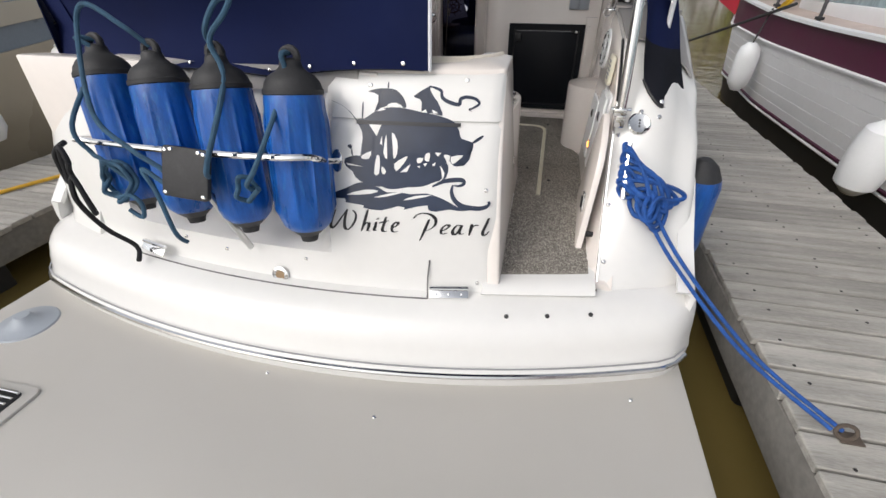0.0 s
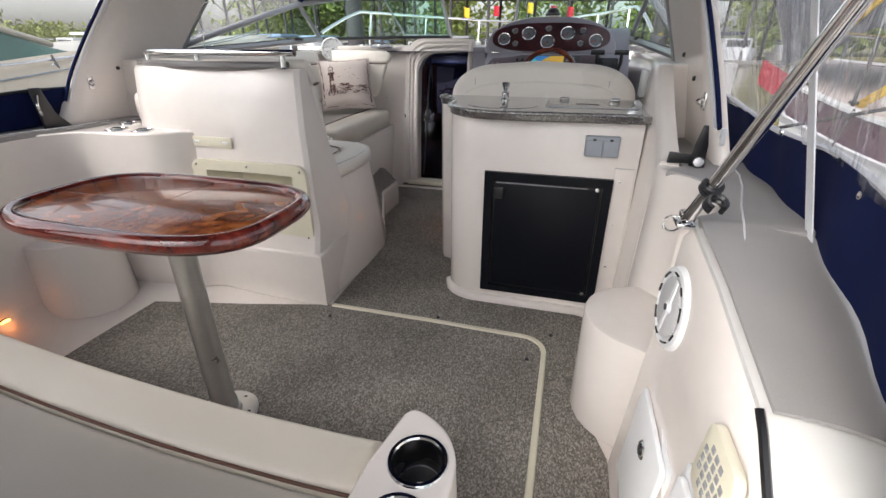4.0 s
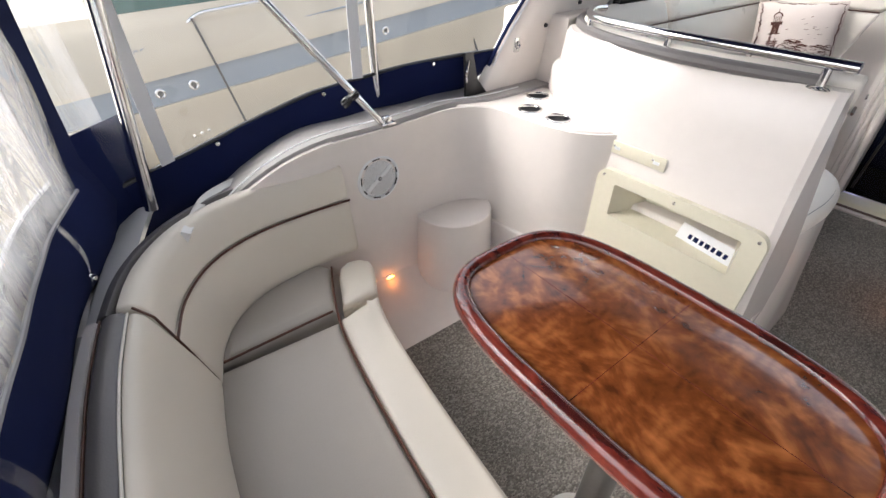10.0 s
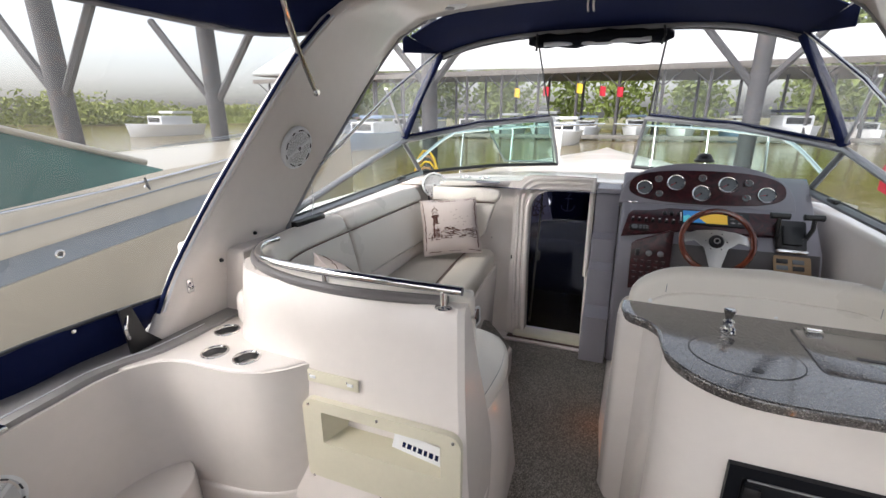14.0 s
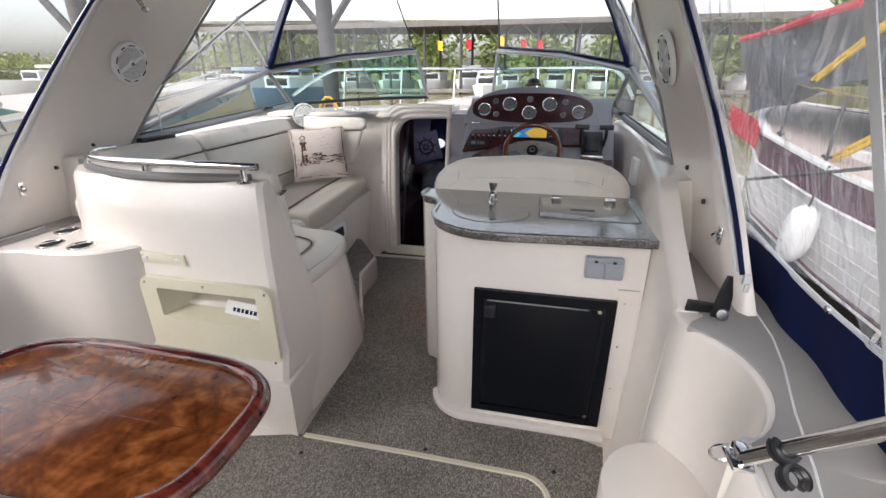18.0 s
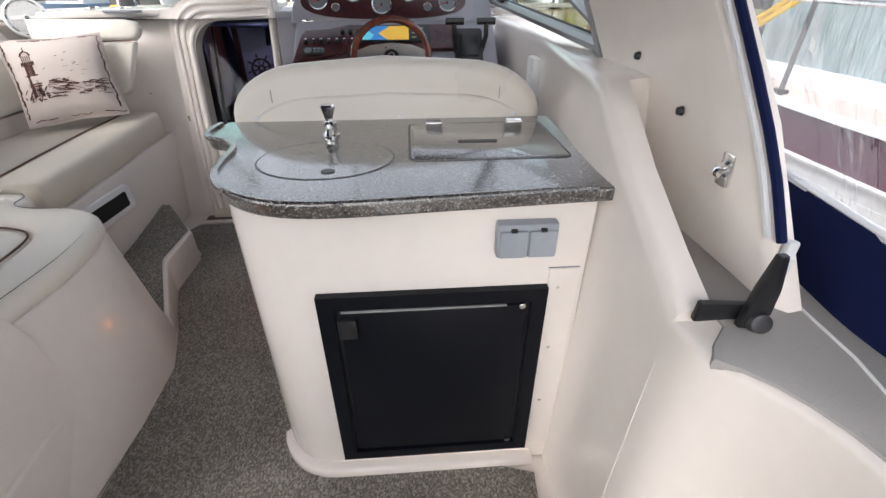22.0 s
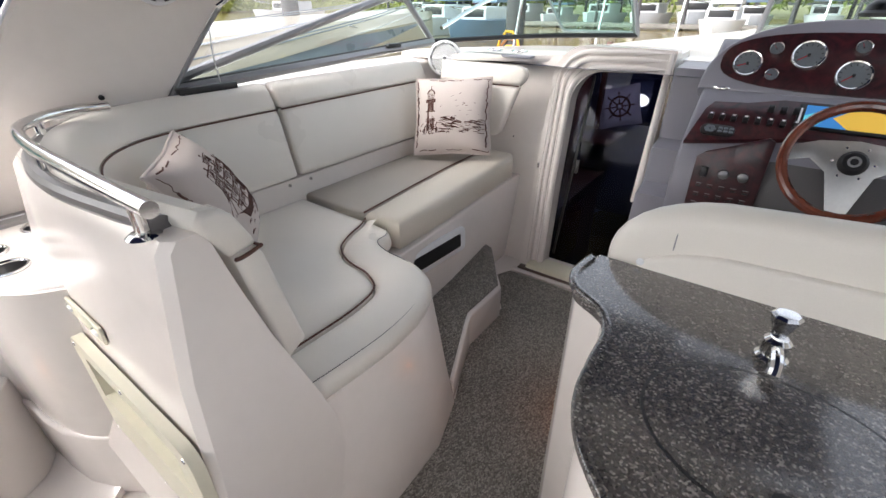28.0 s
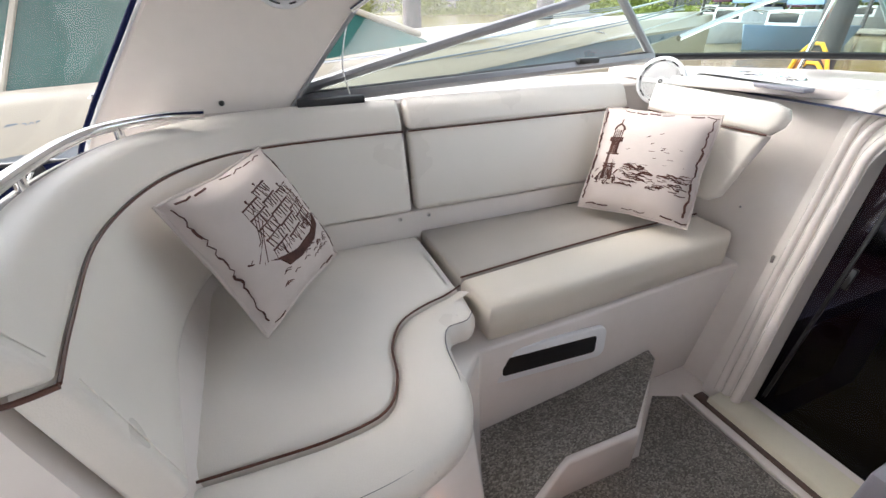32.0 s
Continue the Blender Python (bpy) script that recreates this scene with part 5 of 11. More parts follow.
def frame_ring(outer, inner_pts, y0, y1):
    bm = bmesh.new()
    vs = [[bm.verts.new((x, y, z)) for x, z in pts] for pts, y in ((outer, y1), (outer, y0), (inner_pts, y0), (inner_pts, y1))]
    k = len(outer)
    for a, b in ((0, 1), (1, 2), (2, 3), (3, 0)):
        for j in range(k):
            bm.faces.new((vs[a][j], vs[a][(j + 1) % k], vs[b][(j + 1) % k], vs[b][j]))
    return bm


fi = rounded(RX0, RZ0, RX1, RZ1, 0.008)
part("face_plate", frame_ring(fo, fi, BY(0.5) - 0.012, BY(0.5) + 0.01), PLASTIC, panel, "", 30)
rec = bmesh.new()
rv = [[rec.verts.new((x + dx, BY(0.5) - 0.010 + d, z + dz)) for x, z, dx, dz in ((RX0 + 0.002, RZ0 + 0.002, d * 0.3, 0), (RX1 - 0.002, RZ0 + 0.002, -d * 0.3, 0), (RX1 - 0.002, RZ1 - 0.002, -d * 0.3, -d * 0.2), (RX0 + 0.002, RZ1 - 0.002, d * 0.3, -d * 0.2))] for d in (0.0, 0.16)]
for j in range(4):
    rec.faces.new((rv[0][j], rv[0][(j + 1) % 4], rv[1][(j + 1) % 4], rv[1][j]))
rec.faces.new(rv[1])
part("recess", rec, PLASTIC, panel, "shaded open recess")
for x, z in ((-1.585, 0.65), (-1.32, 0.655), (-1.06, 0.65), (-1.59, 0.35), (-1.32, 0.345), (-1.06, 0.35)):
    part("screw", lathe([(0, 0.003), (0.005, 0.002), (0.006, 0), (0, 0)], facing((x, BY(0.5) - 0.012, z), (0, -1, 0)), 10), STEEL, panel)
card = thing("equipment_card", (-1.2, BY(0.5) + 0.06, 0.51), "white card with dark printed bars lying in the recess", "card")
cm = Matrix.Translation((-1.205, BY(0.5) + 0.055, 0.532)) @ Matrix.Rotation(radians(-8), 4, "Z") @ Matrix.Rotation(radians(62), 4, "X")
cb = box((0, 0, 0), (0.20, 0.055, 0.002), 0.0005)
bmesh.ops.transform(cb, matrix=cm, verts=cb.verts)
part("sheet", cb, WHITEP, card)
for k in range(7):
    lb = box((-0.055 + k * 0.021, -0.006, 0.0014), (0.012 + 0.004 * (k % 2), 0.016, 0.0008), 0.0)
    bmesh.ops.transform(lb, matrix=cm, verts=lb.verts)
    part("printed_bar", lb, NAVY, card, "dark blue printed bar")
plate = thing("blank_plate", (-1.50, BY(0.74), 0.74), "narrow cream blanking plate with two clips", "plate")
part("body", box((-1.495, BY(0.745) - 0.003, 0.747), (0.20, 0.008, 0.045), 0.003), PLASTIC, plate)
for x in (-1.572, -1.425):
    part("clip", box((x, BY(0.745) - 0.009, 0.747), (0.022, 0.006, 0.010), 0.002), WHITEP, plate)
    part("screw", lathe([(0, 0.003), (0.004, 0.0)], facing((x - 0.014, BY(0.745) - 0.007, 0.752), (0, -1, 0)), 8), STEEL, plate)
rail = thing("grab_rail", (-1.4, 3.31, 1.045), "polished steel grab rail on three stanchions along the bulkhead", "grab rail")
rp = curve([(-1.065, 3.285, 1.105), (-1.3, 3.283, 1.105), (-1.6, 3.287, 1.105), (-1.80, 3.315, 1.105), (-1.90, 3.38, 1.105), (-1.955, 3.47, 1.105), (-1.97, 3.56, 1.10)], 6)
part("tube", tube(rp, 0.0135, 12), STEEL, rail)
for x, y in ((-1.123, 3.285), (-1.535, 3.285), (-1.885, 3.37)):
    st = part("stanchion", tube([(x, y, 1.045), (x, y, 1.10)], 0.011, 12), STEEL, rail)
    part("foot", lathe([(0, 0.006), (0.020, 0.005), (0.027, 0.0), (0, 0)], Matrix.Translation((x, y, 1.047)), 20), STEEL, st)

# starboard side fittings
speaker((0.268, 2.53, 0.63), (-1, -0.05, 0.06), 0.092, "round white marine speaker on the starboard cockpit side", roll=80)
sm = thing("small_speaker", (0.262, 2.13, 0.60), "cream square speaker grille on the starboard side", "speaker grille")
mm = facing((0.262, 2.13, 0.60), (-1, 0, 0.06))
gb = prism(rounded(-0.055, -0.06, 0.055, 0.06, 0.02), 0.0, 0.016, "z", 0.004, 2, mm)
part("cover", gb, PLASTIC, sm)
for ix in range(5):
    for iz in range(5):
        if abs(ix - 2) + abs(iz - 2) < 4:
            hb = box(((ix - 2) * 0.017, (iz - 2) * 0.017, 0.0165), (0.011, 0.011, 0.002), 0.001)
            bmesh.ops.transform(hb, matrix=mm, verts=hb.verts)
            part("grille_slot", hb, GREYTRIM, sm)


def access_door(y0, y1, z0, z1, label):
    t = thing("access_door", (0.24, (y0 + y1) / 2, z0), label, "access door", "side lockers")
    w, h = y1 - y0, z1 - z0
    x = 0.242 + (z0 + z1) * 0.5 * 0.045
    mm = facing((x, (y0 + y1) / 2, (z0 + z1) / 2), (-1, 0, 0.06))
    part("frame", prism(rounded(-w / 2 - 0.018, -h / 2 - 0.018, w / 2 + 0.018, h / 2 + 0.018, 0.02), -0.002, 0.008, "z", 0.003, 2, mm), WHITEP, t)
    part("door", prism(rounded(-w / 2, -h / 2, w / 2, h / 2, 0.014), 0.010, 0.022, "z", 0.004, 2, mm), WHITEP, t)
    part("latch", lathe([(0, 0.030), (0.011, 0.028), (0.014, 0.022), (0, 0.022)], mm @ Matrix.Translation((0.0, h * 0.22, 0)), 16), BLACK, t)
    part("key_ring", lathe([(0.015, 0.022), (0.019, 0.025), (0.022, 0.022), (0.015, 0.022)], mm @ Matrix.Translation((0.0, h * 0.22, 0)), 16), STEEL, t)
    return t


access_door(2.28, 2.52, 0.14, 0.42, "white flush locker door with a round latch")
access_door(2.02, 2.22, 0.14, 0.50, "white flush locker door leaning slightly open")
courtesy_lamp((0.236, 2.27, 0.22), (-1, 0, 0.06), "small amber courtesy lamp by the lockers", 0.004)

# passage door, swung open against the starboard side
gate = thing("transom_door", (0.235, 1.80, 0.04), "white moulded passage door standing open", "door")
gd = [(1.64, -0.02), (1.685, 0.28), (1.71, 0.345), (1.76, 0.395), (1.86, 0.46), (1.90, 0.472), (1.94, 0.455), (1.97, 0.41), (2.0, 0.08), (1.97, 0.045), (1.67, -0.045)]
gpb = prism(gd, 0.190, 0.217, "x", 0.006, 2)
for v in gpb.verts:
    v.co.x += 0.09 * max(0.0, v.co.z)
part("panel", gpb, GEL, gate)
part("latch", box((0.200, 1.735, 0.15), (0.012, 0.035, 0.085), 0.003, None), STEEL, gate, "steel slam latch")
part("latch_handle", box((0.192, 1.735, 0.15), (0.008, 0.014, 0.05), 0.002), BLACK, gate)
part("hinge", tube([(0.222, 1.995, 0.06), (0.240, 1.985, 0.40)], 0.008, 8), STEEL, gate)
part("door_stop", tube([(0.212, 1.68, 0.03), (0.255, 1.68, 0.03)], 0.012, 10), BLACK, gate)

# wet bar
bar = thing("wet_bar", (-0.1, 3.6, 0.022), "cream moulded wet bar with a fridge below the worktop", "wet bar")
body = [(0.275, 3.415), (0.275, 3.90), (-0.575, 3.90), (-0.555, 3.80), (-0.52, 3.74), (-0.50, 3.66), (-0.495, 3.57)] + arc(-0.34, 3.57, 0.155, 180, 270, 7)
part("body", prism(body, 0.022, 0.876, "z", 0.008, 2), GEL, bar, "", 50)
kick = [(0.22, 3.385), (-0.33, 3.385)] + arc(-0.34, 3.56, 0.175, 270, 190, 7) + [(-0.47, 3.57), (-0.33, 3.45), (0.22, 3.45)]
part("foot_skirt", prism(kick, 0.022, 0.062, "z", 0.012, 3), GEL, bar, "", 60)
part("left_pilaster", prism([(-0.50, 3.76), (-0.60, 3.80), (-0.63, 3.87), (-0.60, 3.93), (-0.50, 3.93)], 0.022, 0.876, "z", 0.02, 3), GEL, bar, "", 60)
part("service_panel", box((0.230, 3.4125, 0.40), (0.068, 0.004, 0.60), 0.0015), GEL, bar, "cream moulded strip beside the fridge")
for z in (0.65, 0.47, 0.28):
    part("screw", lathe([(0, 0.002), (0.004, 0)], facing((0.22, 3.4095, z), (0, -1, 0)), 8), STEEL, bar)
fr = thing("fridge", (-0.058, 3.40, 0.09), "black built-in refrigerator with a recessed door", "fridge")
FX0, FX1, FZ0, FZ1, FY = -0.312, 0.195, 0.096, 0.658, 3.412
sq = lambda x0, z0, x1, z1: [(x0, z0), (x1, z0), (x1, z1), (x0, z1)]
part("surround", frame_ring(sq(FX0, FZ0, FX1, FZ1), sq(FX0 + 0.035, FZ0 + 0.03, FX1 - 0.035, FZ1 - 0.035), FY - 0.016, FY + 0.004), FRIDGE, fr, "", 20)
part("door", box(((FX0 + FX1) / 2, FY - 0.004, (FZ0 + FZ1) / 2 - 0.004), (FX1 - FX0 - 0.088, 0.018, FZ1 - FZ0 - 0.085), 0.005), FRIDGE, fr, "smooth black door panel")
part("gap", box(((FX0 + FX1) / 2, FY + 0.001, (FZ0 + FZ1) / 2), (FX1 - FX0 - 0.066, 0.006, FZ1 - FZ0 - 0.06), 0.0), BLACK, fr)
part("latch", box((FX0 + 0.062, FY - 0.018, FZ1 - 0.085), (0.042, 0.016, 0.052), 0.004), BLACK, fr, "black lift latch")
part("trim_strip", box(((FX0 + FX1) / 2 - 0.02, FY - 0.012, FZ1 - 0.043), (FX1 - FX0 - 0.14, 0.006, 0.004), 0.001), GREYTRIM, fr)
for z in (FZ1 - 0.045, FZ0 + 0.045):
    part("hinge", lathe([(0, 0.010), (0.008, 0.008), (0.009, 0.0), (0, 0)], facing((FX1 - 0.055, FY - 0.010, z), (0, -1, 0)), 12), STEEL, fr)
ot = thing("power_outlet", (0.135, 3.405, 0.78), "grey twin power outlet with flip covers", "outlet")
part("housing", box((0.133, 3.402, 0.785), (0.125, 0.030, 0.078), 0.006), OUTLET, ot)
for x in (0.103, 0.163):
    part("cover", box((x, 3.385, 0.780), (0.055, 0.010, 0.060), 0.003), OUTLET, ot, "hinged grey flap")
    part("hinge", box((x, 3.384, 0.812), (0.012, 0.009, 0.007), 0.001), BLACK, ot)
solo("seam_line", box((0.228, 3.4125, 0.702), (0.07, 0.003, 0.0014), 0.0), GREYTRIM, "fine joint line above the service strip", "joint")

ctop = [(p[0], p[1]) for p in curve([(0.293, 3.375), (-0.02, 3.352), (-0.25, 3.338), (-0.37, 3.362), (-0.45, 3.425), (-0.49, 3.50), (-0.50, 3.58), (-0.505, 3.66), (-0.535, 3.715), (-0.59, 3.75), (-0.612, 3.80), (-0.605, 3.875)], 5)] + [(-0.60, 3.905), (0.305, 3.905)]
wt = thing("worktop", (-0.1, 3.6, 0.86), "dark speckled solid-surface worktop with a raised edge", "worktop")
part("slab", prism(ctop, 0.874, 0.902, "z", 0.006, 2), STONE, wt, "", 15)
part("raised_edge", sweep([(-0.008, 0.0), (-0.008, 0.008), (-0.004, 0.011), (0.006, 0.009), (0.007, 0.0)], [(x, y, 0.900) for x, y in ctop[1:-2]]), STONE, wt, "", 60)
lid = thing("sink_lid", (-0.28, 3.575, 0.902), "oval speckled sink cover with a finger hole", "sink cover")
oval = [(-0.28 + 0.145 * math.cos(2 * math.pi * i / 40), 3.578 + 0.118 * math.sin(2 * math.pi * i / 40)) for i in range(40)]
part("groove", prism([(-0.28 + (x + 0.28) * 1.03, 3.578 + (y - 3.578) * 1.035) for x, y in oval], 0.900, 0.9028, "z"), BLACK, lid)
part("lid", prism(oval, 0.900, 0.9034, "z"), STONE, lid, "", 20)
part("finger_hole", prism([(-0.265 + 0.014 * math.cos(a), 3.497 + 0.012 * math.sin(a)) for a in span(0, 6.0, 16)], 0.903, 0.9053, "z"), BLACK, lid, "dark finger hole")
cl = thing("cooler_lid", (0.08, 3.69, 0.902), "square speckled cooler lid with a slot and two hinges", "lid")
lp = rounded(-0.095, 3.55, 0.258, 3.835, 0.02)
part("groove", prism(rounded(-0.100, 3.545, 0.263, 3.840, 0.022), 0.900, 0.9028, "z"), BLACK, cl)
part("lid", prism(lp, 0.900, 0.9036, "z", 0.0006), STONE, cl)
part("slot", prism(rounded(0.02, 3.667, 0.115, 3.682, 0.006), 0.903, 0.9053, "z"), BLACK, cl, "dark finger slot")
for x in (-0.03, 0.19):
    hg = part("hinge", box((x, 3.84, 0.906), (0.045, 0.034, 0.004), 0.0015), STEEL, cl)
    part("pin", tube([(x - 0.02, 3.84, 0.909), (x + 0.02, 3.84, 0.909)], 0.004, 8), STEEL, hg)
fc = thing("faucet", (-0.29, 3.745, 0.902), "small chrome tap with a folding spout", "faucet")
FP = Matrix.Translation((-0.293, 3.747, 0.902)) @ Matrix.Diagonal((0.84, 0.84, 0.92, 1))
part("base", lathe([(0.026, 0.0), (0.026, 0.005), (0.020, 0.010), (0.018, 0.030), (0.021, 0.036), (0.014, 0.042), (0, 0.042), (0, 0)], FP, 20), STEEL, fc)
part("lever", lathe([(0.010, 0.040), (0.013, 0.052), (0.020, 0.070), (0.023, 0.080), (0.018, 0.084), (0, 0.085), (0, 0.04)], FP @ Matrix.Translation((-0.002, 0.004, 0)), 8), STEEL, fc, "", 20)
part("spout", tube(curve([(-0.293, 3.747, 0.924), (-0.292, 3.722, 0.930), (-0.290, 3.70, 0.924), (-0.290, 3.690, 0.914)], 4), 0.0085, 10), STEEL, fc)
courtesy_lamp((-0.603, 4.25, 0.165), (-1, 0, 0), "lit amber courtesy lamp on the helm seat base", 0.05)


# ---- forward lounge, port ----
LB = [(-1.035, 3.30), (-1.02, 3.60), (-1.03, 3.85), (-1.10, 4.05), (-1.25, 4.10), (-1.405, 4.15), (-1.42, 4.55), (-1.45, 4.95), (-1.46, 5.28), (-2.10, 5.28), (-2.10, 3.30)]
lb = bmesh.new()
lr = []
for z in (0.022, 0.2, 0.50):
    k = (z - 0.022) / 0.478
    lr.append([lb.verts.new((x + (0.045 * (1 - k) - 0.018 * k if x > -1.3 else 0), y - (0.055 * k if x > -1.3 and y > 4 else 0), z + (0.045 if x > -1.3 and z == 0.50 else 0))) for x, y in LB])
for a, b in zip(lr, lr[1:]):
    for j in range(len(LB)):
        lb.faces.new((a[j], a[(j + 1) % len(LB)], b[(j + 1) % len(LB)], b[j]))
lb.faces.new(lr[0][::-1])
lb.faces.new(lr[-1])
soften(lb, 0.012, 2, 25)
lounge = thing("corner_lounge", (-1.5, 4.2, 0.022), "white vinyl corner lounge with brown piping and a moulded base", "lounge seat")
part("base", lb, GEL, lounge, "cream moulded base", 60)
# aft pad with a curved front roll
roll_out = [tuple(p) for p in curve([(-1.045, 3.44), (-1.03, 3.58), (-1.025, 3.72), (-1.045, 3.86), (-1.10, 3.97), (-1.20, 4.025), (-1.32, 4.035), (-1.395, 4.06), (-1.405, 4.12), (-1.455, 4.16)], 5)]
roll_in = [tuple(p) for p in curve([(-1.19, 3.43), (-1.185, 3.58), (-1.185, 3.72), (-1.21, 3.83), (-1.29, 3.88), (-1.40, 3.90), (-1.485, 3.95), (-1.53, 4.03), (-1.555, 4.11), (-1.585, 4.17)], 5)]
ro, ri = [(p[0], p[1]) for p in [Vector(q) for q in roll_out]], [(p[0], p[1]) for p in [Vector(q) for q in roll_in]]
part("front_roll", cushion(ro + ri[::-1], 0.540, 0.612, 0.034, 0.012), VINYLW, lounge, "rounded white front roll", 60)
part("aft_cushion", cushion([(x - 0.004, y) for x, y in ri] + [(-1.97, 4.165), (-1.98, 3.55), (-1.85, 3.44), (-1.5, 3.42)], 0.49, 0.606, 0.022), VINYLW, lounge, "", 60)
part("stitched_seam", tube([(a[0] * 0.87 + b[0] * 0.13, a[1] * 0.87 + b[1] * 0.13, 0.608) for a, b in list(zip(ro, ri))[1:-2]], 0.0014, 6), GREYV, lounge, "stitched seam along the edge of the roll")
part("roll_piping", tube([(x - 0.002, y, 0.607) for x, y in ri], 0.0032, 6), PIPING, lounge, "dark brown piping cord")
fwd_in = [(-1.60, 4.18), (-1.63, 4.5), (-1.655, 4.85), (-1.66, 5.24)]
part("forward_cushion", cushion([(-1.604, 4.182), *[(x - 0.004, y) for x, y in fwd_in[1:]], (-1.975, 5.24), (-1.975, 4.182)], 0.50, 0.622, 0.022), TAUPE, lounge, "", 60)
part("forward_roll", cushion([(-1.425, 4.19), (-1.43, 4.5), (-1.45, 4.85), (-1.465, 5.18), (-1.50, 5.24), *[(x, y) for x, y in fwd_in[::-1]]], 0.495, 0.63, 0.034), VINYL, lounge, "", 60)
part("forward_piping", tube([(x - 0.002, y, 0.625) for x, y in fwd_in], 0.0035, 6), PIPING, lounge)
part("hull_ledge", prism([(-1.97, 3.5), (-1.97, 5.26), (-2.12, 5.26), (-2.12, 3.5)], 0.40, 0.70, "z", 0.01), GEL, lounge)

# backrests
lback = lounge
aft_path = curve([Vector((x, y, 0)) for x, y in [(-1.08, 3.50), (-1.20, 3.48), (-1.45, 3.45), (-1.65, 3.47), (-1.80, 3.525), (-1.895, 3.62), (-1.935, 3.75), (-1.945, 3.95), (-1.945, 4.145)]], 6)
fwd_path = [Vector((-1.945, y, 0)) for y in span(4.165, 5.13, 8)]


def along(path, lowp, uppz, drop):
    """Pad swept along a path; drop lowers the top near the start."""
    bms = []
    for prof in (lowp, uppz):
        bm = bmesh.new()
        rings = []
        n = len(path)
        for i, p in enumerate(path):
            t = (path[min(i + 1, n - 1)] - path[max(i - 1, 0)]).normalized()
            side = Vector((t.y, -t.x, 0))
            d = drop(p)
            rings.append([bm.verts.new(p - side * u + Vector((0, 0, 0.60 + (v - 0.60) * d))) for u, v in prof])
        s = len(prof)
        for a, b in zip(rings, rings[1:]):
            for j in range(s):
                bm.faces.new((a[j], a[(j + 1) % s], b[(j + 1) % s], b[j]))
        bm.faces.new(rings[0][::-1])
        bm.faces.new(rings[-1])
        bms.append(bm)
    return bms


lo_p = [(0.0, 0.715), (0.006, 0.74), (0.058, 0.962), (0.070, 0.982), (0.12, 0.982), (0.06, 0.70)]
up_p = [(0.068, 0.984), (0.074, 1.005), (0.10, 1.055), (0.125, 1.075), (0.155, 1.08), (0.172, 1.06), (0.125, 0.984)]
slope = lambda p: 1.0
a, b = along(aft_path, [(u, v) for u, v in lo_p], up_p, slope)
part("aft_lower_pad", soften(a, 0.014, 2, 60), VINYLW, lback, "", 55)
part("aft_upper_roll", soften(b, 0.014, 2, 60), VINYLW, lback, "", 55)
a, b = along(fwd_path, lo_p, up_p, lambda p: 1.0)
part("forward_lower_pad", soften(a, 0.015, 2, 60), VINYLW, lback, "", 55)
part("forward_upper_roll", soften(b, 0.015, 2, 60), VINYLW, lback, "", 55)


def offs(path, d, z, drop=lambda p: 1.0):
    out = []
    for i, p in enumerate(path):
        t = (path[min(i + 1, len(path) - 1)] - path[max(i - 1, 0)]).normalized()
        out.append(p - Vector((t.y, -t.x, 0)) * d + Vector((0, 0, 0.60 + (z - 0.60) * drop(p))))
    return out


part("aft_piping", tube(offs(aft_path, 0.068, 0.983, slope), 0.0028, 6), PIPING, lback)
part("forward_piping", tube(offs(fwd_path, 0.068, 0.983), 0.0028, 6), PIPING, lback)
end_in = Vector((-0.006, 0, 0))
wrap = [offs(aft_path, u, z)[0] - end_in for u, z in ((0.066, 0.984), (0.090, 0.981), (0.112, 0.980), (0.124, 0.982))]
part("end_piping", tube(curve(wrap, 3), 0.0040, 6), PIPING, lback, "dark brown piping round the end of the roll")
part("stitched_seam", tube([offs(aft_path, u + 0.0001, z)[2] for u, z in ((0.002, 0.725), (0.0065, 0.745), (0.030, 0.850), (0.0575, 0.963))], 0.0011, 6), VINYLW, lback, "stitched seam across the pad")
part("stitched_seam", tube([offs(aft_path, u + 0.0001, z)[2] for u, z in ((0.0745, 1.007), (0.099, 1.056), (0.125, 1.0775), (0.154, 1.0825))], 0.0011, 6), VINYLW, lback, "stitched seam across the roll")
part("grey_top_band", tube(offs(aft_path[4:], 0.180, 1.055, slope), 0.018, 10), GREYV, lback, "soft grey padded edge behind the backrest")
for y in (4.10, 4.21):
    part("stud", lathe([(0, 0.006), (0.006, 0.005), (0.008, 0)], facing((-1.955, y, 0.685), (1, 0, 0)), 10), STEEL, lback)
# end pad by the companionway
endp = lounge
em = facing((-1.70, 5.225, 0.975), (0.08, -1, 0.22))
part("end_pad", prism([(-0.25, -0.255), (0.12, -0.255), (0.155, -0.23), (0.215, -0.03), (0.222, -0.003), (-0.25, -0.003)], 0.0, 0.05, "z", 0.016, 3, em), VINYLW, endp, "", 60)
part("end_roll", prism([(-0.25, 0.002), (0.222, 0.002), (0.250, 0.03), (0.258, 0.06), (0.245, 0.088), (0.20, 0.100), (-0.25, 0.105)], 0.0, 0.056, "z", 0.020, 3, em), VINYLW, endp, "", 60)
part("end_piping", tube([em @ Vector((x, 0.0, 0.046)) for x in span(-0.24, 0.222, 6)], 0.003, 6), PIPING, endp)
screw((-1.50, 5.23, 0.72), (0, -1, 0.2))

# moulded side behind the backrests, up to the windscreen
setting("wall_lounge_side", prism([(-2.05, 3.45), (-2.09, 3.9), (-2.10, 5.3), (-1.95, 5.45), (-2.42, 5.45), (-2.42, 3.45)], 0.30, 1.07, "z", 0.02, 3), GEL, "cream moulded side under the port window", "boat wall", 50)
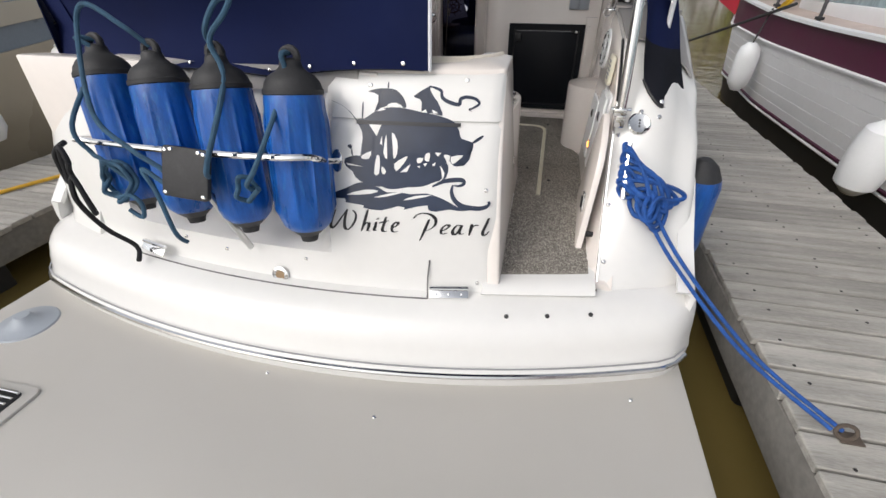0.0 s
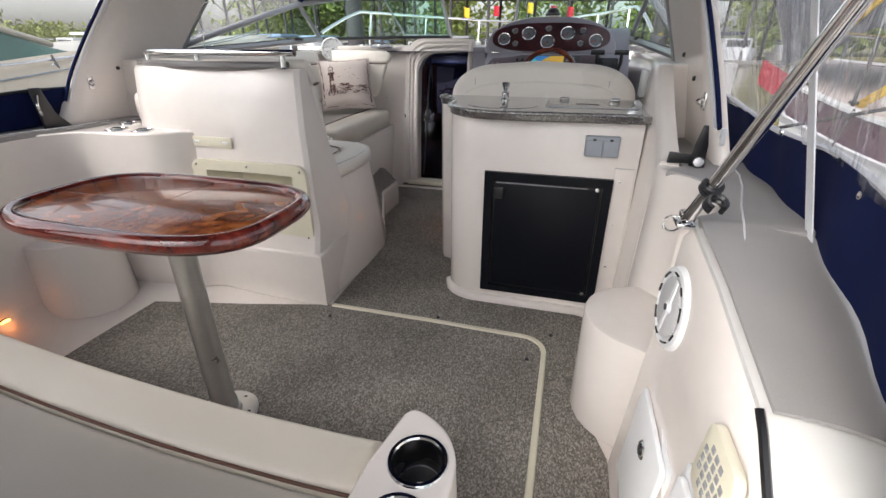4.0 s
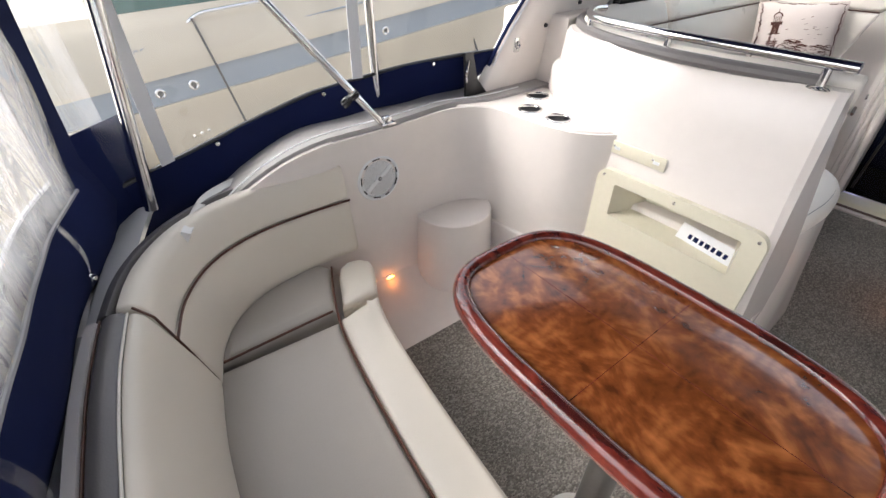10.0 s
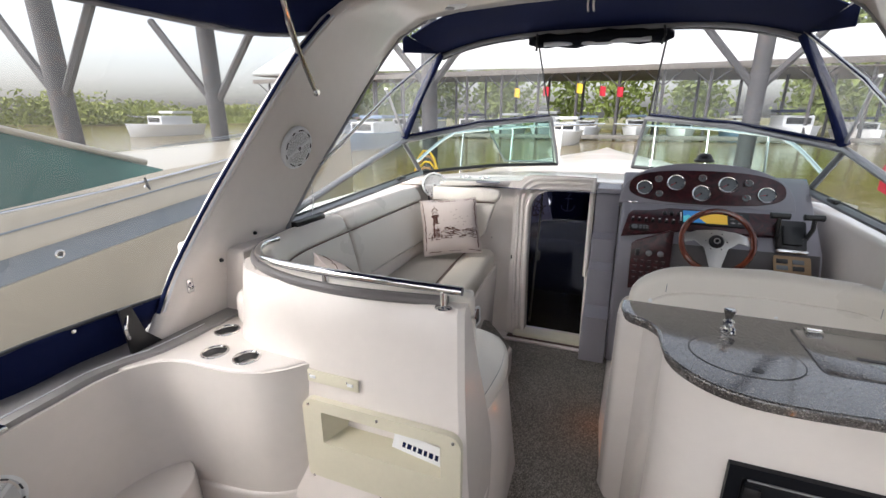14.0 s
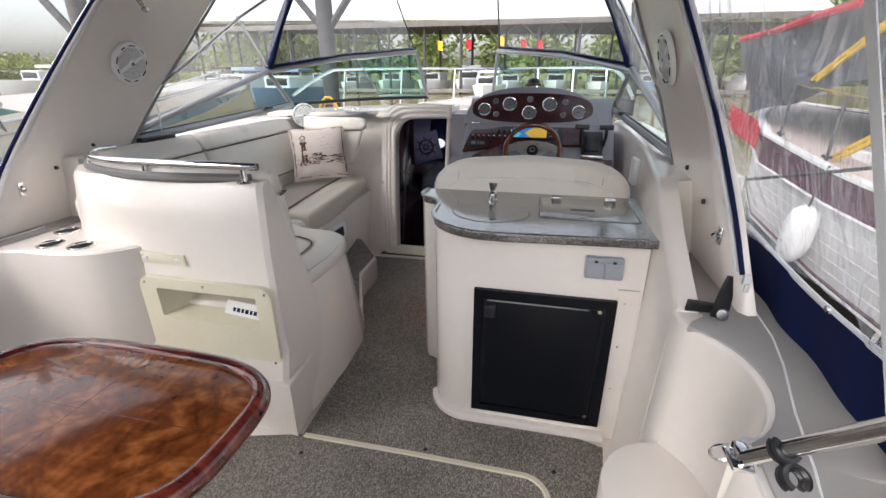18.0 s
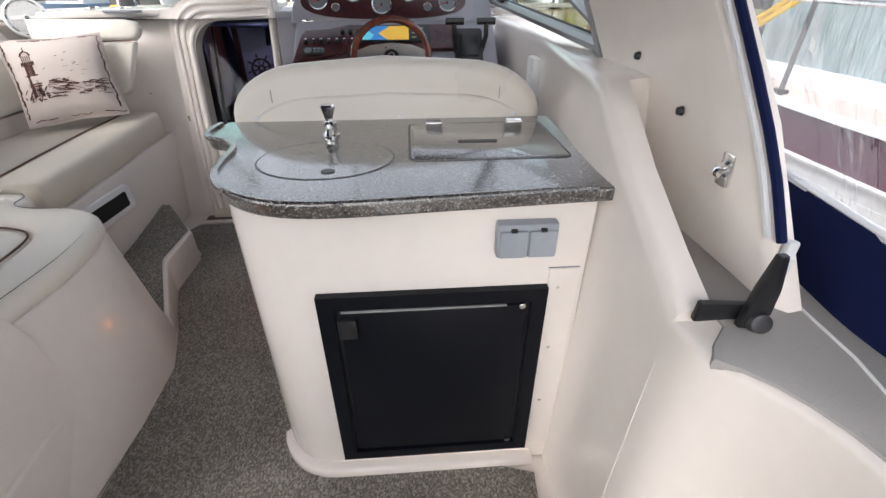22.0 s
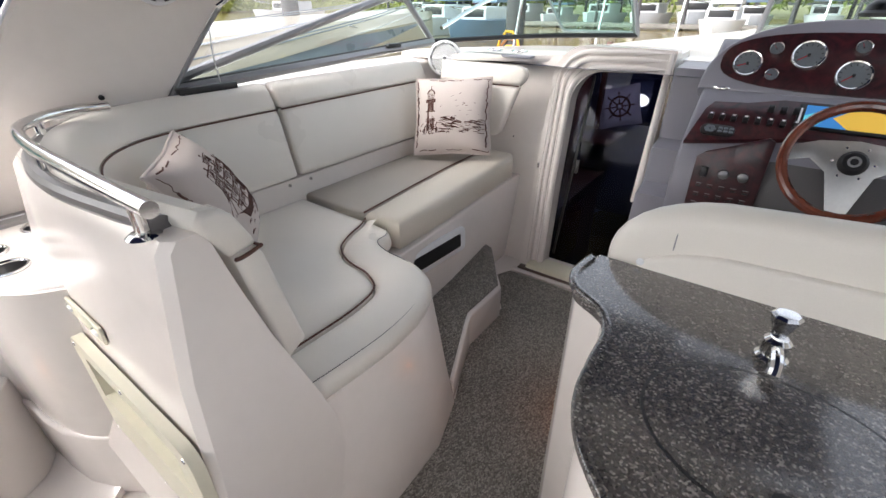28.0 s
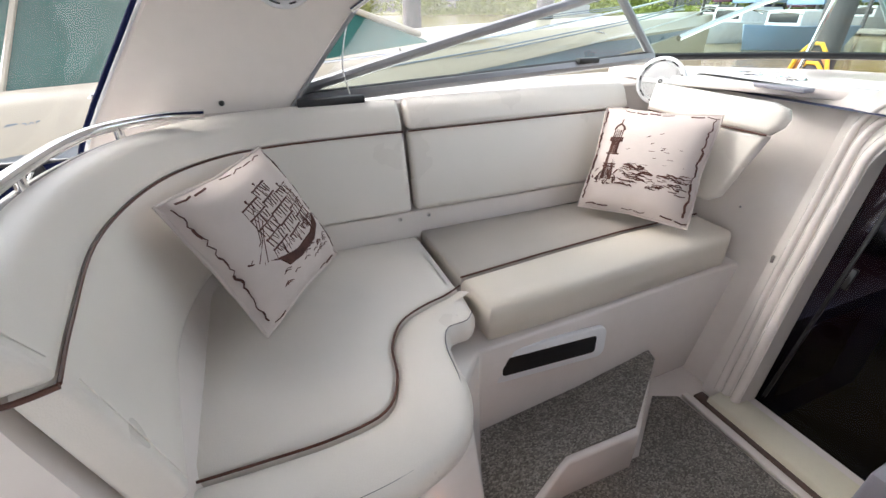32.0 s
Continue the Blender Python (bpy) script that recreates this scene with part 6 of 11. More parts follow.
# vent and step
vent = thing("air_vent", (-1.42, 4.40, 0.44), "dark rectangular opening in a moulded frame under the seat", "vent")
vm = facing((-1.415, 4.40, 0.40), (1, -0.06, 0.05))
part("frame", prism(rounded(-0.205, -0.06, 0.205, 0.06, 0.03), -0.004, 0.016, "z", 0.007, 2, vm), WHITEP, vent)
# Flat dark plate; the hollow's shade is put into its colour
part("opening", prism(rounded(-0.165, -0.033, 0.165, 0.033, 0.012), 0.012, 0.0165, "z", 0.0, 2, vm), SCREEN_K, vent, "dark plate for the shade in the hollow")
step = thing("boarding_step", (-1.25, 4.5, 0.022), "moulded step with flecked carpet on its tread", "step")
so = [(-1.06, 4.04), (-1.165, 4.30), (-1.18, 4.34), (-1.18, 4.60), (-1.40, 4.88), (-1.46, 4.90), (-1.46, 4.10), (-1.30, 4.06)]
bs = prism(so, 0.022, 0.20, "z", 0.014, 3)
for v in bs.verts:
    if v.co.z > 0.1 and v.co.y < 4.32:
        v.co.z -= (4.32 - v.co.y) * 0.25
part("body", bs, GEL, step, "", 60)
bt = prism([(x - 0.018 if x > -1.4 else x, y) for x, y in so], 0.202, 0.212, "z", 0.002)
for v in bt.verts:
    if v.co.y < 4.32:
        v.co.z -= (4.32 - v.co.y) * 0.25
part("tread", bt, CARPET, step, "flecked carpet tread")
setting("trim_threshold", box((-0.98, 5.02, 0.035), (0.72, 0.03, 0.014), 0.004), GEL, "cream edging where the carpet meets the threshold", "trim")


# pillows
def pillow(name, m, half, thick, label, draw):
    t = thing(name, m.translation, label, "pillow", "throw pillows")
    n = 14

    def bulge(u, v, s):
        w = max(0.0, (1 - abs(u) ** 2.6) * (1 - abs(v) ** 2.6))
        k = 1 - 0.06 * (1 - abs(u)) * abs(v) - 0.06 * (1 - abs(v)) * abs(u) - 0.03
        h = s * thick * w ** 0.55 + 0.004 * noise.noise((u * 3, v * 3, s * 2))
        return m @ Vector((u * half * k, v * half * k, h))
    g = span(-1, 1, n)
    top, bot = sheet(lambda u, v: bulge(u, v, 1), g, g), sheet(lambda u, v: bulge(u, v, -1), g, g)
    part("front", top, LINEN, t, "blush linen front with a sepia print", 80)
    part("back", bot, LINEN, t, "", 80)
    edge = [bulge(u, v, 0) for u, v in [(x, -1) for x in g] + [(1, y) for y in g[1:]] + [(x, 1) for x in g[::-1][1:]] + [(-1, y) for y in g[::-1][1:-1]]]
    part("piping", tube(edge, 0.005, 6, True), LINEN, t, "corded edge")
    inkbm = bmesh.new()

    def stroke(pts, w):
        tube([bulge(x, y, 1) + (m.to_3x3() @ Vector((0, 0, 0.0004))) for x, y in pts], w * 1.3, 4, False, inkbm)
    draw(stroke)
    tagged(part("print", inkbm, SEPIA, t, "sepia ink drawing"), kind="stuff")
    return t


rs = random.Random(4)


def edge_ink(stroke):
    for s in ((0.93, 1), (-0.93, 1)):
        pts = [(s[0] + rs.uniform(-0.025, 0.02), y) for y in span(-0.85, 0.9, 36)]
        for i in range(0, 34, 3):
            stroke(pts[i:i + 4], rs.choice((0.0012, 0.002, 0.003)))
    for yy in (-0.93, 0.93):
        for x in span(-0.85, 0.8, 7):
            if rs.random() < 0.7:
                stroke([(x, yy + rs.uniform(-0.02, 0.02)), (x + 0.12, yy + rs.uniform(-0.03, 0.02)), (x + 0.2, yy)], rs.choice((0.0012, 0.002)))


def lighthouse(stroke):
    edge_ink(stroke)
    bx = -0.55
    for x in span(-0.10, 0.10, 9):
        stroke([(bx + x, -0.45), (bx + x * 0.7, 0.30)], 0.0016 if abs(x) > 0.05 else 0.0009)
    for y in (-0.2, -0.15, 0.05, 0.30, 0.33, 0.36):
        stroke([(bx - 0.13, y), (bx + 0.13, y)], 0.0026)
    for y in span(0.08, 0.28, 7):
        stroke([(bx - 0.08, y), (bx + 0.08, y)], 0.0022)
    for x in span(-0.08, 0.08, 4):
        stroke([(bx + x, 0.36), (bx + x, 0.52)], 0.0014)
    stroke([(bx - 0.10, 0.52), (bx - 0.07, 0.59), (bx, 0.64), (bx + 0.07, 0.59), (bx + 0.10, 0.52)], 0.003)
    stroke([(bx, 0.64), (bx, 0.74)], 0.0015)
    for k in range(80):
        x, y = rs.uniform(-0.35, 0.8), rs.uniform(-0.52, -0.12)
        w = rs.uniform(0.05, 0.22)
        stroke([(x, y), (x + w * 0.5, y + rs.uniform(-0.02, 0.035)), (min(x + w, 0.88), y + rs.uniform(-0.04, 0.01))], rs.choice((0.0009, 0.0014, 0.0024)))
    for k in range(40):
        x, y = rs.uniform(-0.85, -0.35), rs.uniform(-0.55, -0.32)
        stroke([(x, y), (x + rs.uniform(-0.05, 0.08), y + rs.uniform(0.0, 0.12))], rs.choice((0.0012, 0.002)))
    for x, y in ((0.0, 0.42), (0.2, 0.5), (0.1, 0.3), (0.3, 0.2), (-0.3, 0.15)):
        stroke([(x, y), (x + 0.06, y + 0.03)], 0.001)
        stroke([(x + 0.1, y - 0.25), (x + 0.45, y - 0.24)], 0.0008)


def tall_ship(stroke):
    edge_ink(stroke)
    for k in range(9):
        stroke([(-0.42 + 0.01 * k, -0.30 - 0.018 * k), (-0.05, -0.38 - 0.012 * k), (0.35, -0.34 - 0.012 * k), (0.72 - 0.012 * k, -0.16 - 0.02 * k)], 0.0026)
    stroke([(-0.42, -0.30), (-0.80, -0.12)], 0.002)
    for i, (bx, h) in enumerate(((-0.25, 0.55), (0.10, 0.68), (0.45, 0.5))):
        stroke([(bx, -0.32), (bx - 0.02, h)], 0.0024)
        for y in span(-0.15, h - 0.08, 4):
            stroke([(bx - 0.17, y - 0.02), (bx + 0.17, y + 0.03)], 0.0018)
            for k in range(6):
                x = bx - 0.16 + 0.06 * k
                stroke([(x, y), (x + rs.uniform(-0.02, 0.05), y - rs.uniform(0.08, 0.17))], rs.choice((0.0008, 0.0014)))
        for k in range(7):
            stroke([(bx, h - 0.05 * k), (bx + rs.uniform(-0.5, 0.45), -0.25)], 0.0007)
    for k in range(3):
        stroke([(-0.78 + 0.1 * k, -0.14 - 0.05 * k), (-0.5 + 0.03 * k, 0.02), (-0.27, 0.42 - 0.1 * k)], 0.001)
    for k in range(26):
        x, y = rs.uniform(-0.6, 0.75), rs.uniform(-0.68, -0.48)
        stroke([(x, y), (x + 0.06, y + 0.02), (x + 0.13, y - 0.01)], 0.0009)


P1 = Matrix.Translation((-1.735, 4.985, 0.84)) @ Matrix.Rotation(radians(26), 4, "Z") @ Matrix.Rotation(radians(62), 4, "X") @ Matrix.Rotation(radians(3), 4, "Z")
pillow("throw_pillow", P1, 0.205, 0.075, "blush throw pillow printed with a sepia lighthouse", lighthouse)
pu = (Vector((-1.80, 3.82, 0.695)) - Vector((-1.50, 3.597, 0.67))).normalized()
pv = Vector((-1.895, 3.691, 0.987)) - Vector((-1.80, 3.82, 0.695))
pv = (pv - pu * pv.dot(pu)).normalized()
P2 = Matrix.Translation((-1.695, 3.65, 0.835)) @ Matrix((pu, pv, pu.cross(pv))).transposed().to_4x4()
pillow("throw_pillow", P2, 0.195, 0.085, "blush throw pillow printed with a sepia sailing ship", tall_ship)
speaker((-1.95, 5.21, 1.09), (0.55, -0.8, 0.12), 0.092, "round grey-white speaker on the corner of the dash shelf")


# ---- companionway, helm, windscreen ----
def lean_y(bm, k=0.27):
    for v in bm.verts:
        v.co.y += k * v.co.z
    return bm


DY = 5.13
OPEN = [(-0.812, 0.06), (-0.822, 0.5), (-0.83, 1.068), (-0.95, 1.065)] + [(-1.255 + 0.14 + 0.14 * math.cos(radians(a)), 0.915 + 0.145 * math.sin(radians(a))) for a in span(95, 180, 7)] + [(-1.235, 0.5), (-1.205, 0.06)]
OUT = [(-0.80, 0.0), (-0.805, 0.5), (-0.81, 1.165), (-0.95, 1.17)] + [(-1.375 + 0.14 + 0.14 * math.cos(radians(a)), 1.025 + 0.145 * math.sin(radians(a))) for a in span(95, 180, 7)] + [(-1.36, 0.5), (-1.34, 0.0)]
cw = thing("companionway", (-1.05, 5.15, 0.022), "cream moulded companionway surround with rounded ridges", "companionway", "", "structure")
part("surround", lean_y(frame_ring(OUT, OPEN, DY - 0.02, DY + 0.07)), GEL, cw, "", 40)
for d, r in ((0.018, 0.016), (0.055, 0.014), (0.085, 0.012)):
    pts = [(x - (d if x < -1.0 else 0), DY - 0.02, z + (d if z > 0.8 else 0)) for x, z in OPEN[1:]]
    part("ridge", lean_y(tube(pts, r, 8)), GEL, cw, "", 60)
part("hood", lean_y(prism(rounded(-1.345, 5.185, -0.815, 5.50, 0.04), 1.105, 1.150, "z", 0.018, 3)), GEL, cw, "", 60)
part("outer_panel", lean_y(prism([(-1.33, 0.02), (-1.35, 1.12), (-2.02, 1.10), (-2.02, 0.02)], DY + 0.01, DY + 0.06, "y", 0.008)), GEL, cw)
part("sill", lean_y(box((-1.04, DY - 0.03, 0.045), (0.47, 0.12, 0.05), 0.008)), PLASTIC, cw, "cream sill with a track")
part("sill_track", lean_y(box((-1.05, DY - 0.083, 0.040), (0.53, 0.046, 0.014), 0.003)), TRACK, cw, "brown sliding-door track")
part("strike", box((-1.352, 5.265, 0.575), (0.012, 0.010, 0.028), 0.002), STEEL, cw, "small steel door strike")
sd = thing("sliding_door", (-1.29, DY + 0.1, 0.06), "closed companionway door of dark blue-smoked acrylic", "door")
part("pane", lean_y(prism(inset_line(OPEN, -0.012), DY + 0.072, DY + 0.080, "y")), SMOKED, sd, "dark blue-smoked acrylic sheet")
part("edge_trim", lean_y(box((-1.185, DY + 0.069, 0.56), (0.012, 0.010, 0.94), 0.002)), BLACK, sd)
part("pull", lean_y(box((-1.165, DY + 0.064, 0.58), (0.018, 0.014, 0.07), 0.004)), BLACK, sd)

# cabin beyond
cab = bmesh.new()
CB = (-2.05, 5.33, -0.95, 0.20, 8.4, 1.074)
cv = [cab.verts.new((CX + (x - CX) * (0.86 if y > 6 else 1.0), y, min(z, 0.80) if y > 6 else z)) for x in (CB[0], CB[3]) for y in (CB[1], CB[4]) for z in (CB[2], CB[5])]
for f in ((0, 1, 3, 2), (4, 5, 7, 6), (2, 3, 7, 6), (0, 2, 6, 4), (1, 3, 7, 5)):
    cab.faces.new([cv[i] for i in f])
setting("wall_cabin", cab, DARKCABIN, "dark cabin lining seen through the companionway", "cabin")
cbn = thing("cabin_cabinet", (-1.45, 6.0, -0.9), "dark cherry galley cabinet below deck", "cabinet")
part("body", box((-1.77, 6.35, -0.48), (0.54, 1.40, 0.92), 0.02), CABINWOOD, cbn)
part("counter", box((-1.765, 6.35, -0.005), (0.57, 1.43, 0.03), 0.008), CABINWOOD, cbn, "cherry counter edge")
part("door", box((-1.497, 6.35, -0.35), (0.012, 0.5, 0.5), 0.004), MAHOG, cbn)
cb2 = thing("cabin_locker", (-1.75, 7.2, 0.0), "dark cherry hanging locker below deck", "locker")
part("body", box((-1.90, 6.95, 0.42), (0.28, 0.45, 1.05), 0.02), CABINWOOD, cb2)
part("shelf", box((-1.60, 7.2, 0.27), (0.30, 0.5, 0.03), 0.006), CABINWOOD, cb2)
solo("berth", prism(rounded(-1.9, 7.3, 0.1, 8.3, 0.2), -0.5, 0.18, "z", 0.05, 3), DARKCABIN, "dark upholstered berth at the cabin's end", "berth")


def helm_wheel_print(stroke):
    ring = [(0.5 * math.cos(a), 0.5 * math.sin(a)) for a in span(0, 6.2832, 28)]
    stroke(ring, 0.010)
    stroke([(x * 0.28, y * 0.28) for x, y in ring], 0.008)
    for k in range(8):
        a = k * math.pi / 4
        stroke([(0.1 * math.cos(a), 0.1 * math.sin(a)), (0.78 * math.cos(a), 0.78 * math.sin(a))], 0.007)


PW = Matrix.Translation((-1.565, 7.48, 0.50)) @ Matrix.Rotation(radians(12), 4, "Z") @ Matrix.Rotation(radians(78), 4, "X") @ Matrix.Rotation(radians(14), 4, "Z")
pillow("cabin_pillow", PW, 0.185, 0.05, "cream pillow printed with a ship's wheel", helm_wheel_print)
PW2 = Matrix.Translation((-1.86, 7.62, 0.42)) @ Matrix.Rotation(radians(20), 4, "Z") @ Matrix.Rotation(radians(80), 4, "X") @ Matrix.Rotation(radians(-6), 4, "Z")
pillow("cabin_pillow", PW2, 0.17, 0.05, "plain cream pillow half hidden behind a cabin post", lambda stroke: stroke([(-0.6, -0.7), (0.6, -0.7)], 0.002))
solo("cabin_post", box((-1.735, 7.42, 0.40), (0.045, 0.05, 1.30), 0.006), CABINWOOD, "dark cherry post beside the berth", "post")


def anchor_print(stroke):
    stroke([(0, -0.55), (0, 0.5)], 0.010)
    stroke([(-0.25, 0.3), (0.25, 0.3)], 0.009)
    stroke([(0.12 * math.cos(a), 0.6 + 0.12 * math.sin(a)) for a in span(0, 6.2832, 14)], 0.007)
    stroke([(0.45 * math.cos(a), -0.1 + 0.45 * math.sin(a)) for a in span(math.pi * 1.05, math.pi * 1.95, 12)], 0.010)


an = thing("anchor_ornament", (-1.25, 8.25, 0.30), "pale anchor motif on a dark cabin cushion", "ornament")
anb = bmesh.new()
am = facing((-1.25, 8.22, 0.45), (0.1, -1, 0.1))
anchor_print(lambda pts, w: tube([am @ Vector((x * 0.20, y * 0.20, 0)) for x, y in pts], w * 0.8, 5, False, anb))
part("anchor", anb, LINEN, an)
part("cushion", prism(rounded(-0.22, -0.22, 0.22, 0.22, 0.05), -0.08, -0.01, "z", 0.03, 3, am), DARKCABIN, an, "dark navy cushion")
cl_ = thing("cabin_lamp", (-1.60, 8.28, 0.40), "lit warm oval lamp in the cabin", "lamp")
lm = facing((-1.60, 8.28, 0.43), (0, -1, 0))
part("lens", lathe([(0, 0.03), (0.05, 0.025), (0.07, 0.0), (0, 0)], lm @ Matrix.Diagonal((1.6, 1, 1, 1)), 20), CABINLAMP, cl_)
# Added unseen fill, well ahead of the lamp, to brighten the pillow's front
cli = new("cabin_fill", bpy.data.lights.new("cabin_fill", "POINT"))
cli.data.energy, cli.data.color, cli.data.shadow_soft_size = 5.0, (1.0, 0.78, 0.5), 0.06
cli.location = (-1.35, 6.90, 0.80)

# dash shelf and foredeck
shelf = [(-2.30, 5.25), (-1.90, 5.22), (-1.50, 5.40), (-1.37, 5.46), (-0.82, 5.56), (-0.81, 5.60), (0.38, 5.55), (0.56, 5.2), (0.45, 5.45), (0.0, 5.95), (-0.50, 6.15), (CX, 6.2), (-1.24, 6.15), (-1.75, 5.95), (-2.20, 5.45)]
setting("floor_dash_shelf", prism(shelf, 1.08, 1.115, "z", 0.008), GEL, "white moulded shelf below the windscreen", "shelf")
ydk = span(5.64, 10.35, 24)
setting("floor_foredeck", sheet(lambda y, u: (CX + u * (beam(y) - 0.05), y, sheer(y) + (0.13 - 0.012 * (y - 5.2)) * (1 - u * u) - 0.02), ydk, span(-1, 1, 12), 0.03), GEL, "white moulded foredeck ahead of the windscreen", "deck", 50)
bowrail = thing("bow_rail", (CX, 8, 1.1), "polished steel bow rail round the foredeck", "rail")
for s in (1, -1):
    top = [(CX + s * max(0.08, beam(y) - 0.10), y, sheer(y) + 0.46 - 0.25 * max(0.0, (6.3 - y))) for y in span(5.6, 10.2, 20)]
    part("top_rail", tube(top, 0.014, 8), STEEL, bowrail)
    for y in (6.5, 7.7, 9.0):
        x = CX + s * (beam(y) - 0.10)
        part("stanchion", tube([(x, y - 0.12, sheer(y)), (x, y, sheer(y) + 0.46 - 0.25 * max(0.0, 6.3 - y))], 0.011, 8), STEEL, bowrail)
for x in (-1.80, -1.64):
    cup_holder(x, 5.50, 1.118, "shelf drink holders", "round drink holder in the white dash shelf")
solo("shelf_pad", box((-1.70, 5.36, 1.108), (0.42, 0.06, 0.014), 0.004), DASHGREY, "grey trim pad on the dash shelf", "pad")

# dash
DASH = [(0.022, 4.98), (0.45, 4.86), (0.78, 4.83), (0.89, 4.87), (0.98, 4.97), (1.06, 5.08), (1.13, 5.17), (1.20, 5.25)]
dash = thing("helm_console", (-0.2, 5.1, 0.022), "grey moulded helm console with burl panels and gauges", "helm console")
prof = [(y, z) for z, y in DASH] + [(5.30, 1.23), (5.50, 1.20), (5.60, 1.10), (5.60, 0.022)]
part("body", prism(prof, -0.635, 0.34, "x", 0.012, 3), DASHGREY, dash, "", 40)
low_prof = [(y - 0.004, z) for z, y in DASH[:4]] + [(5.05, 0.89), (5.05, 0.022)]
part("lower_face", prism(low_prof, -0.36, 0.33, "x", 0.008, 2), DASHDARK, dash, "darker grey knee panel", 40)
colp = [(5.55, 1.115), (5.36, 1.105), (5.345, 0.80), (5.25, 0.775), (5.23, 0.62), (5.12, 0.595), (5.08, 0.36), (4.94, 0.33), (4.90, 0.022), (5.55, 0.022)]
part("step_column", prism(colp, -0.80, -0.64, "x", 0.014, 3), DASHGREY, dash, "grey stepped column beside the companionway", 40)
DN = Vector((0, -0.88, 0.475))
DM = facing((-0.20, 5.165, 1.140), DN)
hood = [(0.455 * math.copysign(abs(math.cos(radians(a))) ** 0.85, math.cos(radians(a))), -0.10 + 0.275 * math.sin(radians(a)) ** 0.75) for a in span(0, 180, 28)]
part("hood", prism(hood, -0.06, 0.035, "z", 0.012, 3, DM), DASHGREY, dash, "grey padded gauge hood", 60)
pnl = [(0.405 * math.copysign(abs(math.cos(radians(a))) ** 0.75, math.cos(radians(a))), 0.005 + (0.118 if a < 180 else 0.092) * math.copysign(abs(math.sin(radians(a))) ** 0.75, math.sin(radians(a)))) for a in span(0, 350, 40)]
part("gauge_panel", prism(pnl, 0.034, 0.041, "z", 0.002, 2, DM), BURLDASH, dash, "dark red burl gauge panel", 40)


def gauge(u, v, r, needle):
    m = DM @ Matrix.Translation((u, v, 0.041))
    t = thing("gauge", m.translation, "round dial gauge with a chrome bezel", "gauge", "helm gauges")
    part("bezel", lathe([(r * 0.86, 0.010), (r * 0.94, 0.012), (r, 0.008), (r, 0.0), (r * 0.86, 0.0), (r * 0.86, 0.010)], m, 26), STEEL, t)
    part("face", lathe([(0, 0.003), (r * 0.88, 0.003), (r * 0.88, 0.0), (0, 0)], m, 26), GAUGE, t, "pale grey dial face")
    nb = box((0, r * 0.3, 0.0055), (r * 0.06, r * 0.75, 0.0015), 0.0)
    bmesh.ops.transform(nb, matrix=m @ Matrix.Rotation(radians(needle), 4, "Z"), verts=nb.verts)
    part("needle", nb, REDCLOTH, t, "thin red needle")
    ticks = bmesh.new()
    for k in range(11):
        b = box((0, r * 0.72, 0.0042), (r * 0.05, r * 0.14, 0.0012), 0.0)
        bmesh.ops.transform(b, matrix=m @ Matrix.Rotation(radians(-130 + 26 * k), 4, "Z"), verts=b.verts)
        tmp = bpy.data.meshes.new("t")
        b.to_mesh(tmp)
        b.free()
        ticks.from_mesh(tmp)
        bpy.data.meshes.remove(tmp)
    part("tick_marks", ticks, INK, t, "dark dial marks")
    part("hub", lathe([(0, 0.009), (r * 0.1, 0.008), (r * 0.12, 0.003)], m, 12), BLACK, t)


for u, v, r, nd in ((-0.318, 0.0, 0.047, 110), (-0.148, 0.040, 0.050, 125), (-0.012, -0.020, 0.050, 130), (0.120, 0.040, 0.050, 120), (0.312, -0.012, 0.047, 100), (-0.245, 0.056, 0.023, 40), (-0.012, 0.072, 0.023, 20), (0.222, 0.054, 0.023, 60), (-0.235, -0.036, 0.022, 80), (0.212, -0.036, 0.022, 30)):
    gauge(u, v, r, nd)


def dash_pose(x, z, lift=0.0):
    """Pose on the console face at (x, z)."""
    y0, y1 = (lerp_table(DASH, z + d) for d in (-0.02, 0.02))
    n = Vector((0, -0.04, y1 - y0)).normalized()
    return facing(Vector((x, lerp_table(DASH, z), z)) + n * lift, n)


spn = dash_pose(-0.25, 0.985)
part("switch_panel", prism([(-0.375, -0.130), (-0.345, 0.03), (-0.325, 0.062), (-0.22, 0.070), (-0.12, 0.096), (0.40, 0.096), (0.42, -0.055), (0.10, -0.060), (-0.04, -0.058), (-0.16, -0.085)], 0.0, 0.022, "z", 0.003, 2, spn), BURLDASH, dash, "dark red burl switch panel", 40)
for k in range(8):
    b = box((-0.320 + k * 0.036, -0.010, 0.026), (0.017, 0.028, 0.012), 0.002)
    bmesh.ops.transform(b, matrix=spn, verts=b.verts)
    part("rocker_switch", b, BLACK, dash)
    b = box((-0.320 + k * 0.036, -0.002, 0.0325), (0.009, 0.006, 0.001), 0.0)
    bmesh.ops.transform(b, matrix=spn, verts=b.verts)
    part("switch_mark", b, WHITEP, dash)
for k in range(3):
    b = box((-0.15 + k * 0.036, 0.048, 0.026), (0.019, 0.026, 0.012), 0.002)
    bmesh.ops.transform(b, matrix=spn, verts=b.verts)
    part("rocker_switch", b, BLACK, dash)
rdo = thing("radio_remote", spn @ Vector((-0.285, -0.066, 0.022)), "black remote with silver oval keys", "remote")
b = prism(rounded(-0.337, -0.095, -0.230, -0.048, 0.02), 0.021, 0.030, "z", 0.003, 2, spn)
part("body", b, BLACK, rdo)
